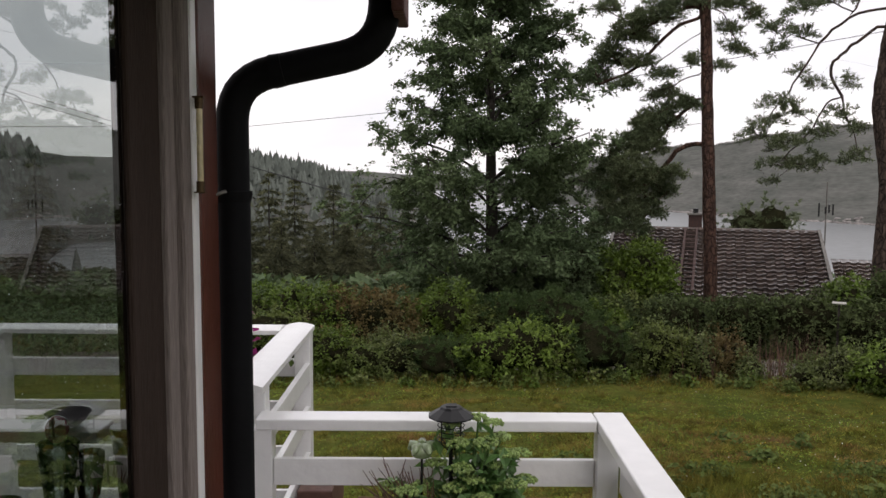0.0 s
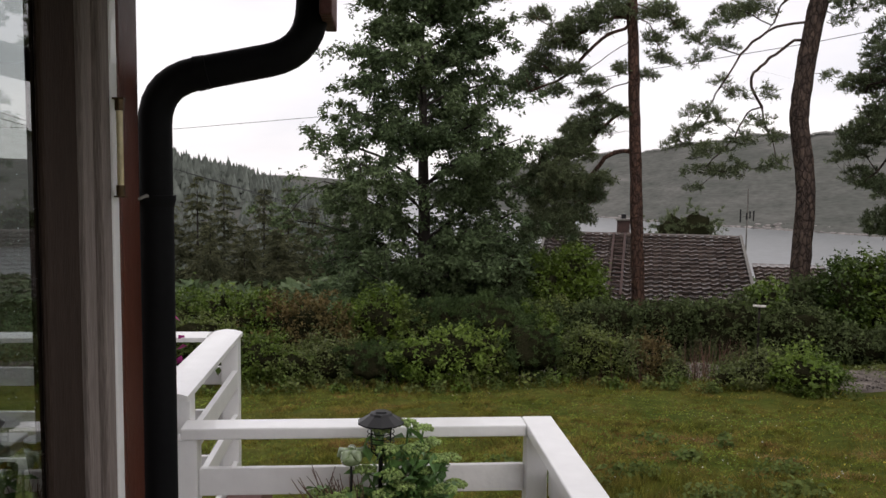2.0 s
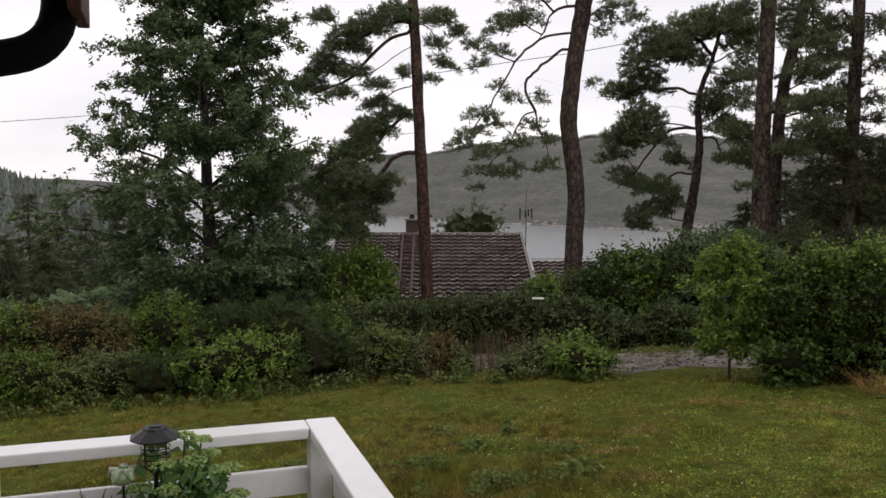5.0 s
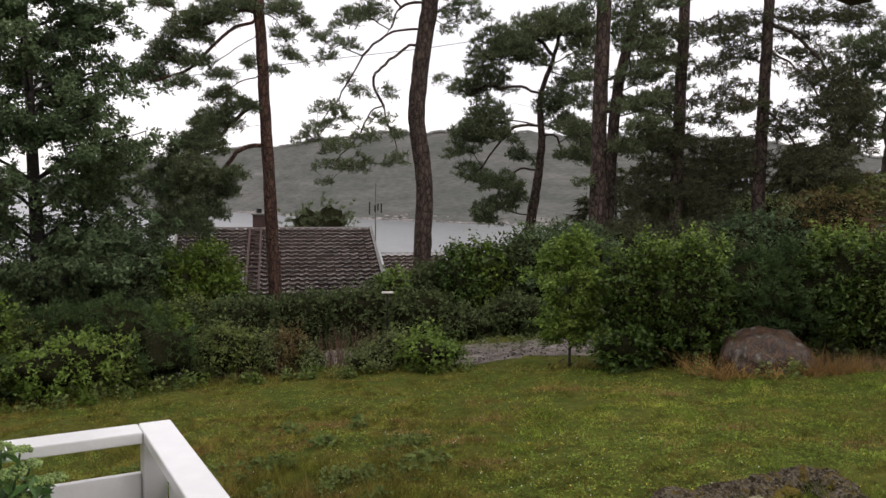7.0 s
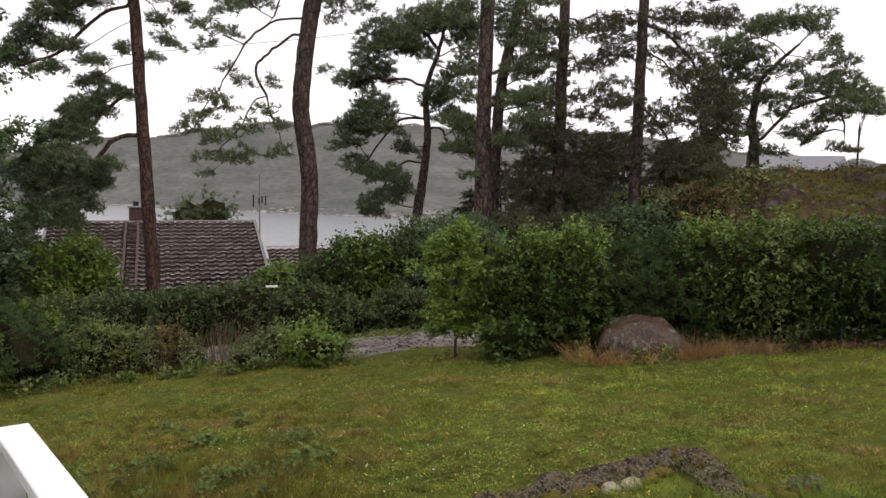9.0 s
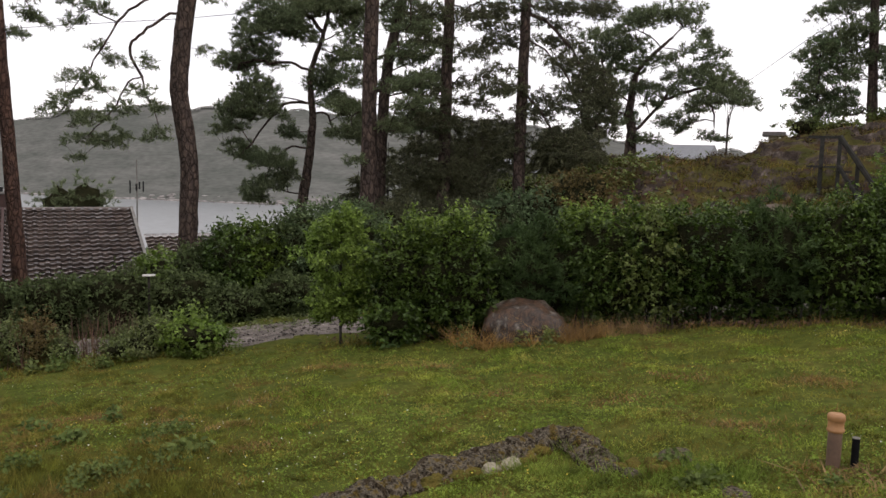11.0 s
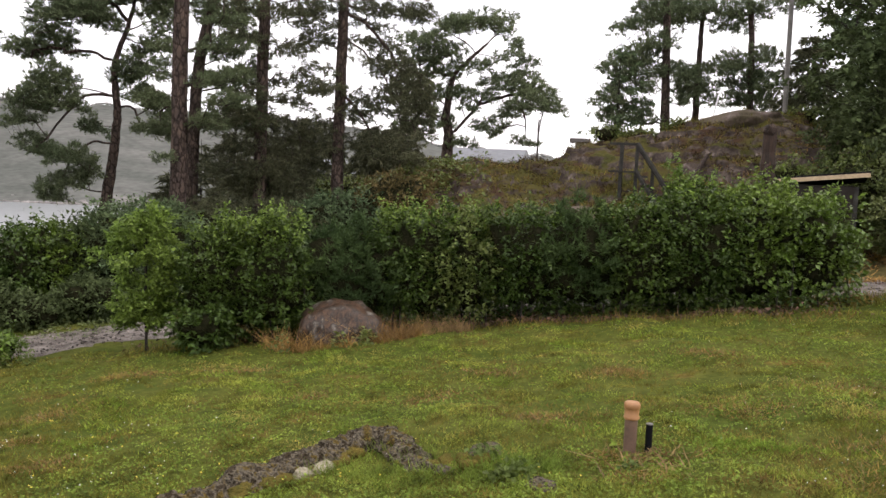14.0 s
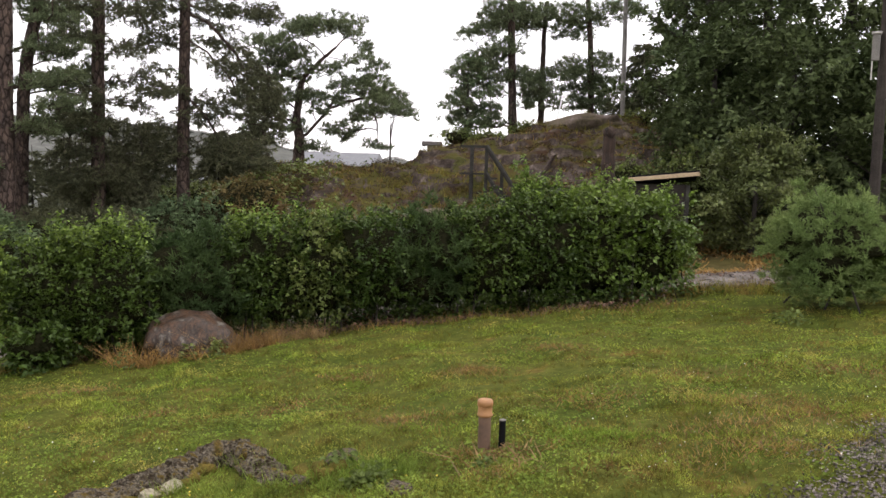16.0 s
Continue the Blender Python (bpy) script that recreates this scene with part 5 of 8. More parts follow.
# dark trees beyond the shed
for i, (b, dd, h, w, k) in enumerate([(84.0, 31, 11, 2.4, 1.0), (87.5, 27, 12, 3.4, 1.0), (92, 27, 12, 3.6, 1.0), (97, 25, 11, 3.6, 0.8), (82.3, 40, 9, 1.8, 0.6), (86, 35, 13, 3.4, 0.8), (84.6, 24.5, 4.4, 1.7, 0.45), (89, 23, 5.0, 2.2, 0.55), (94.5, 22, 4.5, 2.2, 0.5)]):
    x, y = at(b, dd)
    broadleaf("tall dark leafy tree behind the shed", x, y, [(0.3, w * 0.6), (h * 0.25, w), (h * 0.6, w * 0.95), (h * 0.85, w * 0.6), (h, 0.3)], 160 + i, leaf=0.165, clumps=int(540 * k), per=45, clump=0.55, limbs_n=int(50 * k), group="trees behind the shed", material=M_LEAF if i == 4 else M_LEAF_DARK)
x, y = at(87.3, 19.5)
broadleaf("pale green rowan bush beside the shed", x, y, [(0.2, 1.0), (0.9, 1.4), (1.7, 1.1), (2.6, 0.3)], 150, leaf=0.085, clumps=420, per=54, clump=0.30, material=M_LEAF_GREY, trunk_r=0.07, limbs_n=24)
x, y = at(92.3, 12.4)
bush("round bushy dwarf pine standing on the lawn", x, y, 1.95, 1.9, 1.52, 151, M_NEEDLE_PALE, 0.10, 1.6, 0, 3, "dwarf_pine", "", 0.9, "shrub", 0.0, needles=0.065, lumps=1.5, taper=0.12)


def spruce(label, x, y, H, R, seed, material=M_NEEDLE_DARK, whorls=22, group="spruces", tuft=0.30, z0=0.4):
    """A spruce: whorls of drooping branches feathered with needle tufts."""
    rng = np.random.default_rng(seed)
    gz = float(ground_z(x, y))
    ob = thing("spruce_tree", label, "tree", group, at=(x, y, gz))
    V, F = tube([(0, 0, -0.2), (0, 0, H * 0.5), (0, 0, H)], [0.014 * H, 0.008 * H, 0.01], 8)
    child("trunk", mesh_np("trunk", np.array([tuple(v) for v in V]), np.array(F), M_OAKBARK, True), ob)
    C, D = [], []
    for i in range(whorls):
        z = z0 + (H - z0) * (i + rng.uniform(-0.3, 0.3)) / whorls
        L0 = R * max(1 - z / H, 0) ** 0.85 + 0.12
        for k in range(rng.integers(6, 10)):
            a = rng.uniform(0, 2 * math.pi)
            L = L0 * rng.uniform(0.6, 1.12)
            m = max(3, int(L / tuft * 3.0))
            s = rng.uniform(0.08, 1, m)
            side = rng.normal(0, 0.10, m) * L
            dirv = np.array((math.cos(a), math.sin(a), 0))
            per = np.array((-math.sin(a), math.cos(a), 0))
            C.append(dirv * (s * L)[:, None] + per * side[:, None] + np.stack([0 * s, 0 * s, z - 0.30 * L * s ** 1.3 + rng.normal(0, 0.04, m) * L], 1))
            D.append(np.repeat((dirv * 0.9 + (0, 0, -0.45))[None], m, 0))
    V, F = tuft_tris(np.concatenate(C), np.concatenate(D), tuft, tuft * 0.22, 5, rng, 0.45)
    child("crown", mesh_np("crown", V, F, material), ob)
    return ob


# spruces down the slope towards the water
for i, (b, dd, e, w) in enumerate([(-11.8, 50, 0.1, 2.4), (-10.1, 52, -0.3, 2.2), (-7.5, 48, -0.5, 2.5), (-5.9, 52, -0.6, 2.2), (-13.8, 50, -0.6, 2.4), (-4.3, 54, -1.9, 2.2), (-11.0, 44, -3.2, 2.2), (-8.8, 46, -3.6, 2.0), (-6.6, 44, -3.4, 2.2),
                                  (-26, 44, 0.6, 2.6), (-2.5, 58, -2.0, 2.2), (8.5, 50, -2.6, 2.2), (10.5, 46, -3.0, 2.2)]):
    x, y = at(b, dd)
    spruce("spruce down the slope towards the water", x, y, EYE + dd * math.tan(radians(e)) - float(ground_z(x, y)), w, 200 + i, whorls=17, tuft=0.34)
# darker young spruces between the pine trunks
for i, (b, dd, e, w) in enumerate([(52.0, 35, 2.4, 2.0), (53.9, 37, 2.0, 2.0), (49.2, 36, 2.8, 2.0), (41.0, 32, 1.0, 1.9), (42.8, 30, 2.0, 2.0), (46.8, 29, 1.6, 2.0), (45.4, 31, 1.2, 1.9), (55.0, 30, 0.2, 1.5), (39.0, 33, -1.0, 2.0), (47.6, 34, 3.0, 2.0), (44.5, 33, 3.2, 1.9), (79.8, 36, 9.0, 2.0)]):
    x, y = at(b, dd)
    spruce("dark young spruce between the pine trunks", x, y, EYE + dd * math.tan(radians(e)) - float(ground_z(x, y)), w, 230 + i, whorls=18, tuft=0.32)


# ---- far woods ----
def icosa():
    g = (1 + 5 ** 0.5) / 2
    V = np.array([(-1, g, 0), (1, g, 0), (-1, -g, 0), (1, -g, 0), (0, -1, g), (0, 1, g), (0, -1, -g), (0, 1, -g), (g, 0, -1), (g, 0, 1), (-g, 0, -1), (-g, 0, 1)], float)
    F = np.array([(0, 11, 5), (0, 5, 1), (0, 1, 7), (0, 7, 10), (0, 10, 11), (1, 5, 9), (5, 11, 4), (11, 10, 2), (10, 7, 6), (7, 1, 8), (3, 9, 4), (3, 4, 2), (3, 2, 6), (3, 6, 8), (3, 8, 9), (4, 9, 5), (2, 4, 11), (6, 2, 10), (8, 6, 7), (9, 8, 1)])
    return V / np.linalg.norm(V[0]), F


def scatter(base_v, base_f, pos, scale, rng, jitter=0.2):
    n, k = len(pos), len(base_v)
    a = rng.uniform(0, 2 * math.pi, n)
    V = np.repeat(base_v[None], n, 0) * (1 + jitter * rng.normal(0, 1, (n, k, 1)))
    c, s = np.cos(a)[:, None], np.sin(a)[:, None]
    V = np.stack([V[..., 0] * c - V[..., 1] * s, V[..., 0] * s + V[..., 1] * c, V[..., 2]], -1)
    V = V * np.asarray(scale)[:, None, :] + pos[:, None, :]
    F = base_f[None] + (np.arange(n) * k)[:, None, None]
    return V.reshape(-1, 3), F.reshape(-1, base_f.shape[1])


def far_woods():
    rng = np.random.default_rng(300)
    IV, IF = icosa()
    n = 2400
    b = rng.uniform(3, 64, n)
    shore = np.interp(b, [8, 13.5, 22, 32, 60], [900, 800, 680, 615, 560])
    r = shore + 238 + 34 * rng.uniform(0, 1, n)
    x, y = r * np.sin(np.radians(b)), r * np.cos(np.radians(b))
    z = ground_z(x, y)
    s = rng.uniform(0.8, 1.9, n)
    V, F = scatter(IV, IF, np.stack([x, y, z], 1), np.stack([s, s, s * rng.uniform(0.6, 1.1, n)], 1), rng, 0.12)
    tagged(new("far_woods", mesh_np("far_woods", V, F, M_HAZEWOOD, True)), "woods on the hill across the water, haze mixed into their grey-green", "woods", kind="stuff")
    # pale rocks along the waterline
    n = 1100
    b = rng.uniform(9, 62, n)
    shore = np.interp(b, [8, 13.5, 22, 32, 60], [900, 800, 680, 615, 560])
    r = shore + 12 + 26 * rng.uniform(0, 1, n) ** 2
    x, y = r * np.sin(np.radians(b)), r * np.cos(np.radians(b))
    z = np.maximum(ground_z(x, y), LAKE)
    s = rng.uniform(0.7, 2.3, n)
    V, F = scatter(IV, IF, np.stack([x, y, z], 1), np.stack([s * 1.5, s * 1.5, s * 0.6], 1), rng, 0.15)
    tagged(new("shore_rocks", mesh_np("shore_rocks", V, F, M_SHORE, True)), "pale bare rocks along the far waterline", "rocks", kind="stuff")
    # conifer ridge on the near side, its colour greyed for haze
    k = 7
    CV = np.array([(math.cos(6.283 * i / k), math.sin(6.283 * i / k), 0.0) for i in range(k)] + [(0, 0, 1.0)]
                  + [(0.62 * math.cos(6.283 * (i + 0.5) / k), 0.62 * math.sin(6.283 * (i + 0.5) / k), 0.42) for i in range(k)] + [(0, 0, 1.25)])
    CF = np.array([(i, (i + 1) % k, k) for i in range(k)] + [(k + 1 + i, k + 1 + (i + 1) % k, 2 * k + 1) for i in range(k)])
    n = 5000
    b = rng.uniform(-30, -3.2, n)
    r = 120 + 330 * rng.uniform(0, 1, n) ** 0.7
    x, y = r * np.sin(np.radians(b)), r * np.cos(np.radians(b))
    z = ground_z(x, y)
    keep = z > LAKE + 0.5
    x, y, z, n = x[keep], y[keep], z[keep], int(keep.sum())
    h = rng.uniform(2.4, 6.5, n)
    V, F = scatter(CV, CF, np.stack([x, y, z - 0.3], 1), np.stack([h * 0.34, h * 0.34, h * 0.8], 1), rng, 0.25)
    tagged(new("far_conifers", mesh_np("far_conifers", V, F, M_CONIFER)), "conifer woods on the ridge towards the water, greyed for haze", "woods", kind="stuff")
    # scrub on the slope below the garden
    n = 2600
    b = rng.uniform(-30, 40, n)
    r = rng.uniform(38, 115, n)
    x, y = r * np.sin(np.radians(b)), r * np.cos(np.radians(b))
    keep = ~((b > 9) & (b < 31) & (r < 75))
    x, y = x[keep], y[keep]
    z = ground_z(x, y)
    rr = np.hypot(x, y)
    s = np.minimum(rng.uniform(0.8, 2.0, len(x)), np.maximum((EYE - 0.10 * rr - z) * 0.5, 0.3))
    C = leafy_clumps(np.stack([x, y, z + s * 0.6], 1), s, 26, rng, 0.4)
    V, F = leaf_quads(C, 0.52, rng, 0.3, 0.7, tri=True)
    tagged(new("slope_scrub", mesh_np("slope_scrub", V, F, M_LEAF)), "mixed dark green scrub on the slope below the garden", "scrub", kind="stuff")


M_SHORE = mat("shore_rock", (0.27, 0.25, 0.235), (0.20, 0.188, 0.178), 0.9, 0.1, 0.5, coords="World", island=0.3, spec=0.05)
# conifer green lightened and greyed to carry the haze
M_CONIFER = mat("hazed_conifer", (0.118, 0.134, 0.118), (0.142, 0.156, 0.136), 0.9, 0.02, 0.3, coords="World", island=0.3, spec=0.0)
far_woods()


# ---- track and gravel ----
def ribbon(name, pts, width, lift, label, category, seed):
    """A strip laid on the ground along a smoothed line, with uneven edges."""
    rng = np.random.default_rng(seed)
    P = np.array(pts, float)
    t = np.linspace(0, len(P) - 1, 90)
    S = np.stack([np.interp(t, np.arange(len(P)), P[:, i]) for i in range(2)], 1)
    for _ in range(12):
        S[1:-1] = (S[:-2] + 2 * S[1:-1] + S[2:]) / 4
    d = np.gradient(S, axis=0)
    d /= np.linalg.norm(d, axis=1)[:, None]
    nrm = np.stack([-d[:, 1], d[:, 0]], 1)
    rows = []
    cols = 9
    for j in range(cols):
        u = (j / (cols - 1) - 0.5) * width
        edge = rng.normal(0, 0.10, len(S)) if j in (0, cols - 1) else 0
        q = S + nrm * (u + edge)[:, None] if j in (0, cols - 1) else S + nrm * u
        z = ground_z(q[:, 0], q[:, 1]) + lift - (0.03 if j in (0, cols - 1) else 0)
        rows.append(np.column_stack([q, z]))
    V = np.stack(rows, 1).reshape(-1, 3)
    i, j = np.meshgrid(np.arange(len(S) - 1), np.arange(cols - 1), indexing="ij")
    F = np.stack([i * cols + j, i * cols + j + 1, (i + 1) * cols + j + 1, (i + 1) * cols + j], -1).reshape(-1, 4)
    return tagged(new(name, mesh_np(name, V, F, M_GRAVEL, True)), label, category, kind="structure"), S, nrm


ROAD = [(-14, 18.5), (-6, 17.2), (0, 16.2), (4.5, 14.9), (7.6, 13.3), (10.6, 11.3), (13.2, 8.3), (15.0, 4.6), (16.0, 1.0), (17, -4), (18, -12)]
_, RS, RN = ribbon("road", ROAD, 2.5, 0.03, "grey gravel track behind the lawn", "track", 5)


def pebbles(name, P, size, label, seed, flat=0.6):
    rng = np.random.default_rng(seed)
    IV = np.array([(1, 0, 0), (0, 1, 0), (-1, 0, 0), (0, -1, 0), (0, 0, 1), (0, 0, -1)], float)
    IF = np.array([(0, 1, 4), (1, 2, 4), (2, 3, 4), (3, 0, 4), (1, 0, 5), (2, 1, 5), (3, 2, 5), (0, 3, 5)])
    s = rng.uniform(0.5, 1.4, len(P)) * size
    V, F = scatter(IV, IF, P, np.stack([s, s * rng.uniform(0.6, 1, len(P)), s * flat], 1), rng, 0.14)
    return tagged(new(name, mesh_np(name, V, F, M_GRAVEL)), label, "gravel", kind="stuff")


rng = np.random.default_rng(6)
i = rng.integers(10, 80, 5200)
u = rng.uniform(-1.25, 1.25, 5200)
q = RS[i] + RN[i] * u[:, None] + rng.normal(0, 0.15, (5200, 2))
pebbles("track_gravel", np.column_stack([q, ground_z(q[:, 0], q[:, 1]) + 0.035]), 0.028, "loose grey stones on the track", 7)
# gravel patch in front of the house
def gravel_edge(x):
    return -0.14 - 0.50 * (x - 5.65) + 0.12 * np.sin(x * 4.1) + 0.06 * np.sin(x * 9.3 + 1)


gb, gr = rng.uniform(84, 101, 15000), rng.uniform(4.6, 7.4, 15000)
gx, gy = gr * np.sin(np.radians(gb)), gr * np.cos(np.radians(gb))
keep = gy < gravel_edge(gx) + rng.normal(0, 0.13, len(gx))
gx, gy = gx[keep], gy[keep]
pebbles("gravel_patch", np.column_stack([gx, gy, ground_z(gx, gy) + 0.006]), 0.0112, "coarse grey gravel at the lawn's edge", 8)


# ---- rocks ----
def rock_bm(sx, sy, sz, seed, rough=0.18, fine=4, n_cuts=9, cut=0.86):
    """A weathered stone: a ball broken by flat faces and uneven relief."""
    rng = np.random.default_rng(seed)
    bm = bmesh.new()
    bmesh.ops.create_icosphere(bm, subdivisions=fine, radius=1.0)
    off = Vector(rng.uniform(-50, 50, 3))
    cuts = [Vector(rng.normal(0, 1, 3)).normalized() for _ in range(n_cuts)]
    for v in bm.verts:
        p = v.co.copy()
        k = 1 + rough * 1.3 * noise.noise(p * 1.1 + off) + rough * 0.8 * noise.noise(p * 2.7 + off) + rough * 0.45 * noise.noise(p * 7 + off) + rough * 0.2 * noise.noise(p * 15 + off)
        p = p * k
        for c in cuts:
            over = p.dot(c) - cut
            if over > 0:
                p -= c * over * 0.8
        v.co = Vector((p.x * sx, p.y * sy, p.z * sz))
    return bm


def rock(label, x, y, sx, sy, sz, seed, sink=0.35, rz=0.0, material=M_STONE, name="boulder", category="rock", rough=0.18, fine=4):
    ob = part(name, rock_bm(sx, sy, sz, seed, rough, fine), material, None, smooth=True)
    ob.matrix_world = pose(x, y, float(ground_z(x, y)) + sz * (1 - 2 * sink), 0, 0, rz)
    return tagged(ob, label, category)


bx, by = at(51.2, 12.15)
rock("large grey granite boulder half sunk before the hedge", bx, by, 0.74, 0.55, 0.48, 27, 0.44, -52, rough=0.22)
rock("mossy stone sunk in the lawn", 5.52, 2.92, 0.24, 0.14, 0.09, 22, 0.62, 20, M_CONCRETE)
rock("mossy stone sunk in the lawn", 4.93, 2.17, 0.13, 0.10, 0.07, 23, 0.66, 60, M_CONCRETE)
M_PALESTONE = mat("pale_stone", (0.36, 0.325, 0.235), (0.22, 0.195, 0.13), 0.9, 14, 60, 1.0, 40, spec=0.1, grain=0.4)
rock("pale stone leaning on the old footing", 4.74, 3.80, 0.17, 0.080, 0.055, 24, 0.42, 20, M_PALESTONE, "stone", "rock", 0.22)
rock("pale stone leaning on the old footing", 4.52, 3.80, 0.07, 0.06, 0.05, 25, 0.38, 10, M_PALESTONE, "stone", "rock", 0.32)
rock("small stone in the grass by the footing", 5.04, 2.98, 0.11, 0.08, 0.06, 26, 0.6, 70, M_CONCRETE, "stone")


def footing(label, x0, y0, x1, y1, w0, w1, h0, h1, seed, stones=5):
    """A crumbling strip of rough concrete standing a little out of the grass, with a few stones broken loose along it."""
    rng = np.random.default_rng(seed)
    L = math.hypot(x1 - x0, y1 - y0)
    turn = math.degrees(math.atan2(y1 - y0, x1 - x0))
    ob = thing("old_footing", label, "footing", at=(x0, y0, 0), rz=turn)
    n, prof = int(L / 0.016), [(-0.62, -0.6), (-0.58, 0.05), (-0.53, 0.35), (-0.46, 0.62), (-0.36, 0.82), (-0.24, 0.94), (-0.1, 1.0), (0.04, 0.98), (0.18, 0.97), (0.3, 0.88), (0.41, 0.7), (0.49, 0.42), (0.55, 0.08), (0.6, -0.6)]
    bm, rows, off = bmesh.new(), [], Vector(rng.uniform(-30, 30, 3))
    for i in range(n + 1):
        t = i / n
        gz = float(ground_z(x0 + (x1 - x0) * t, y0 + (y1 - y0) * t))
        end = min(1.0, 0.35 + 9 * t, 0.35 + 9 * (1 - t))
        h, w = (h0 + (h1 - h0) * t) * end * (1 + 0.35 * noise.noise(Vector((t * L * 2.2, seed, 0)))), (w0 + (w1 - w0) * t) * (1 + 0.22 * noise.noise(Vector((t * L * 2.8, 0, seed))))
        row = []
        for a, b in prof:
            p = Vector((t * L, a * w, gz + b * h))
            p += Vector((noise.noise(p * 6 + off), noise.noise(p * 6.3 - off), noise.noise(p * 5.6 + off * 2))) * 0.030
            p += Vector((noise.noise(p * 17 + off), noise.noise(p * 18 - off), noise.noise(p * 16 + off * 2))) * 0.032
            p += Vector((noise.noise(p * 46 + off), noise.noise(p * 49 - off), noise.noise(p * 43 + off * 2))) * 0.022
            row.append(bm.verts.new(p))
        rows.append(row)
    for a, b in zip(rows[:-1], rows[1:]):
        for k in range(len(prof) - 1):
            bm.faces.new((a[k], b[k], b[k + 1], a[k + 1]))
    bm.faces.new(list(reversed(rows[0])))
    bm.faces.new(rows[-1])
    bmesh.ops.recalc_face_normals(bm, faces=bm.faces)
    part("concrete", bm, M_CONCRETE, ob)
    for k in range(stones):
        t = (k + rng.uniform(0.2, 0.8)) / stones
        gz = float(ground_z(x0 + (x1 - x0) * t, y0 + (y1 - y0) * t))
        h, w = h0 + (h1 - h0) * t, w0 + (w1 - w0) * t
        st = part("stone", rock_bm(rng.uniform(0.05, 0.10), rng.uniform(0.04, 0.07), rng.uniform(0.3, 0.45) * h, seed * 50 + k, 0.42, 3, 16, 0.70), M_CONCRETE, ob)
        st.matrix_basis = pose(t * L, -rng.uniform(0.35, 0.6) * w, gz + 0.22 * h, rng.uniform(-14, 14), rng.uniform(-8, 8), rng.uniform(-30, 30))
    return ob


footing("crumbling lichened concrete footing standing out of the lawn", 2.95, 4.16, 5.52, 3.86, 0.20, 0.30, 0.05, 0.15, 31, 7)
footing("short mossy broken arm of the old footing", 5.46, 3.84, 5.04, 3.08, 0.26, 0.20, 0.14, 0.04, 32, 5)
rock("granite lump cemented against the old footing", 4.25, 4.12, 0.17, 0.13, 0.12, 30, 0.36, 10, M_CONCRETE, "stone", "rock", 0.22)

# vent pipes
sx, sy = 5.97, 1.99
sg = float(ground_z(sx, sy))
vent = thing("vent_pipe", "brown plastic vent pipe with an orange cap standing in the lawn", "pipe", at=(sx, sy, sg))
part("shaft", bm_tube([(0, 0, -0.1), (0, 0, 0.26)], 0.046, 20), M_PVC, vent, smooth=True)
part("coupling", bm_tube([(0, 0, 0.255), (0, 0, 0.262), (0, 0, 0.275), (0, 0, 0.282), (0, 0, 0.33)], [0.050, 0.057, 0.057, 0.052, 0.052], 20), M_PVC_CAP, vent, "orange coupling", smooth=True)
part("cap", bm_tube([(0, 0, 0.331), (0, 0, 0.336), (0, 0, 0.365), (0, 0, 0.378), (0, 0, 0.382)], [0.053, 0.058, 0.058, 0.052, 0.03], 20), M_PVC_CAP, vent, "orange rounded cap", smooth=True)
bp = thing("black_pipe", "short black plastic pipe beside the vent pipe", "pipe", at=(6.05, 1.88, float(ground_z(6.05, 1.88))))
part("shaft", bm_tube([(0, 0, -0.1), (0, 0, 0.20)], 0.025, 16), M_PIPE, bp, smooth=True)
part("rim", bm_tube([(0, 0, 0.201), (0, 0, 0.207)], 0.0255, 16), M_GREYWOOD, bp, "grey rim", smooth=True)


# ---- neighbour's house ----
def tile_mesh():
    """One single-lap roof tile with a roll and a level worn nose, 0.36 wide and 0.40 long."""
    us = [(-0.18, 0.006), (-0.10, 0.0), (-0.03, 0.006), (0.03, 0.046), (0.085, 0.062), (0.14, 0.042), (0.182, 0.008)]
    V = [(u, v, z * k + dz) for v, k, dz in ((-0.22, 0.9, 0.082), (-0.14, 1.0, 0.052), (0.20, 1.0, 0.0)) for u, z in us]
    V += [(u, -0.215, z * 0.9 + 0.004) for u, z in us]
    n = len(us)
    F = [(r * n + i, r * n + i + 1, (r + 1) * n + i + 1, (r + 1) * n + i) for r in (0, 1) for i in range(n - 1)] + [(3 * n + i, 3 * n + i + 1, i + 1, i) for i in range(n - 1)]
    return mesh_np("roof_tile", np.array(V), np.array(F), M_TILE, False)


TILE = tile_mesh()
NB = 18.0
nx, ny = at(NB, 38.0)
nh = thing("neighbour_house", "low house with a weathered grey-brown tiled roof and chimney", "house", at=(nx, ny, 0), rz=-NB)
RZ, EZ, RD, HW = -0.86, -2.96, 6.2, 4.15
slope = math.atan2(RZ - EZ, RD)
SL = math.hypot(RZ - EZ, RD)
wall_z = float(ground_z(nx, ny)) - 1.5
PX, PD = -1.33, 3.75  # the porch recess: its side and its eave
PZ = RZ - PD * math.tan(slope)
part("wall", bm_box(PX + 0.1, HW - 0.3, -RD + 0.5, RD - 0.5, wall_z, EZ - 0.12), M_RED, nh)
# the recess's shade is put into this wall's dark colour
part("wall", bm_box(-HW + 0.3, PX + 0.098, -PD + 1.2, RD - 0.5, wall_z, PZ - 0.2), M_DARKBOARD, nh, "back wall of the porch recess, coloured dark for its shade")
part("corner_post", bm_box(PX - 0.13, PX + 0.05, -PD - 0.32, -PD - 0.14, wall_z, PZ - 0.16, 0.006), M_WHITE, nh, "white painted porch post")
bm = bmesh.new()
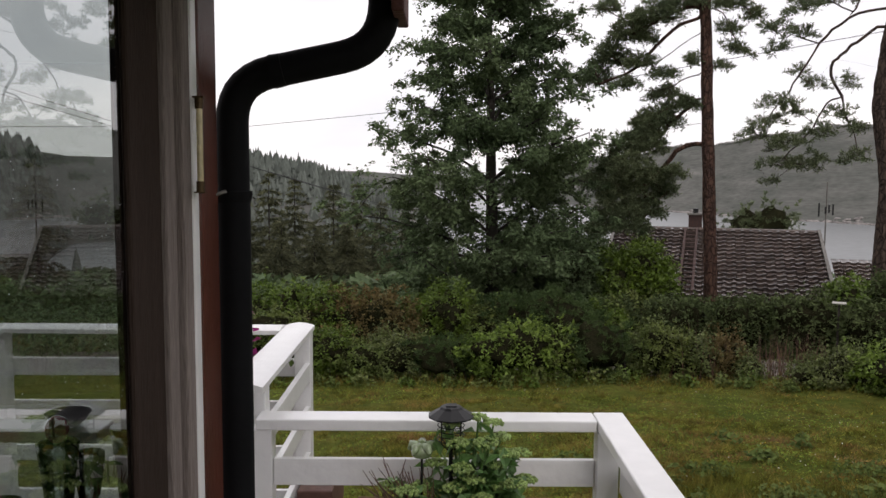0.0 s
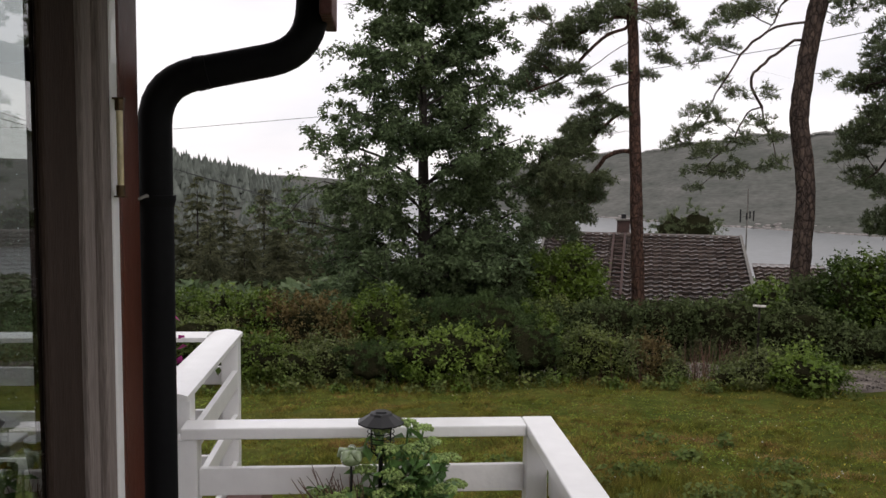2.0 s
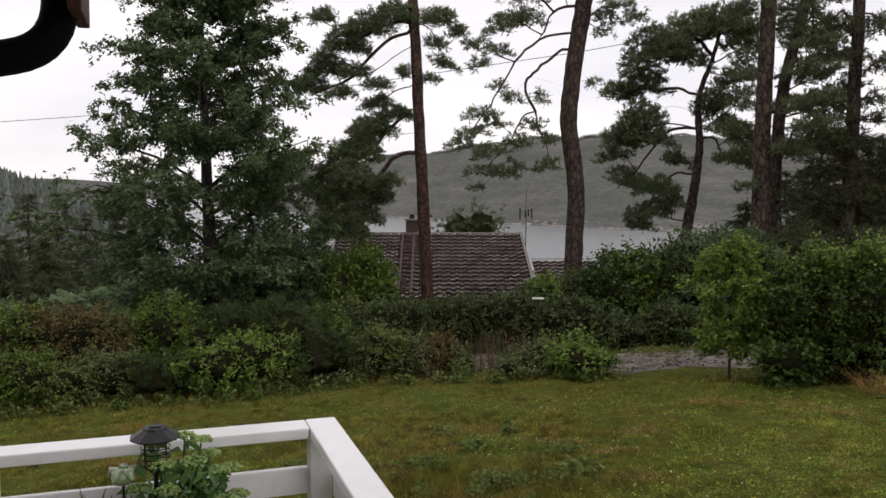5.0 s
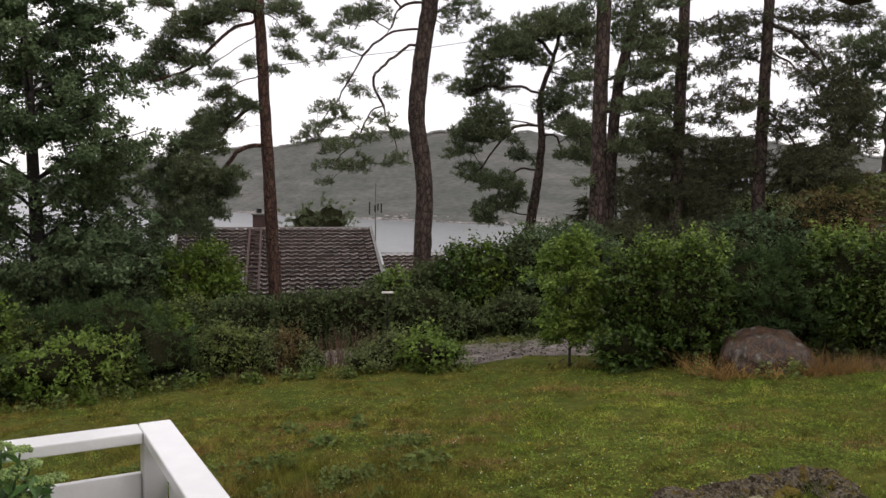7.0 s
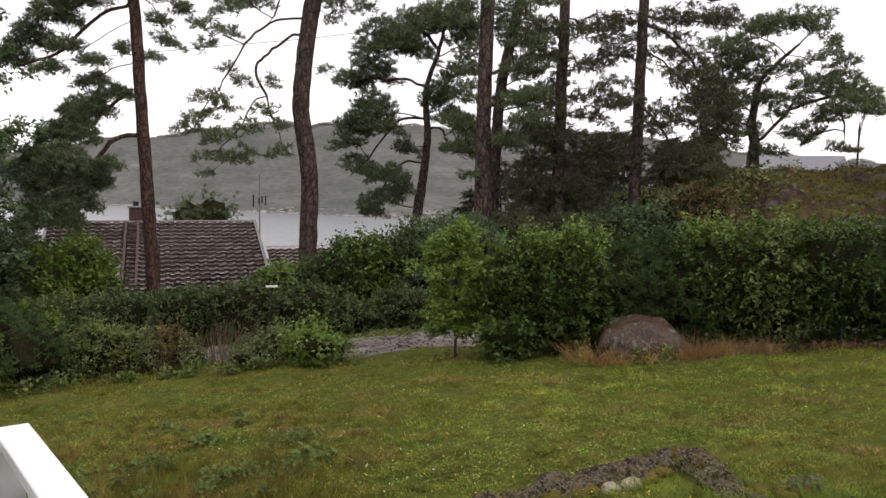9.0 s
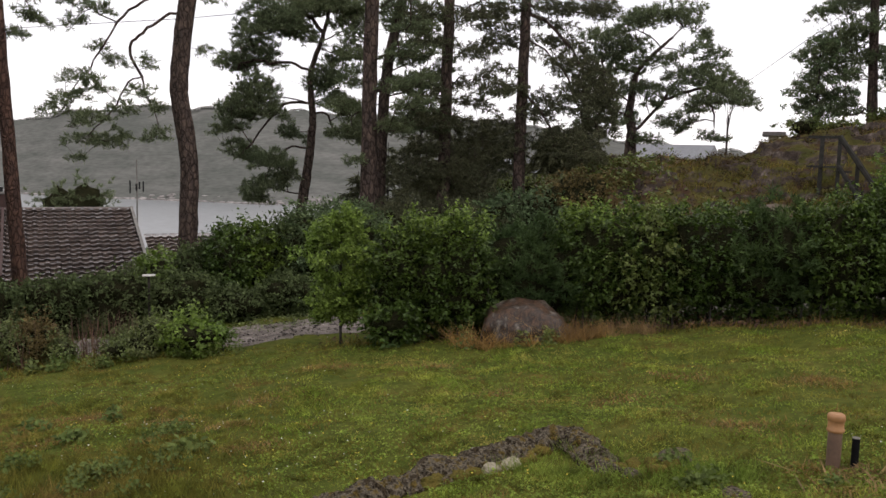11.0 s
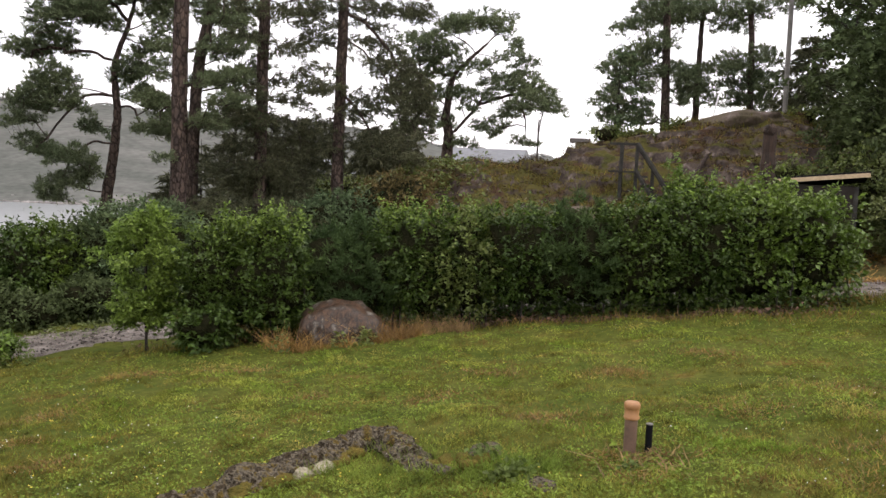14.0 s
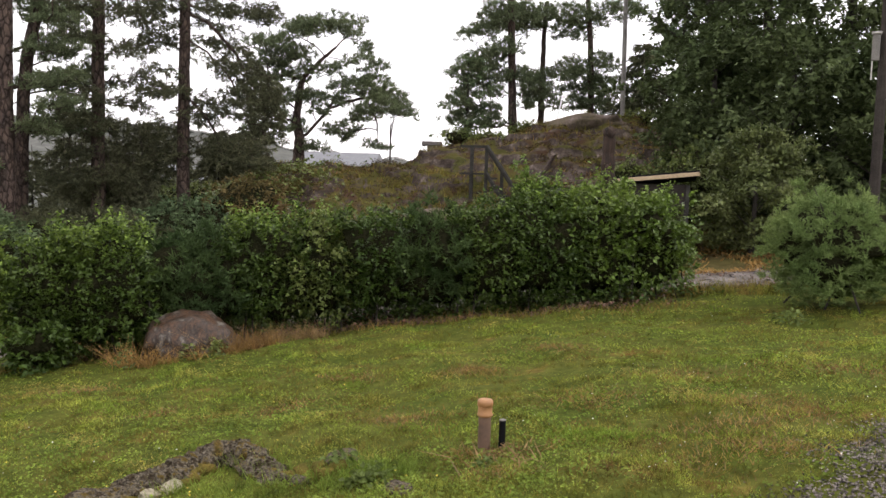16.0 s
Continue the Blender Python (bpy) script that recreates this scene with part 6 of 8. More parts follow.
for xa, xb, dy, ez in ((-HW, PX, PD, PZ), (PX, HW, RD, EZ)):
    vs = [bm.verts.new(p) for p in ((xa, -dy, ez - 0.03), (xb, -dy, ez - 0.03), (xb, 0, RZ - 0.03), (xa, 0, RZ - 0.03), (xb, RD, EZ - 0.03), (xa, RD, EZ - 0.03),
                                    (xa, -dy, ez - 0.16), (xb, -dy, ez - 0.16), (xb, 0, RZ - 0.30), (xa, 0, RZ - 0.30), (xb, RD, EZ - 0.16), (xa, RD, EZ - 0.16))]
    for f in ((0, 1, 2, 3), (3, 2, 4, 5), (1, 7, 8, 2), (2, 8, 10, 4), (0, 3, 9, 6), (3, 5, 11, 9), (6, 7, 1, 0), (5, 4, 10, 11), (6, 9, 8, 7), (9, 11, 10, 8)):
        bm.faces.new([vs[i] for i in f])
roof = part("roof", bm, M_TILE, nh)
part("ridge_tile", bm_tube([(-HW, 0, RZ + 0.01), (HW, 0, RZ + 0.01)], 0.09, 10), M_TILE, roof)
for sxx, bl in ((-HW - 0.05, PD / math.cos(slope)), (HW + 0.05, SL)):
    b = part("barge_board", bm_box(-0.06, 0.06, -bl, 0.05, -0.14, 0.12, 0.004), M_GREYWOOD, roof, "pale grey barge board")
    b.matrix_basis = pose(sxx, 0, RZ, math.degrees(slope), 0, 0)
for lx in (-1.16, -0.68):
    b = part("roof_ladder_rail", bm_box(-0.045, 0.045, -SL + 0.3, -0.1, 0.09, 0.15, 0.004), M_BRICK, roof, "dark brown rail of the chimney ladder")
    b.matrix_basis = pose(lx, 0, RZ, math.degrees(slope), 0, 0)
for ly in np.arange(-SL + 0.6, -0.2, 0.42):
    b = part("roof_ladder_rung", bm_box(-0.20, 0.20, -0.02, 0.02, 0.10, 0.13, 0.004), M_BRICK, roof, "dark brown rung of the chimney ladder")
    b.matrix_basis = pose(-0.92, 0, RZ, math.degrees(slope), 0, 0) @ Matrix.Translation((0, float(ly), 0))
cols, rows_n = 23, 17
rest_v, rest_f = [], []
TV = np.array([v.co[:] for v in TILE.vertices])
TF = np.array([p.vertices[:] for p in TILE.polygons])
rng = np.random.default_rng(9)
for r_i in range(rows_n):
    for c_i in range(cols):
        tx, ty = -HW + 0.18 + c_i * (2 * HW - 0.36) / (cols - 1), -SL + 0.22 + r_i * (SL - 0.34) / (rows_n - 1)
        if tx < PX and ty < -PD / math.cos(slope) + 0.15:
            continue
        m = pose(0, 0, RZ, math.degrees(slope), 0, 0) @ Matrix.Translation((tx, ty, rng.uniform(0, 0.010))) @ pose(0, 0, 0, rng.normal(0, 1.0), rng.normal(0, 0.8), 0)
        if c_i >= 6:
            ob = new("roof_tile", TILE)
            ob.parent = roof
            ob.matrix_basis = m
        else:
            rest_v.append(TV @ np.array(m.to_3x3()).T + np.array(m.translation))
            rest_f.append(TF + len(TV) * len(rest_f))
tagged(child("roof_tiles_rest", mesh_np("roof_tiles_rest", np.concatenate(rest_v), np.concatenate(rest_f), M_TILE), roof), kind="stuff")
chim = part("chimney", bm_box(-1.06, -0.50, 0.15, 0.75, RZ - 0.3, RZ + 0.62, 0.01), M_BRICK, nh, "red brick chimney")
part("chimney_cap", bm_box(-1.12, -0.44, 0.09, 0.81, RZ + 0.621, RZ + 0.70, 0.01), M_GREYWOOD, chim)
part("chimney_cowl", bm_tube([(-0.78, 0.45, RZ + 0.70), (-0.78, 0.45, RZ + 0.90)], 0.12, 12), M_DARKMETAL, chim)
ant = thing("aerial", "thin grey television aerial mast behind the tiled roof", "aerial", at=(*at(24.65, 39.2), 0))
part("mast", bm_tube([(0, 0, -3.0), (0, 0, 1.25)], 0.032, 6), M_GREYWOOD, ant)
for dx, z0, z1 in ((-0.33, -0.22, 0.36), (0.27, -0.16, 0.30), (-0.05, -0.1, 0.2), (0.1, -0.05, 0.28)):
    part("element", bm_tube([(dx, -0.05, z0), (dx, -0.05, z1)], 0.034, 5), M_DARKMETAL, ant)
part("boom", bm_tube([(-0.36, -0.05, 0.05), (0.32, -0.05, 0.05)], 0.014, 5), M_GREYWOOD, ant)

ax, ay = at(27.2, 38.5)
annex = thing("neighbour_annex", "lower annex with the same weathered tiled roof", "house", at=(ax, ay, 0), rz=-NB)
part("wall", bm_box(-1.2, 1.2, -2.2, 2.0, wall_z - 0.5, -3.1), M_RED, annex)
m = bm_box(-1.45, 1.45, -3.2, 0.0, -0.06, 0.0)
ar = part("roof", m, M_TILE, annex)
ar.matrix_basis = pose(0, 0, -1.93, 18, 0, 0)
V, F = [], []
for r_i in range(8):
    for c_i in range(8):
        V.append(TV + (-1.30 + c_i * 0.36, -2.95 + r_i * 0.37, 0.0))
        F.append(TF + len(TV) * len(F))
tagged(child("roof_tiles_rest", mesh_np("roof_tiles_rest", np.concatenate(V), np.concatenate(F), M_TILE), ar), kind="stuff")


# ---- houses beyond the knoll ----
M_PALEWALL = mat("pale_wall", (0.50, 0.48, 0.44), (0.42, 0.40, 0.37), 0.7, 2, 20)


M_SHEET = mat("grey_sheet_roof", (0.16, 0.165, 0.175), (0.125, 0.13, 0.14), 0.5, 3, 20, 0.2, 20, spec=0.2)


def far_house(label, bearing, dist, w, d, eave, ridge, wallmat, roofmat, rz):
    x, y = at(bearing, dist)
    h = thing("distant_house", label, "house", "houses beyond the knoll", at=(x, y, 0), rz=rz)
    gz = float(ground_z(x, y)) - 0.5
    part("wall", bm_box(-w / 2, w / 2, -d / 2, d / 2, min(gz, eave - 2.6), eave), wallmat, h)
    bm = bmesh.new()
    a, b = w / 2 + 0.3, d / 2 + 0.4
    vs = [bm.verts.new(p) for p in ((-a, -b, eave), (a, -b, eave), (a, 0, ridge), (-a, 0, ridge), (a, b, eave), (-a, b, eave))]
    for f in ((0, 1, 2, 3), (3, 2, 4, 5), (1, 4, 2), (0, 3, 5), (0, 5, 4, 1)):
        bm.faces.new([vs[k] for k in f])
    part("roof", bm, roofmat, h)
    for k in (-0.25, 0.2):
        part("window", bm_box(w * k - 0.5, w * k + 0.5, -d / 2 - 0.03, -d / 2 - 0.001, eave - 1.5, eave - 0.5), M_DARKMETAL, h)
    return h


far_house("white house with a grey sheet roof behind the pines", 49.8, 42, 4.4, 5.0, 0.95, 1.75, M_GREYWOOD, M_SHEET, -40)
far_house("low house with a grey roof beyond the mossy knoll", 59.8, 60, 5.0, 6.0, 2.05, 3.0, M_PALEWALL, M_SHEET, -70)
far_house("small dark cabin on the knoll's shoulder", 66.0, 48, 0.55, 1.4, 3.25, 3.5, M_PALEWALL, M_DARKBOARD, -66)

# small white board on a stake at the end of the dark hedge
bdx, bdy = 0.25 + 17.0 * math.sin(radians(24.9)), 17.0 * math.cos(radians(24.9))
bdz = 1.60 - 17.0 * math.tan(radians(7.95))
board = thing("white_board", "small flat white board on a stake by the dark hedge", "board", at=(bdx, bdy, 0), rz=-25)
part("plate", bm_box(-0.12, 0.12, -0.10, 0.10, bdz - 0.010, bdz + 0.010, 0.003), M_PALEWALL, board)
part("stake", bm_box(-0.02, 0.02, -0.02, 0.02, float(ground_z(bdx, bdy)) - 0.1, bdz - 0.012), M_DARKBOARD, board)

# ---- knoll: stairs, stump, poles, shed ----
M_OLDRAIL = mat("dark_grey_timber", (0.052, 0.050, 0.044), (0.030, 0.029, 0.026), 0.9, 5, 50, 0.4, 50, spec=0.1)
gs = lambda b, d: float(ground_z(*at(b, d)))
st = thing("wooden_stairs", "grey weathered wooden stair with handrails up the knoll", "stairs", at=(*at(70.4, 24.0), 0), rz=-70)
zb, zt = EYE + 24 * math.tan(radians(-1.2)), EYE + 24 * math.tan(radians(1.9))
for oy in (0.0, 0.7):
    part("handrail", bm_tube([(-0.20, oy, zt), (0.70, oy - 0.5, zb + 0.0)], 0.065, 6), M_OLDRAIL, st)
    part("stringer", bm_tube([(-0.20, oy, zt - 0.75), (0.62, oy - 0.5, zb - 0.70)], 0.06, 6), M_OLDRAIL, st)
    for px in (-0.62, -0.20, 0.25):
        part("post", bm_box(px - 0.045, px + 0.045, oy - 0.04 - max(px, 0) * 0.6, oy + 0.04 - max(px, 0) * 0.6, zt - 1.5 - max(px, 0), zt + 0.02 - max(px + 0.2, 0) * 1.4), M_OLDRAIL, st)
for k in range(5):
    part("tread", bm_box(-0.12 + k * 0.15, 0.12 + k * 0.15, -0.1 - k * 0.09, 0.72 - k * 0.09, zt - 0.92 - k * 0.25, zt - 0.87 - k * 0.25), M_OLDRAIL, st)
part("landing", bm_box(-0.95, -0.2, -0.1, 0.8, zt - 0.80, zt - 0.75), M_OLDRAIL, st)
part("landing_rail", bm_box(-0.95, -0.2, -0.03, 0.03, zt - 0.05, zt + 0.02), M_OLDRAIL, st)

x, y = at(78.0, 20.5)
rng = np.random.default_rng(61)
stp = thing("tree_stump", "tall broken dead tree trunk with peeling reddish bark", "tree stump", at=(x, y, 0))
M_DEAD = mat("dead_wood", (0.046, 0.027, 0.018), (0.020, 0.014, 0.011), 0.95, 4, 20, 1.0, 14, stretch=(3, 3, 0.5), c=(0.125, 0.062, 0.036), contrast=(0.40, 0.60))
zt2 = EYE + 20.5 * math.tan(radians(3.3))
zb2 = gs(77.4, 20.5) - 0.2
pth = wobble_path((0.04, 0, zb2), (0.0, 0, zt2 - 0.10), 22, 0.05, rng)
part("trunk", bm_tube(pth, list(np.linspace(0.19, 0.15, 23) * rng.uniform(0.86, 1.14, 23)), 11), M_DEAD, stp)
for k, (dx, dz, r, h) in enumerate([(-0.05, -0.04, 0.17, 0.16), (0.12, -0.34, 0.13, 0.20), (-0.12, -0.95, 0.10, 0.22), (0.06, -1.4, 0.16, 0.2)]):
    kn = part("burl", rock_bm(r, r * 0.8, h, 640 + k, 0.3, 3), M_DEAD, stp)
    kn.location = (dx, -0.03, zt2 + dz - 0.08)
for k, (dx, dz, h, r) in enumerate([(-0.07, -0.2, 0.24, 0.05), (0.05, -0.2, 0.16, 0.06), (0.16, -0.5, 0.34, 0.045)]):
    part("splinter", bm_tube([(dx * 0.5, 0, zt2 + dz), (dx * 1.2, -0.03, zt2 + dz + h * 0.6), (dx * 1.5, -0.05, zt2 + dz + h)], [r, r * 0.75, r * 0.25], 7), M_DEAD, stp)

x, y = at(81.3, 19.2)
shed = thing("shed", "small dark board shed with a pale timber eave", "shed", at=(x, y, 0), rz=-81)
sg = float(ground_z(x, y)) - 0.1
se = EYE + 19.2 * math.tan(radians(-0.25))
part("wall", bm_box(-0.62, 0.62, -0.5, 1.6, sg, se - 0.02), M_DARKBOARD, shed, "dark weathered boards")
rf = part("roof", bm_box(-0.85, 0.85, -0.72, 1.9, 0.0, 0.05, 0.004), M_PIPE, shed, "black roofing felt")
rf.matrix_basis = pose(0, 0, se + 0.10, -4, -6.5, 0)
fs = part("eave_board", bm_box(-0.84, 0.84, -0.735, -0.702, -0.070, 0.015, 0.004), M_PALEWOOD, shed, "pale new timber eave board")
fs.matrix_basis = pose(0, 0, se + 0.10, -4, -6.5, 0)
part("corner_post", bm_box(0.58, 0.66, -0.56, -0.48, sg, se - 0.02), M_OLDRAIL, shed)


def pole(label, b, d, e0, e1, r, material, lean=0.0, name="utility_pole"):
    x, y = at(b, d)
    ob = thing(name, label, "pole", at=(x, y, 0))
    z0, z1 = min(EYE + d * math.tan(radians(e0)), float(ground_z(x, y)) - 0.1), EYE + d * math.tan(radians(e1))
    x2, y2 = at(b + lean, d)
    part("shaft", bm_tube([(0, 0, z0), (x2 - x, y2 - y, z1)], [r, r * 0.8], 8), material, ob)
    return ob


pole("tall grey wooden utility pole on the knoll", 78.7, 34, 4.0, 15.0, 0.10, M_GREYWOOD, -0.2)
bare = pole("slender bare tree with thin twigs standing beyond the knoll", 63.2, 45, 0.5, 3.2, 0.055, M_OAKBARK, 0.0, "bare_tree")
bare["category"] = "tree"
rng = np.random.default_rng(62)
zb3 = EYE + 45 * math.tan(radians(3.1))
for k in range(9):
    w, up, out = rng.uniform(0, 6.283), rng.uniform(0.9, 2.0), rng.uniform(0.2, 0.7)
    tip = Vector((math.cos(w) * out, math.sin(w) * out, zb3 + up))
    base = Vector((0, 0, zb3 - rng.uniform(0.0, 0.9)))
    part("twig", bm_tube([base, base.lerp(tip, 0.5) + Vector((0.05, 0, 0.1)), tip], [0.016, 0.011, 0.005], 4), M_OAKBARK, bare)
pole("thin white leaning pole on the rock", 74.2, 31, 3.0, 5.4, 0.03, M_WHITE, 0.55, "white_pole")

mx_, my_ = at(93.5, 18.6)
mz = float(ground_z(mx_, my_))
mpole = thing("service_pole", "dark wooden service pole with a pale grey meter box", "pole", at=(mx_, my_, mz), rz=-93.5)
part("shaft", bm_tube([(0.16, 0.1, -0.1), (0.14, 0.1, 5.6)], [0.11, 0.09], 10), M_DARKBOARD, mpole)
zb4 = EYE + 18.6 * math.tan(radians(7.1)) - mz
part("meter_box", bm_box(-0.07, 0.07, -0.10, 0.02, zb4 + 0.06, zb4 + 0.56, 0.01), M_GREYWOOD, mpole, "pale grey meter box")
part("cover", bm_box(-0.09, 0.09, -0.13, 0.03, zb4 + 0.562, zb4 + 0.60, 0.006), M_PALEWALL, mpole, "pale cover plate")
part("conduit", bm_tube([(-0.05, -0.05, zb4 - 0.30), (-0.05, -0.05, zb4 + 0.059)], 0.014, 8), M_PALEWALL, mpole, "white conduit")

# overhead lines
cables = [((-30, 5.0, 32), (-20, 2.2, 32), (-13.1, 0.2, 33), (-4.8, -2.2, 34), (3, -3.5, 36), (12.6, -3.75, 38)),
          ((-40, 2.0, 40), (-13.1, 2.8, 40), (-3.3, 3.9, 40), (8.9, 5.6, 38), (20.2, 7.4, 36), (28.0, 8.45, 34), (33.2, 9.25, 33), (38.7, 10.1, 32), (46, 11.4, 31)),
          ((-30, 5.6, 30), (-13.1, 0.2, 34), (-5.2, -2.2, 36), (4, -4.6, 38)),
          ((63.3, 4.6, 45), (66.5, 7.0, 42), (70, 9.6, 40), (74, 13, 38))]
for c in cables:
    w = thing("overhead_cable", "thin dark overhead cable strung between the trees", "cable", "overhead cables")
    part("strand", bm_tube([tuple(spot(*p)) for p in c], 0.013, 5), M_WIRE, w)


# ---- lawn grass, flowers and weeds ----
def lawn_edge(bear):
    return np.interp(bear, [-16, -9, 0, 8, 14, 23, 31, 36, 39, 48, 53, 60, 75, 80, 86, 91, 97], [13.3, 13.1, 12.9, 13.1, 13.1, 13.5, 13.2, 13.1, 12.4, 12.1, 11.9, 12.1, 12.5, 13.6, 14.4, 14.0, 14])


def on_lawn(x, y):
    r, b = np.hypot(x, y), np.degrees(np.arctan2(x, y))
    ok = r < lawn_edge(b) + 0.25 * np.sin(b * 1.1) + 0.12 * np.sin(b * 3.7)
    ok &= ~((x < 0.66) & (y < 2.78)) & ~((x < -0.5) & (y < 3.7))
    return ok & ~((y < gravel_edge(x) - 0.05) & (x > 4.0))


def blades(x, y, h, w, rng, lean=0.5):
    n = len(x)
    z = ground_z(x, y) - 0.005
    a = rng.uniform(0, 2 * math.pi, n)
    sx, sy = np.cos(a) * w * 0.5, np.sin(a) * w * 0.5
    t = rng.normal(0, lean, (n, 2)) * h[:, None]
    V = np.stack([np.stack([x - sx, y - sy, z], 1), np.stack([x + sx, y + sy, z], 1), np.stack([x + t[:, 0], y + t[:, 1], z + h], 1)], 1).reshape(-1, 3)
    return V, np.arange(3 * n).reshape(n, 3)


def grow_lawn():
    rng = np.random.default_rng(400)
    n = 640000
    b = rng.uniform(-16, 97, n)
    r = 2.9 * (15.0 / 2.9) ** rng.uniform(0, 1, n)
    x, y = r * np.sin(np.radians(b)), r * np.cos(np.radians(b))
    k = on_lawn(x, y) & (rng.uniform(0, 1, n) < 0.58 + 0.75 * patch_noise(x, y, 6.5, 405))
    x, y, r, b = x[k], y[k], r[k], b[k]
    p = patch_noise(x, y, 1.3, 401)
    rough = 1 + 0.9 * sstep(34, 18, b) * sstep(10.5, 8, r) + 0.5 * sstep(-0.7, 0.6, r - lawn_edge(b))
    h = rng.uniform(0.011, 0.030, len(x)) * (1 + 0.45 * p) * (1 + 0.75 * patch_noise(x, y, 5.0, 406)) * rough
    w = np.clip(0.0011 * r, 0.004, 0.012) * rng.uniform(0.7, 1.3, len(x))
    rg = rng.uniform(0, 1, len(x)) < sstep(46, 26, b + 6 * p) * 0.9 + 0.05
    for sel, name, label, m in ((~rg, "lawn_grass", "short bright mown grass with moss and brown patches", M_GRASS), (rg, "rough_lawn_grass", "rough dull green and brown grass below the terrace", M_GRASS_ROUGH)):
        V, F = blades(x[sel], y[sel], np.maximum(h[sel], 0.009), w[sel], rng, 1.1)
        tagged(new(name, mesh_np(name, V, F, m)), label, "grass", kind="stuff")
    # longer tussocks
    n = 420
    b = np.concatenate([rng.uniform(-8, 33, 300), rng.uniform(33, 95, 120)])
    r = rng.uniform(5, 12.6, n)
    cx, cy = r * np.sin(np.radians(b)), r * np.cos(np.radians(b))
    k = on_lawn(cx, cy)
    cx, cy = cx[k], cy[k]
    m = 60
    x, y = np.repeat(cx, m) + rng.normal(0, 0.09, len(cx) * m), np.repeat(cy, m) + rng.normal(0, 0.09, len(cx) * m)
    V, F = blades(x, y, rng.uniform(0.03, 0.09, len(x)), np.full(len(x), 0.007), rng, 0.7)
    tagged(new("grass_tussocks", mesh_np("grass_tussocks", V, F, M_GRASS_ROUGH)), "longer grass tussocks left standing in the lawn", "grass", kind="stuff")
    # clover-like small leaves hugging the ground
    n = 90000
    b, r = rng.uniform(-14, 97, n), 4.5 * (13.5 / 4.5) ** rng.uniform(0, 1, n)
    x, y = r * np.sin(np.radians(b)), r * np.cos(np.radians(b))
    k = on_lawn(x, y) & (patch_noise(x, y, 1.9, 402) > rng.normal(-0.15, 0.35, n))
    x, y = x[k], y[k]
    V, F = leaf_quads(np.column_stack([x, y, ground_z(x, y) + rng.uniform(0.008, 0.034, len(x))]), 0.024, rng, 0.8, 0.8, tri=True)
    tagged(new("lawn_clover", mesh_np("lawn_clover", V, F, M_CLOVER)), "low clover and moss patches in the lawn", "clover", kind="stuff")
    for name, label, m, n, seed in (("yellow_flowers", "tiny yellow flowers dotted over the lawn", M_YELLOW, 380, 403), ("white_flowers", "tiny white clover flowers dotted over the lawn", M_PALEFLOWER, 420, 404)):
        rng = np.random.default_rng(seed)
        b, r = rng.uniform(5, 96, n * 3), rng.uniform(5.5, 12.8, n * 3)
        x, y = r * np.sin(np.radians(b)), r * np.cos(np.radians(b))
        k = on_lawn(x, y) & (patch_noise(x, y, 1.1, seed) > 0.15)
        x, y = x[k][:n], y[k][:n]
        V, F = leaf_quads(np.column_stack([x, y, ground_z(x, y) + 0.045]), 0.015 if name == "yellow_flowers" else 0.012, rng, 0.8, 1.0)
        tagged(new(name, mesh_np(name, V, F, m)), label, "flowers", kind="stuff")


M_CLOVER = mat("clover_leaves", (0.130, 0.190, 0.030), (0.185, 0.240, 0.042), 0.7, 1.6, 5.5, coords="World", island=0.25, trans=0.3, spec=0.1, grain=0.7)
M_YELLOW = mat("yellow_petals", (0.62, 0.50, 0.05), (0.55, 0.42, 0.04), 0.6)
M_PALEFLOWER = mat("white_petals", (0.62, 0.62, 0.55), (0.55, 0.55, 0.48), 0.6)
M_WEED = mat("weed_leaves", (0.092, 0.130, 0.036), (0.130, 0.165, 0.050), 0.7, 2, 12, coords="World", island=0.35, trans=0.25, spec=0.1)
grow_lawn()


def weed(label, bearing, dist, r, h, n, leaf, seed, material=M_WEED, group="weeds in the lawn", name="weed"):
    rng = np.random.default_rng(seed)
    x, y = at(bearing, dist)
    u = rng.normal(0, 1, (n, 3))
    u[:, 2] = np.abs(u[:, 2])
    u /= np.linalg.norm(u, axis=1)[:, None]
    u *= rng.uniform(0.4, 1, n)[:, None]
    V, F = leaf_quads(u * (r, r, h) + (0, 0, 0.02), leaf, rng, 0.35, 0.7)
    ob = new(name, mesh_np(name, V, F, material))
    ob.matrix_world = pose(x, y, float(ground_z(x, y)))
    return tagged(ob, label, "weed", group, "stuff")


for i, (b, d, r, h, n, lf) in enumerate([(28.8, 7.2, 0.24, 0.13, 80, 0.09), (27.9, 7.05, 0.14, 0.10, 40, 0.08), (21.6, 8.2, 0.16, 0.13, 60, 0.07), (22.4, 7.1, 0.18, 0.10, 60, 0.06), (23.8, 9.2, 0.14, 0.15, 50, 0.07), (17, 7.4, 0.25, 0.14, 90, 0.06),
                                         (9, 7.3, 0.3, 0.2, 120, 0.06), (13, 6.9, 0.3, 0.18, 110, 0.06), (3, 7.4, 0.3, 0.18, 110, 0.06), (19.5, 9.0, 0.22, 0.14, 80, 0.06), (62.0, 6.0, 0.16, 0.12, 70, 0.05), (64.5, 5.6, 0.18, 0.12, 90, 0.05), (63.5, 5.5, 0.12, 0.10, 50, 0.05), (71.8, 5.9, 0.10, 0.06, 40, 0.04), (90, 11.2, 0.3, 0.2, 90, 0.06), (83.5, 13.8, 0.3, 0.25, 90, 0.07)]):
    weed("low broad-leaved weed growing in the lawn", b, d, r, h, n, lf, 420 + i)


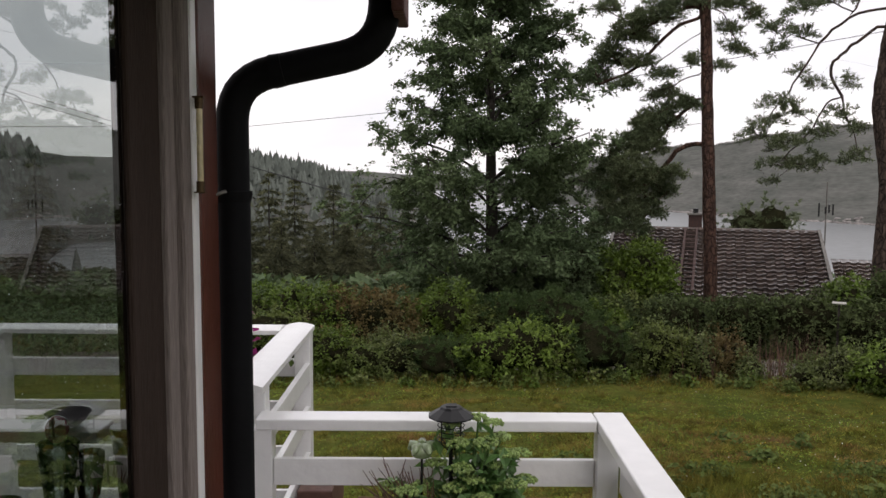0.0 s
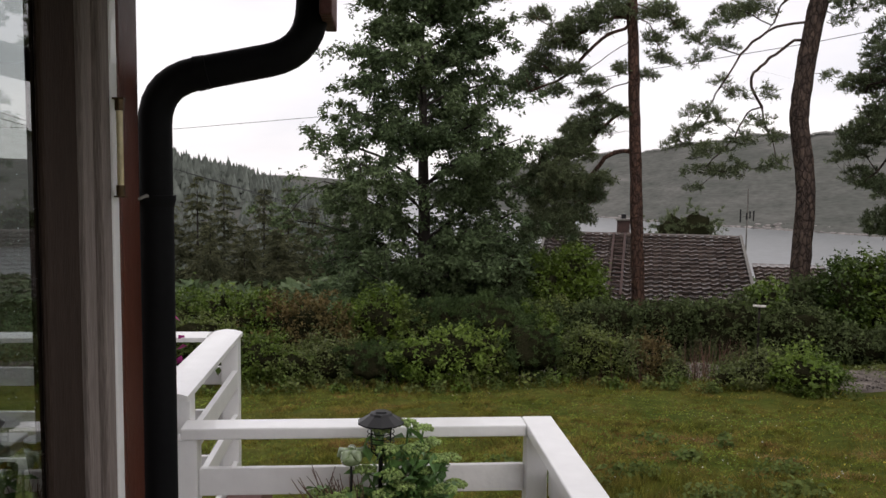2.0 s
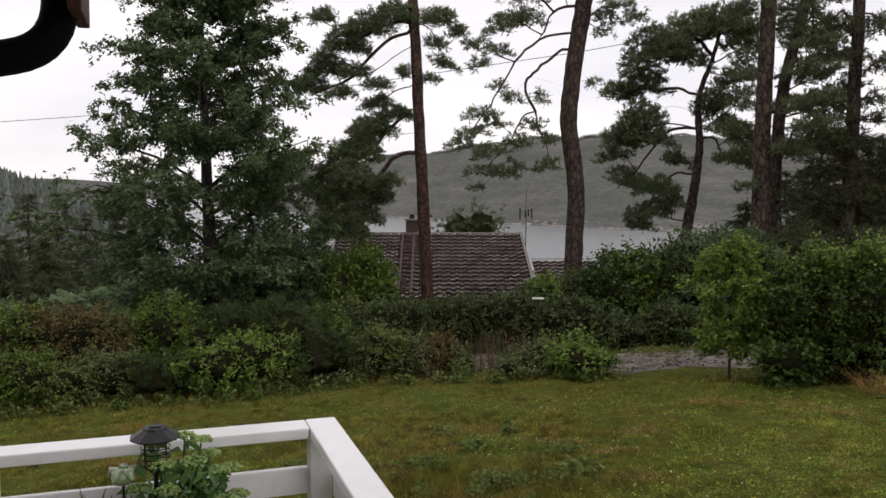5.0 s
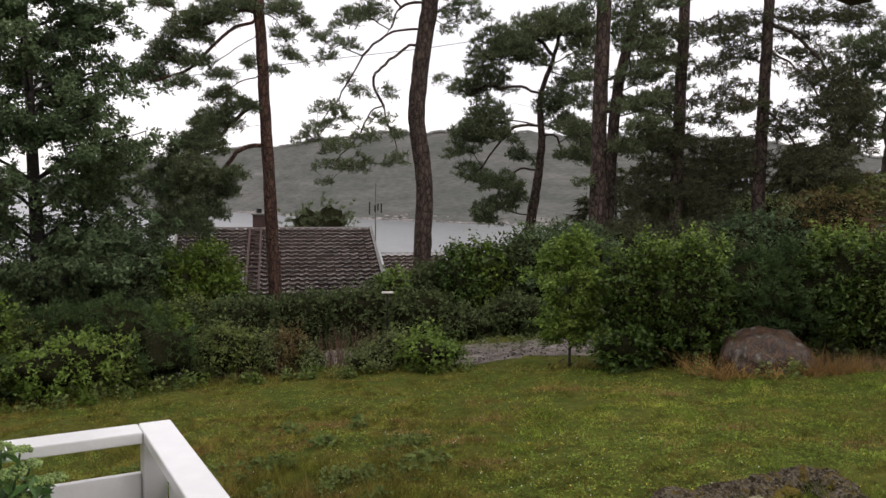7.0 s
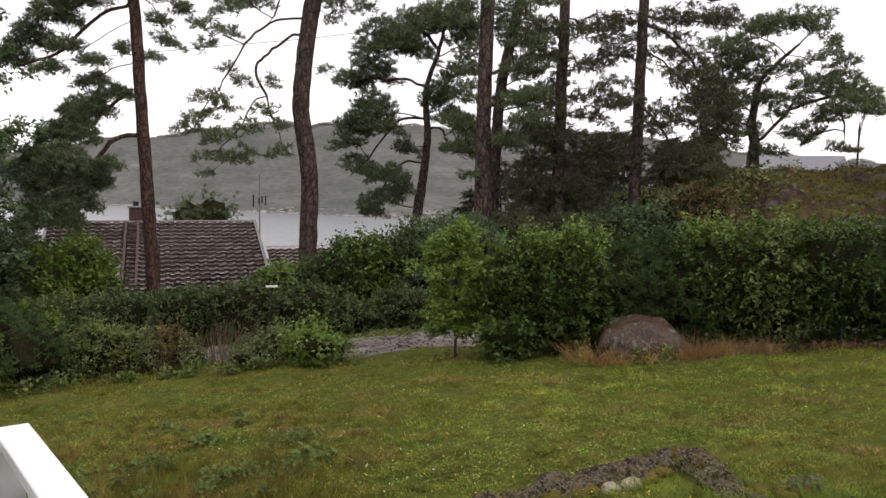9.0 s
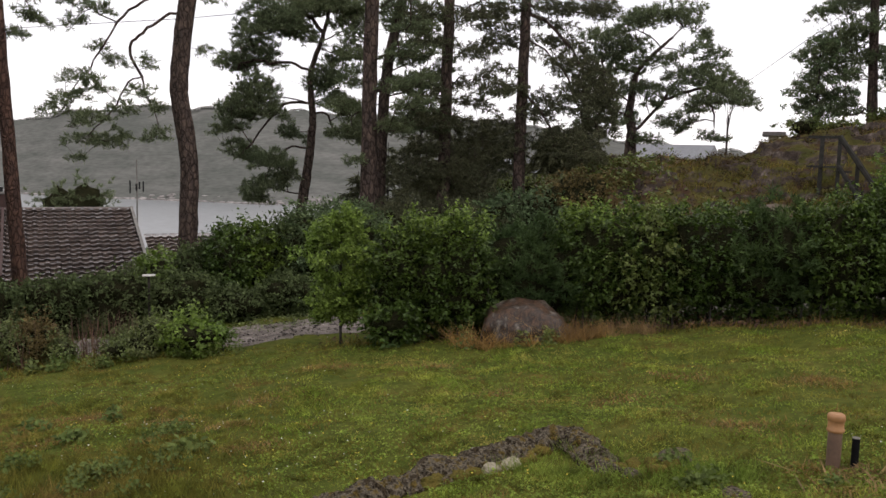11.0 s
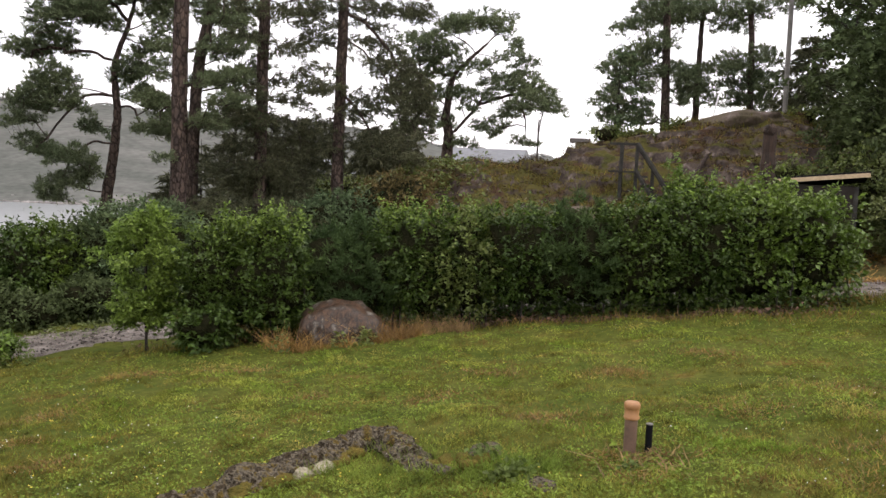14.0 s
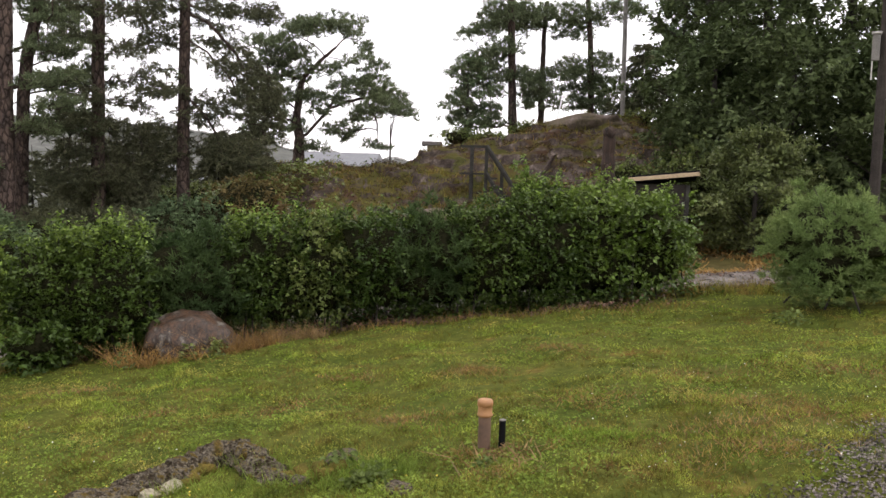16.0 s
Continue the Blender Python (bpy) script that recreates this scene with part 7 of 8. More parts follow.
rng = np.random.default_rng(436)
for i in range(18):
    weed("leafy herb growing among the rough grass", rng.uniform(14, 29), rng.uniform(5.4, 8.0), rng.uniform(0.12, 0.22), rng.uniform(0.10, 0.2), 90, 0.04, 800 + i, M_WEED, "herbs in the rough grass", "herb")
for i in range(34):
    b = -12 + 44 * (i + rng.uniform(0, 1)) / 34
    weed("leafy weed at the edge of the shrubs", b, float(np.interp(b, [-12, 14, 31], [12.9, 13.0, 12.9])) + rng.uniform(-0.25, 0.35), rng.uniform(0.12, 0.26), rng.uniform(0.12, 0.30), 90, rng.uniform(0.045, 0.075), 830 + i, (M_WEED, M_LEAF_FRESH, M_LEAF_SHRUB)[i % 3], "weeds along the shrubs")


def stand(name, label, category, bears, dists, n, hmin, hmax, w, material, seed, lean=0.35):
    """A stand of upright blades or stalks over a sector of ground."""
    rng = np.random.default_rng(seed)
    b, r = rng.uniform(*bears, n), rng.uniform(*dists, n)
    x, y = r * np.sin(np.radians(b)), r * np.cos(np.radians(b))
    keep = patch_noise(x, y, 2.6, seed) > rng.uniform(-1.2, 0.9, n)
    x, y = x[keep], y[keep]
    n = len(x)
    V, F = blades(x, y, rng.uniform(hmin, hmax, n), np.full(n, w), rng, lean)
    return tagged(new(name, mesh_np(name, V, F, material)), label, category, kind="stuff")


M_RUST = mat("rusty_grass", (0.36, 0.215, 0.062), (0.215, 0.120, 0.036), 0.8, 1.5, 9, coords="World", island=0.4, trans=0.2)
M_STALK = mat("brown_stalks", (0.14, 0.075, 0.050), (0.10, 0.060, 0.040), 0.8, 2, 9, coords="World", island=0.4)
def clumps_of(name, label, spots, n, spread, hmin, hmax, w, material, seed, lean=0.7):
    """Grass growing in separate fountains: spots of (bearing, distance, size)."""
    rng = np.random.default_rng(seed)
    X, Y, H, A = [], [], [], []
    for b, d, k in spots:
        x, y = at(b, d)
        m = int(n * k)
        X.append(x + rng.normal(0, spread * k, m))
        Y.append(y + rng.normal(0, spread * k, m))
        H.append(rng.uniform(hmin, hmax, m) * k)
    X, Y, H = np.concatenate(X), np.concatenate(Y), np.concatenate(H)
    V, F = blades(X, Y, H, np.full(len(X), w), rng, lean)
    return tagged(new(name, mesh_np(name, V, F, material)), label, "grass", kind="stuff")


rng = np.random.default_rng(439)
clumps_of("dry_grass", "drooping rust-coloured grass clumps round the boulder", [(46.6, 11.75, 0.8), (47.5, 11.5, 1.0), (48.7, 11.38, 0.9), (50.0, 11.3, 0.6), (51.6, 11.35, 0.6), (53.6, 11.7, 1.1), (54.9, 11.9, 1.0), (56.3, 12.0, 0.7)], 130, 0.085, 0.12, 0.40, 0.009, M_RUST, 440, 0.8)
for k, (b, d) in enumerate([(47.0, 11.35), (52.6, 11.4), (53.0, 11.55), (51.0, 11.3)]):
    weed("green leafy weeds among the dry grass by the boulder", b, d, 0.16, 0.24, 46, 0.06, 830 + k, M_LEAF_SHRUB, "weeds by the boulder")
clumps_of("dry_grass", "pale dry grass along the hedge foot", [(54 + 0.55 * k + rng.normal(0, 0.2), 12.0 + rng.normal(0, 0.18), rng.uniform(0.4, 1.1)) for k in range(11)], 100, 0.09, 0.12, 0.36, 0.008, M_STRAW, 441, 0.5)
rng = np.random.default_rng(449)
clumps_of("tall_rough_grass", "tall uncut olive grass and herbs below the terrace railing", [(rng.uniform(14, 30), rng.uniform(5.2, 7.4), rng.uniform(0.5, 1.1)) for k in range(46)], 170, 0.15, 0.07, 0.22, 0.007, M_GRASS_ROUGH, 449, 0.5)
clumps_of("lush_grass", "long lush green grass beside the old footing", [(54.6, 6.55, 0.9), (56.3, 6.35, 1.0), (57.6, 6.15, 0.8), (61.5, 5.7, 0.9), (63.2, 5.9, 1.0), (65.0, 5.75, 1.0), (66.5, 5.9, 0.8), (58.8, 5.75, 0.8), (53.0, 6.9, 0.7), (50.5, 6.1, 0.7), (52, 5.9, 0.8), (54.2, 5.8, 0.9), (56.5, 5.6, 0.9)], 260, 0.13, 0.05, 0.16, 0.006, M_CLOVER, 448, 0.6)
stand("dry_grass", "dry grass and litter along the hedge foot", "grass", (62, 84), (12.35, 13.0), 350, 0.06, 0.20, 0.010, M_RUST, 442, 0.6)
stand("green_fringe", "uncut green grass fringe along the hedge", "grass", (37, 84), (12.0, 12.9), 2600, 0.05, 0.16, 0.011, M_GRASS_ROUGH, 443, 0.6)
stand("green_fringe", "uncut green grass fringe before the shrubs", "grass", (-14, 31), (12.8, 13.9), 4200, 0.05, 0.20, 0.012, M_GRASS_ROUGH, 444, 0.6)
stand("brown_stalks", "tall brown flower stalks gone to seed", "stalks", (15.5, 25.5), (13.6, 14.4), 420, 0.30, 0.90, 0.016, M_STALK, 445, 0.12)
stand("brown_stalks", "tall brown stalks between the shrubs", "stalks", (-4, 12), (13.5, 14.6), 160, 0.45, 1.0, 0.012, M_STALK, 446, 0.2)
stand("green_fringe", "uncut grass verge between lawn and track", "grass", (79, 92), (13.5, 14.7), 3200, 0.06, 0.24, 0.012, M_GRASS_ROUGH, 461, 0.6)
stand("leaf_litter", "brown leaf litter blown over the track", "leaf litter", (80, 92), (14.6, 17.2), 4200, 0.02, 0.06, 0.05, M_STALK, 462, 1.2)
stand("leaf_litter", "rust-brown leaf litter under the trees", "leaf litter", (82, 92), (16.8, 20), 3500, 0.03, 0.12, 0.05, M_RUST, 447, 1.2)


def undergrowth(name, label, bears, dists, n, size, hmax, material, seed):
    rng = np.random.default_rng(seed)
    b, r = rng.uniform(*bears, n), rng.uniform(*dists, n)
    b = b + rng.normal(0, 2.2, n)
    x, y = r * np.sin(np.radians(b)), r * np.cos(np.radians(b))
    p = np.clip(patch_noise(x, y, 1.4, seed) * 0.5 + 0.6, 0.15, 1.1)
    V, F = leaf_quads(np.column_stack([x, y, ground_z(x, y) + rng.uniform(0, 1, n) * hmax * p]), size, rng, 0.4, 0.6, tri=True)
    return tagged(new(name, mesh_np(name, V, F, material)), label, "undergrowth", kind="stuff")


undergrowth("undergrowth", "dark undergrowth below the trees on the slope", (-28, 44), (18.6, 40), 60000, 0.155, 0.7, M_LEAF, 450)
undergrowth("undergrowth", "low green undergrowth between hedge and pines", (38, 58), (17.5, 30), 28000, 0.13, 0.55, M_LEAF_SHRUB, 451)
undergrowth("undergrowth", "fallen twigs and low plants along the track", (-14, 38), (15.4, 17.2), 4000, 0.07, 0.12, M_LEAF_GREY, 452)
undergrowth("undergrowth", "dark weeds and low leaves under the hedge", (45, 80), (12.9, 14.3), 12000, 0.075, 0.55, M_LEAF_HEDGE, 458)
undergrowth("undergrowth", "brown dead leaves and twigs under the hedge", (42, 80), (12.6, 13.8), 5000, 0.06, 0.10, M_STALK, 459)
# ---- the rocky knoll: stepped rock with moss on its ledges ----
def knoll_z(x, y):
    """The knoll's surface: the ground broken into uneven ledges."""
    g = ground_z(x, y)
    bear, r = np.degrees(np.arctan2(x, y)), np.hypot(x, y)
    warp = 0.22 * patch_noise(x, y, 0.45, 600) + 0.14 * patch_noise(x, y, 2.3, 601)
    step = np.interp(bear, [52, 66, 72, 82], [0.22, 0.26, 0.34, 0.36])
    q = (g + warp) / step
    f = q - np.floor(q)
    ledge = (np.floor(q) + sstep(0.0, 0.24, f) * 0.85 + 0.15 * f) * step - warp
    rough = 0.09 * patch_noise(x, y, 4.0, 602) + 0.045 * patch_noise(x, y, 11.0, 603)
    k = sstep(17.6, 19.5, r) * sstep(52, 56, bear) * sstep(86, 82, bear)
    return g + 0.015 + (np.maximum(ledge - g, 0) + np.maximum(rough, -0.04) * 0.8) * k - 0.1 * (1 - k)


def knoll_material():
    """Grey and reddish lichened rock on the steep faces, moss and heather where it is level."""
    m = mat("lichened_knoll_rock", (0.042, 0.032, 0.027), (0.092, 0.072, 0.060), 0.95, 2.8, 16, 1.0, 10, coords="World", c=(0.180, 0.146, 0.128), contrast=(0.40, 0.60), spec=0.06, grain=0.5)
    n, l = m.node_tree.nodes, m.node_tree.links
    bs = n["Principled BSDF"]
    rock_col = bs.inputs["Base Color"].links[0].from_socket
    geo, sep, no, ra, no2, ad, mr, mx = (n.new("ShaderNodeNewGeometry"), n.new("ShaderNodeSeparateXYZ"), n.new("ShaderNodeTexNoise"), n.new("ShaderNodeValToRGB"), n.new("ShaderNodeTexNoise"), n.new("ShaderNodeMath"), n.new("ShaderNodeMapRange"), n.new("ShaderNodeMix"))
    no.inputs["Scale"].default_value, no.inputs["Detail"].default_value = 1.1, 6.0
    no2.inputs["Scale"].default_value, no2.inputs["Detail"].default_value = 1.5, 9.0
    ra.color_ramp.elements[0].position, ra.color_ramp.elements[1].position = 0.36, 0.62
    ra.color_ramp.elements[0].color, ra.color_ramp.elements[1].color = (0.052, 0.053, 0.016, 1), (0.064, 0.038, 0.024, 1)
    e = ra.color_ramp.elements.new(0.5)
    e.color = (0.090, 0.078, 0.025, 1)
    l.new(geo.outputs["Position"], no.inputs["Vector"])
    lay = n.new("ShaderNodeMapping")
    lay.inputs["Scale"].default_value = (0.6, 0.6, 3.5)
    l.new(geo.outputs["Position"], lay.inputs["Vector"])
    l.new(lay.outputs["Vector"], no2.inputs["Vector"])
    l.new(no.outputs["Fac"], ra.inputs["Fac"])
    l.new(geo.outputs["Normal"], sep.inputs["Vector"])
    ad.operation = "MULTIPLY_ADD"
    ad.inputs[1].default_value = 2.0
    l.new(no2.outputs["Fac"], ad.inputs[0])
    l.new(sep.outputs["Z"], ad.inputs[2])
    mr.inputs["From Min"].default_value, mr.inputs["From Max"].default_value = 1.70, 1.87
    l.new(ad.outputs["Value"], mr.inputs["Value"])
    mx.data_type = "RGBA"
    l.new(mr.outputs["Result"], mx.inputs["Factor"])
    l.new(rock_col, mx.inputs["A"])
    l.new(ra.outputs["Color"], mx.inputs["B"])
    l.new(mx.outputs["Result"], bs.inputs["Base Color"])
    return m


def build_knoll():
    B, R = np.meshgrid(np.radians(np.linspace(51, 87, 330)), np.linspace(17.3, 36.5, 170), indexing="ij")
    X, Y = R * np.sin(B), R * np.cos(B)
    V = np.stack([X, Y, knoll_z(X, Y)], -1).reshape(-1, 3)
    i, j = np.meshgrid(np.arange(329), np.arange(169), indexing="ij")
    F = np.stack([i * 170 + j, i * 170 + j + 1, (i + 1) * 170 + j + 1, (i + 1) * 170 + j], -1).reshape(-1, 4)[:, ::-1]
    tagged(new("rock_outcrop", mesh_np("rock_outcrop", V, F, knoll_material(), True)), "stepped lichened rock with moss and heather on its ledges", "rock", kind="structure")


build_knoll()


def ledge_plants(name, label, bears, dists, n, size, hmax, material, seed, freq=1.2, need=0.1, blade=False, flat=0.7):
    """Low plants growing in drifts on the level parts of the knoll."""
    rng = np.random.default_rng(seed)
    b, r = rng.uniform(*bears, n), rng.uniform(*dists, n)
    x, y = r * np.sin(np.radians(b)), r * np.cos(np.radians(b))
    z = knoll_z(x, y)
    steep = np.hypot(knoll_z(x + 0.1, y) - z, knoll_z(x, y + 0.1) - z) / 0.1
    k = (steep < flat) & (patch_noise(x, y, freq, seed) > need + rng.normal(0, 0.25, n))
    x, y, z = x[k], y[k], z[k]
    if blade:
        n = len(x)
        a, h = rng.uniform(0, 6.283, n), rng.uniform(0.3, 1, n) * hmax
        t = rng.normal(0, 0.5, (n, 2)) * h[:, None]
        V = np.stack([np.stack([x - np.cos(a) * size, y - np.sin(a) * size, z - 0.02], 1), np.stack([x + np.cos(a) * size, y + np.sin(a) * size, z - 0.02], 1), np.stack([x + t[:, 0], y + t[:, 1], z + h], 1)], 1).reshape(-1, 3)
        F = np.arange(3 * n).reshape(n, 3)
    else:
        V, F = leaf_quads(np.column_stack([x, y, z + rng.uniform(0, 1, len(x)) * hmax]), size, rng, 0.6, 0.6)
    return tagged(new(name, mesh_np(name, V, F, material)), label, "undergrowth", kind="stuff")


M_MOSSLEAF = mat("moss_tufts", (0.108, 0.104, 0.028), (0.152, 0.134, 0.038), 0.9, 0.8, 8, coords="World", island=0.3, trans=0.15, spec=0.05)
M_HEATHER = mat("heather_leaves", (0.052, 0.042, 0.020), (0.085, 0.050, 0.028), 0.85, 0.8, 8, coords="World", island=0.35, trans=0.15, spec=0.05)
ledge_plants("heather", "brown heather in drifts on the rocky knoll", (53, 84), (17.8, 34), 44000, 0.070, 0.18, M_HEATHER, 453, 1.2, -0.15, False, 3.0)
ledge_plants("knoll_moss", "yellow-green moss and low plants on the rocky knoll", (53, 84), (17.8, 34), 40000, 0.060, 0.10, M_MOSSLEAF, 454, 1.0, 0.0, False, 1.6)
ledge_plants("knoll_grass", "pale and green grass growing on the knoll's ledges", (53, 84), (17.8, 34), 42000, 0.011, 0.24, M_GRASS_ROUGH, 456, 0.9, 0.2, True, 1.2)
ledge_plants("knoll_dry_grass", "rust-coloured dry grass on the knoll's ledges", (53, 84), (17.8, 34), 14000, 0.008, 0.22, M_RUST, 457, 0.9, 0.3, True)
for i, (b, d, w, h, k) in enumerate([(57, 19.5, 1.8, 0.9, 0), (61, 19, 1.5, 0.7, 1), (65.5, 19.5, 1.6, 0.7, 3), (71.5, 18.5, 1.0, 1.3, 3), (74.5, 19, 1.3, 1.2, 0), (69.8, 33, 1.4, 0.6, 0), (68.0, 34, 1.4, 0.7, 0), (72.6, 34, 1.6, 0.6, 0), (79.6, 32.5, 1.2, 0.9, 0), (50.5, 31, 2.6, 1.3, 0), (54, 22, 2.0, 1.6, 1), (79, 22, 1.4, 1.6, 0), (84, 22, 2.2, 2.0, 0)]):
    x, y = at(b, d)
    bush("wild bush growing on the rocky knoll", x, y, w, w * 0.8, h, 480 + i, SK[k], 0.09 if d < 30 else 0.12, 0.7, -b, 6, group="bushes on the knoll", up=0.7, base=0.0, lumps=1.6, twig=0.22)
for b, d, sx_, sy_, sz_, sd in [(60.9, 21.5, 0.80, 0.7, 0.30, 661), (63.3, 21.0, 0.70, 0.6, 0.26, 662), (65.9, 23.0, 0.85, 0.8, 0.30, 663), (68.3, 21.0, 0.60, 0.6, 0.30, 664), (67.0, 20.4, 0.45, 0.5, 0.22, 665), (75.8, 31.0, 1.8, 1.5, 0.55, 655), (78.7, 30.0, 0.9, 0.9, 0.60, 656), (71.3, 22.4, 0.55, 0.5, 0.30, 657), (75.2, 22.0, 0.45, 0.5, 0.34, 658)]:
    x, y = at(b, d)
    slab = rock("pale lichened rock slab on the mossy knoll", x, y, sx_, sy_, sz_, sd, 0.30, -b + 4, M_KNOLLROCK, "rock_slab", "rock", 0.22)
    slab.matrix_world = pose(x, y, float(knoll_z(x, y)) - sz_ * (0.62 if b > 70 else 0.30), -8, -5, -b + 4)
lx0, ly0 = at(73.4, 25.0)
lx1, ly1 = at(75.2, 27.2)
log = thing("fallen_branch", "dark dead branch lying on the rocky slope", "branch", at=(lx0, ly0, 0))
part("stick", bm_tube([(0, 0, float(knoll_z(lx0, ly0)) + 0.05), ((lx1 - lx0) * 0.5, (ly1 - ly0) * 0.5, float(knoll_z((lx0 + lx1) / 2, (ly0 + ly1) / 2)) + 0.08), (lx1 - lx0, ly1 - ly0, float(knoll_z(lx1, ly1)) + 0.06)], [0.07, 0.055, 0.03], 7), M_DEAD, log)
x, y = at(68.4, 35)
broadleaf("airy young birch on the rocky knoll", x, y, [(0.6, 0.8), (1.6, 1.3), (2.8, 1.2), (4.2, 0.3)], 499, leaf=0.10, clumps=150, per=27, clump=0.32, material=M_LEAF, trunk_r=0.06, limbs_n=26)
# small far pine beside the tiled roof
x, y = at(21.0, 62)
bush("small pine crown showing above the neighbour's roof", x, y, 5.6, 3.0, EYE - 62 * math.tan(radians(1.75)) - float(ground_z(x, y)), 500, M_NEEDLE, 0.2, 0.22, 0, 2, "small_pine", "", 0.5, "tree", 0.0, needles=0.22, lumps=1.6)

# moss cushions on the footing
M_CUSHION = mat("yellow_moss", (0.13, 0.098, 0.024), (0.085, 0.075, 0.020), 0.95, 12, 60, 1.0, 60, coords="World", spec=0.05, grain=0.45)
rng = np.random.default_rng(470)
for i in range(16):
    t = rng.uniform(0.05, 0.98)
    x, y = 2.95 + 2.55 * t + rng.normal(0, 0.05), 4.07 - 0.32 * t + rng.normal(0, 0.03)
    rock("yellow-green moss cushion on the old footing", x, y, rng.uniform(0.07, 0.17), rng.uniform(0.05, 0.10), rng.uniform(0.03, 0.055), 700 + i, 0.35, rng.uniform(0, 180), M_CUSHION, "moss_cushion", "moss", 0.25, 3)
for i in range(8):
    x, y = 5.02 + rng.uniform(0, 0.35), 2.72 + rng.uniform(0, 0.55)
    rock("yellow-green moss cushion on the old footing", x, y, rng.uniform(0.05, 0.10), rng.uniform(0.05, 0.09), rng.uniform(0.03, 0.06), 720 + i, 0.35, rng.uniform(0, 180), M_CUSHION, "moss_cushion", "moss", 0.25, 3)
# dry brown and yellow patches in the lawn
rng = np.random.default_rng(471)
X, Y = [], []
for b, d, r in [(33.5, 9.2, 0.30), (31.8, 7.9, 0.18), (33.0, 7.1, 0.2), (22, 9.6, 0.26), (57.8, 8.3, 0.3), (62, 9.2, 0.24), (70, 9.0, 0.3), (49.5, 8.6, 0.2), (19, 8.3, 0.24), (27.5, 8.8, 0.2), (78, 7.5, 0.35), (66, 7.2, 0.26), (13, 8.5, 0.28), (84, 8.2, 0.4), (71, 6.2, 0.22), (72.5, 5.7, 0.2), (76, 9.8, 0.3), (45, 10.3, 0.3), (38, 10.8, 0.3), (86.5, 6.6, 0.35), (89, 6.1, 0.3), (87.5, 7.4, 0.4), (91.5, 7.0, 0.35), (84, 5.8, 0.3), (93, 8.6, 0.4)]:
    x, y = at(b, d)
    n = int(1600 * r)
    u, w = rng.normal(0, 0.5, n) * r * 1.5, rng.normal(0, 0.5, n) * r * 0.8
    c_, s_ = math.cos(radians(b)), math.sin(radians(b))
    X.append(x + u * c_ + w * s_)
    Y.append(y - u * s_ + w * c_)
X, Y = np.concatenate(X), np.concatenate(Y)
for sel, name, label, m in ((slice(0, None, 2), "dry_lawn_patch", "dry rust-brown grass patches in the lawn", M_RUST), (slice(1, None, 2), "straw_lawn_patch", "yellowed dry grass patches in the lawn", M_STRAW)):
    x, y = X[sel], Y[sel]
    V, F = blades(x, y, rng.uniform(0.015, 0.055, len(x)), np.full(len(x), 0.010), rng, 1.0)
    tagged(new(name, mesh_np(name, V, F, m)), label, "grass", kind="stuff")
# darker tufts all over
n = 1500
b, r = rng.uniform(-10, 96, n), 4.8 * (13 / 4.8) ** rng.uniform(0, 1, n)
cx, cy = r * np.sin(np.radians(b)), r * np.cos(np.radians(b))
k = on_lawn(cx, cy)
cx, cy = cx[k], cy[k]
m = 45
x, y = np.repeat(cx, m) + rng.normal(0, 0.07, len(cx) * m), np.repeat(cy, m) + rng.normal(0, 0.07, len(cx) * m)
V, F = blades(x, y, rng.uniform(0.02, 0.055, len(x)), np.full(len(x), 0.008), rng, 0.9)
tagged(new("grass_tufts", mesh_np("grass_tufts", V, F, M_GRASS_ROUGH)), "darker grass tufts scattered over the lawn", "grass", kind="stuff")

# ---- planter on the railing ----
M_TERRA = mat("brown_planter", (0.12, 0.055, 0.040), (0.09, 0.040, 0.030), 0.6, 6, 40, 0.2, 30)
M_SEDUM = mat("sedum_leaf", (0.085, 0.185, 0.048), (0.12, 0.23, 0.062), 0.4, 10, 60, island=0.3, trans=0.2)
M_HEAD = mat("sedum_flower", (0.21, 0.31, 0.085), (0.28, 0.38, 0.12), 0.6, 30, 120, island=0.35, trans=0.2)
planter = thing("planter_box", "brown planter box hung inside the white railing", "planter")
part("box", bm_box(-0.28, 0.36, 2.36, 2.59, 0.40, 0.60, 0.008), M_TERRA, planter)
part("soil", bm_box(-0.265, 0.345, 2.375, 2.575, 0.601, 0.612), M_STALK, planter)

sedum = thing("sedum_plant", "green stonecrop with pale flower heads in the planter", "plant", at=(0.08, 2.46, 0.61))
HEADS = [(0.03, 0.88), (0.05, 0.84), (0.11, 0.90), (0.155, 0.89), (0.18, 0.84), (0.24, 0.78), (0.16, 0.765), (0.06, 0.77), (-0.16, 0.69), (-0.06, 0.69), (0.04, 0.71), (0.17, 0.70), (0.22, 0.72), (0.10, 0.80), (0.10, 0.73), (-0.02, 0.76), (0.20, 0.80), (0.12, 0.68), (0.07, 0.74), (0.21, 0.68), (0.26, 0.70), (-0.10, 0.70), (0.13, 0.85)]
rng = np.random.default_rng(510)
IV, IF = icosa()
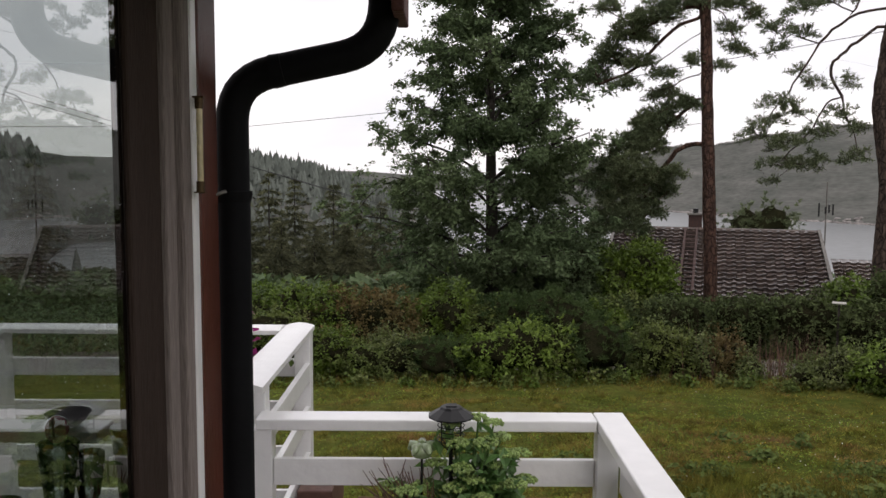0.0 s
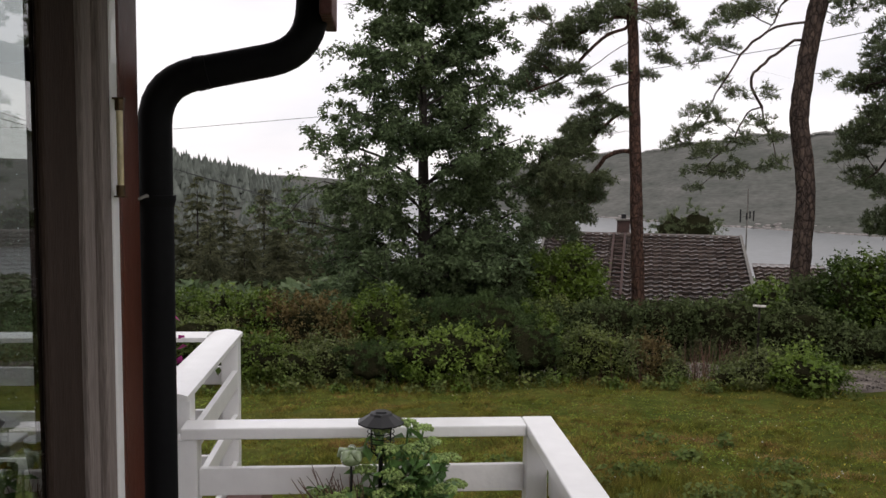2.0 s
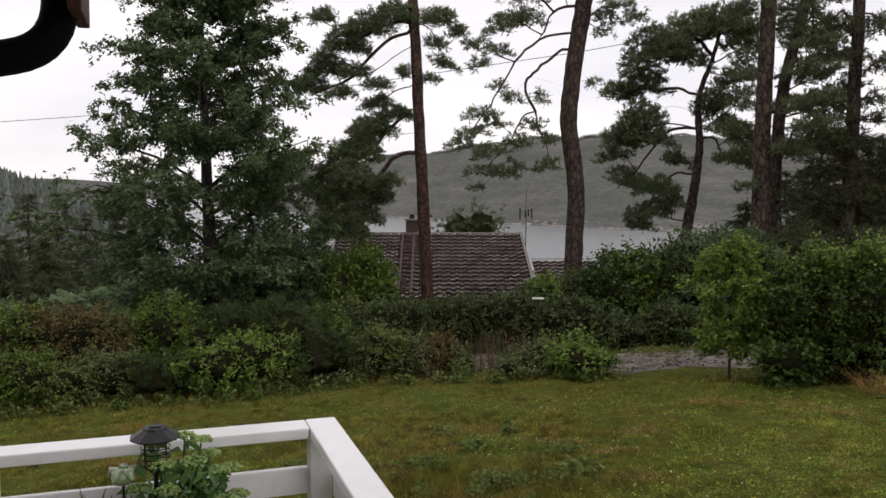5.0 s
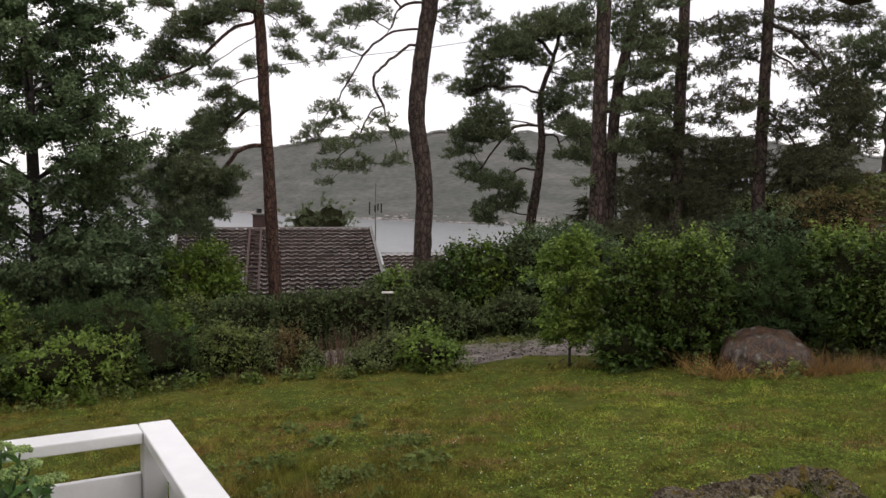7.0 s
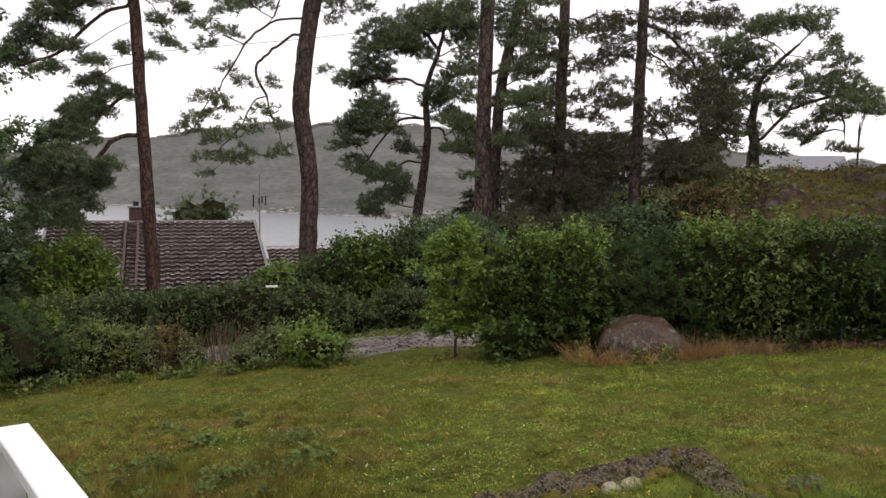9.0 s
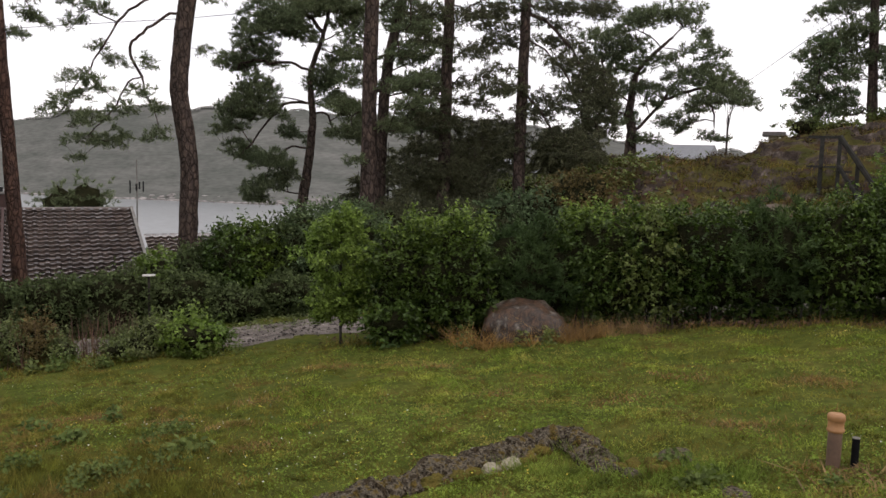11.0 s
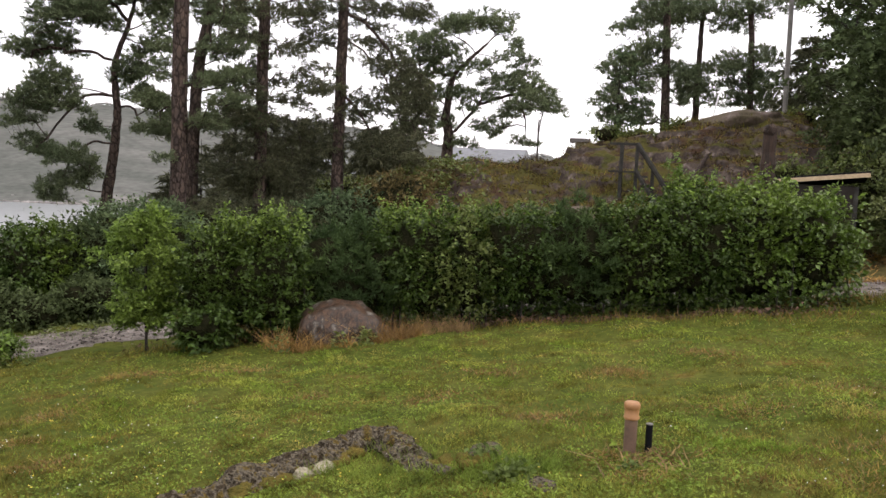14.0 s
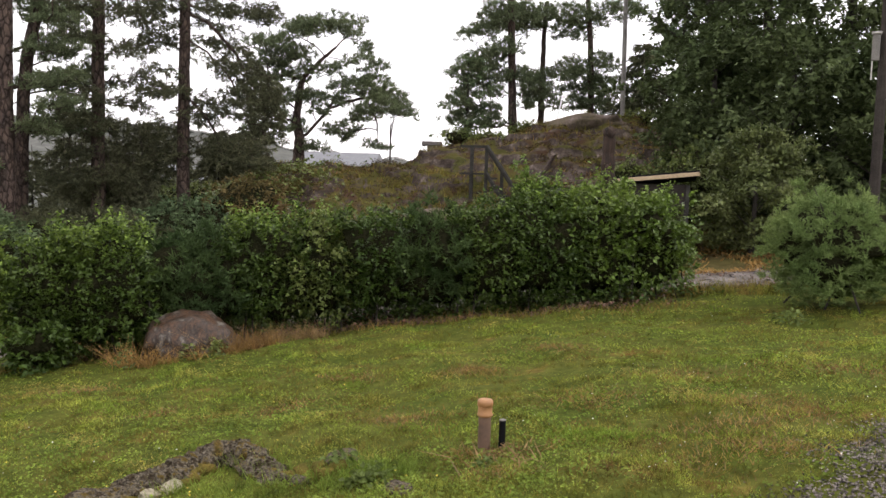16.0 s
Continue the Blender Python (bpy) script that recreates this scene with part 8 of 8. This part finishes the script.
for hx, hz in HEADS:
    hy = 2.46 + rng.uniform(-0.07, 0.07)
    base = Vector((0.08 + (hx - 0.08) * 0.4 - 0.08, (hy - 2.46) * 0.4, 0.0))
    top = Vector((hx - 0.08, hy - 2.46, hz - 0.61))
    mid = base.lerp(top, 0.5) + Vector((0, 0, 0.02))
    stem = part("stem", bm_tube([base, mid, top], [0.005, 0.0045, 0.003], 6), M_SEDUM, sedum)
    n = 80
    a, rr = rng.uniform(0, 6.283, n), np.sqrt(rng.uniform(0, 1, n)) * rng.uniform(0.026, 0.040)
    P = np.column_stack([rr * np.cos(a), rr * np.sin(a), 0.012 - 9 * rr ** 2 + rng.normal(0, 0.002, n)]) + np.array(top)
    s = rng.uniform(0.0035, 0.0065, n)
    V, F = scatter(IV, IF, P, np.stack([s, s, s], 1), rng, 0.1)
    child("flower_head", mesh_np("flower_head", V, F, M_HEAD), stem, "pale green flower head")
    n = 22
    t = rng.uniform(0.12, 0.95, n)
    P = np.array([base.lerp(top, k) for k in t]) + rng.normal(0, 0.018, (n, 3))
    V, F = leaf_quads(P, 0.055, rng, 0.4, 0.55)
    child("leaves", mesh_np("leaves", V, F, M_SEDUM), stem)["kind"] = "stuff"

heather = thing("heather_twigs", "thin withered heather twigs in the planter", "plant", at=(-0.12, 2.46, 0.61))
bm = bmesh.new()
for k in range(60):
    a = Vector((rng.uniform(-0.06, 0.08), rng.uniform(-0.05, 0.05), 0))
    b = a + Vector((rng.uniform(-0.10, 0.07), rng.uniform(-0.06, 0.06), rng.uniform(0.06, 0.15)))
    bm_tube([a, a.lerp(b, 0.5) + Vector((0.01, 0, 0)), b], [0.0018, 0.0022, 0.001], 5, bm)
part("twig", bm, M_STALK, heather)["kind"] = "stuff"

lamp = thing("garden_lantern", "black metal solar lantern with a wire cage and conical cap", "lantern", at=(0.028, 2.47, 0))
part("cap", bm_tube([(0, 0, 0.907), (0, 0, 0.911), (0, 0, 0.932), (0, 0, 0.938), (0, 0, 0.940)], [0.071, 0.072, 0.036, 0.032, 0.02], 10), M_DARKMETAL, lamp)
part("solar_panel", bm_box(-0.016, 0.016, -0.016, 0.016, 0.940, 0.943), M_DARKMETAL, lamp)
for k in range(4):
    a = math.pi / 4 + k * math.pi / 2
    part("cage_bar", bm_tube([(0.042 * math.cos(a), 0.042 * math.sin(a), 0.908), (0.040 * math.cos(a), 0.040 * math.sin(a), 0.83), (0.012 * math.cos(a), 0.012 * math.sin(a), 0.805)], 0.0022, 6), M_DARKMETAL, lamp)
for z in (0.88, 0.865, 0.85, 0.835):
    part("cage_ring", bm_tube([(0.041 * math.cos(6.283 * k / 16), 0.041 * math.sin(6.283 * k / 16), z) for k in range(17)], 0.0016, 5), M_DARKMETAL, lamp)
part("stake", bm_tube([(0, 0, 0.60), (0, 0, 0.81)], 0.007, 8), M_DARKMETAL, lamp)

M_CELADON = mat("celadon_glaze", (0.27, 0.34, 0.19), (0.19, 0.26, 0.13), 0.15, 12, 50, coat=0.6)
orn = thing("ceramic_flower", "glazed pale green ceramic flower on a stake", "ornament", at=(-0.06, 2.45, 0))
part("bowl", bm_tube([(0, 0, 0.786), (0, 0, 0.790), (0, 0, 0.806), (0, 0, 0.820), (0, 0, 0.826)], [0.012, 0.028, 0.034, 0.031, 0.012], 16), M_CELADON, orn, smooth=True)
for k in range(5):
    a = 6.283 * k / 5 + 0.3
    part("petal", bm_tube([(0.012 * math.cos(a), 0.012 * math.sin(a), 0.825), (0.031 * math.cos(a), 0.031 * math.sin(a), 0.823), (0.041 * math.cos(a), 0.041 * math.sin(a), 0.806)], [0.010, 0.015, 0.006], 8), M_CELADON, orn, smooth=True)
part("stake", bm_tube([(0, 0, 0.60), (0, 0, 0.79)], 0.004, 6), M_DARKMETAL, orn)

# ---- things seen through the veranda window ----
M_CLEAR = glass_material("clear_glass", 2.4, (0.90, 0.94, 0.93))
M_ROSE = mat("red_glass", (0.42, 0.07, 0.10), (0.30, 0.05, 0.07), 0.2, 10, 40, coat=0.5)
M_DARKGLASS = mat("black_glass", (0.012, 0.014, 0.014), (0.02, 0.022, 0.022), 0.1, 10, 40)
M_TABLE = mat("grey_table_slats", (0.30, 0.30, 0.29), (0.24, 0.24, 0.235), 0.6, 6, 50)
table = thing("veranda_table", "grey slatted table inside the veranda by the window", "table")
for k in range(7):
    part("slat", bm_box(-1.6, -0.66, 1.06 + k * 0.095, 1.06 + k * 0.095 + 0.085, 0.875, 0.90, 0.003), M_TABLE, table)
for lx, ly in ((-1.55, 1.10), (-0.72, 1.10), (-1.55, 1.66), (-0.72, 1.66)):
    part("leg", bm_box(lx - 0.025, lx + 0.025, ly - 0.025, ly + 0.025, 0.0, 0.874), M_TABLE, table)
shelf = thing("window_shelf", "white shelf board across the veranda window", "shelf")
part("board", bm_box(-1.9, -0.72, 1.70, 1.79, 1.075, 1.10, 0.004), M_WHITE, shelf)


def vessel(name, label, category, x, y, z0, prof, material, group=""):
    """A turned vessel with a wall: profile rows of (height, radius)."""
    t = thing(name, label, category, group, at=(x, y, z0))
    outer = [(0, 0, h) for h, r in prof]
    inner = [(0, 0, h) for h, r in reversed(prof)]
    inner[-1] = (0, 0, prof[0][0] + 0.008)
    part("body", bm_tube(outer + inner, [r for h, r in prof] + [max(r - 0.003, 0.002) for h, r in reversed(prof)], 24), material, t, smooth=True)
    return t


v = vessel("glass_vase", "clear cut-glass vase holding a red bud", "vase", -0.745, 1.575, 0.90, [(0.0, 0.025), (0.02, 0.022), (0.10, 0.026), (0.19, 0.036), (0.22, 0.040)], M_CLEAR)
bm = bmesh.new()
bmesh.ops.create_icosphere(bm, subdivisions=3, radius=0.022)
for p in bm.verts:
    p.co.z *= 1.25
    p.co *= 1 + 0.10 * noise.noise(p.co * 90)
rose = part("rose", bm, M_ROSE, None, smooth=True)
rose.location = (-0.745, 1.575, 1.145)
tagged(rose, "dark red rose bud standing in the glass vase", "flower")
v = vessel("glass_vase", "clear glass vase with a flared dark rim", "vase", -0.628, 1.632, 0.90, [(0.0, 0.026), (0.05, 0.022), (0.14, 0.024), (0.20, 0.032), (0.222, 0.035)], M_CLEAR)
part("rim", bm_tube([(0, 0, 0.223), (0, 0, 0.229), (0, 0, 0.236)], [0.0352, 0.037, 0.036], 24), M_DARKGLASS, v, "dark glass rim", smooth=True)
vessel("glass_goblet", "clear glass goblet on the veranda table", "glass", -0.68, 1.56, 0.90, [(0.0, 0.028), (0.006, 0.026), (0.012, 0.006), (0.10, 0.006), (0.12, 0.02), (0.19, 0.03), (0.205, 0.03)], M_CLEAR)
vessel("glass_tumbler", "clear glass tumbler on the veranda table", "glass", -0.82, 1.50, 0.90, [(0.0, 0.03), (0.13, 0.036)], M_CLEAR)
vessel("white_dish", "small white porcelain dish on the window shelf", "dish", -0.80, 1.745, 1.10, [(0.0, 0.02), (0.012, 0.035), (0.03, 0.048)], M_WHITE)
# flowers on the balcony
M_PINK = mat("magenta_petals", (0.50, 0.04, 0.28), (0.40, 0.03, 0.20), 0.6, 10, 40, island=0.3, trans=0.3)
M_SALMON = mat("pale_pink_petals", (0.60, 0.26, 0.24), (0.50, 0.18, 0.18), 0.6, 10, 40, island=0.3, trans=0.3)
fb = thing("flower_box", "red-brown flower box standing behind the railing", "planter")
part("box", bm_box(-0.555, -0.42, 3.10, 3.48, 0.25, 0.42, 0.006), M_TERRA, fb)
hb = thing("hanging_basket", "trailing pink petunias in a basket on the balcony", "plant", at=(-0.95, 3.43, 0.62))
part("basket", bm_tube([(0, 0, 0.0), (0, 0, 0.05), (0, 0, 0.14)], [0.05, 0.09, 0.12], 14), M_DARKMETAL, hb)
rng = np.random.default_rng(520)
P = rng.normal(0, 1, (420, 3)) * (0.09, 0.07, 0.09) + (0, 0, 0.17)
V, F = leaf_quads(P, 0.04, rng, 0.3, 0.7)
child("foliage", mesh_np("foliage", V, F, M_LEAF_HEDGE), hb)
for nm, mm, zc in (("magenta_bloom", M_PINK, 0.30), ("pale_bloom", M_SALMON, 0.10)):
    P = rng.normal(0, 1, (60, 3)) * (0.07, 0.06, 0.05) + (0, 0, zc)
    V, F = leaf_quads(P, 0.042, rng, 0.2, 1.0)
    child(nm, mesh_np(nm, V, F, mm), hb)["kind"] = "stuff"

# rain drops on the near pane; the sky they refract is put into a pale colour
M_DROP = mat("pale_sky_drop", (0.55, 0.58, 0.60), (0.45, 0.48, 0.50), 0.08, 10, 40, spec=0.8)
rng = np.random.default_rng(530)
n = 420
y, z = rng.uniform(0.6, 1.39, n), 1.05 + 0.9 * rng.uniform(0, 1, n) ** 0.8
s = rng.uniform(0.0003, 0.0008, n)
V, F = scatter(IV, IF, np.column_stack([np.full(n, -0.5345), y, z]), np.stack([s, s, s * 1.2], 1), rng, 0.1)
tagged(new("rain_drops", mesh_np("rain_drops", V, F, M_DROP)), "fine rain drops clinging to the window pane", "rain drops", kind="stuff")
# torn pale leaves at the foot of the vent pipe
n = 110
x, y = 5.76 + rng.normal(0, 0.18, n), 1.74 + rng.normal(0, 0.14, n)
V, F = blades(x, y, rng.uniform(0.03, 0.07, n), np.full(n, 0.026), rng, 2.2)
tagged(new("dead_leaves", mesh_np("dead_leaves", V, F, M_STRAW)), "pale torn leaves lying by the vent pipe", "leaf litter", kind="stuff")
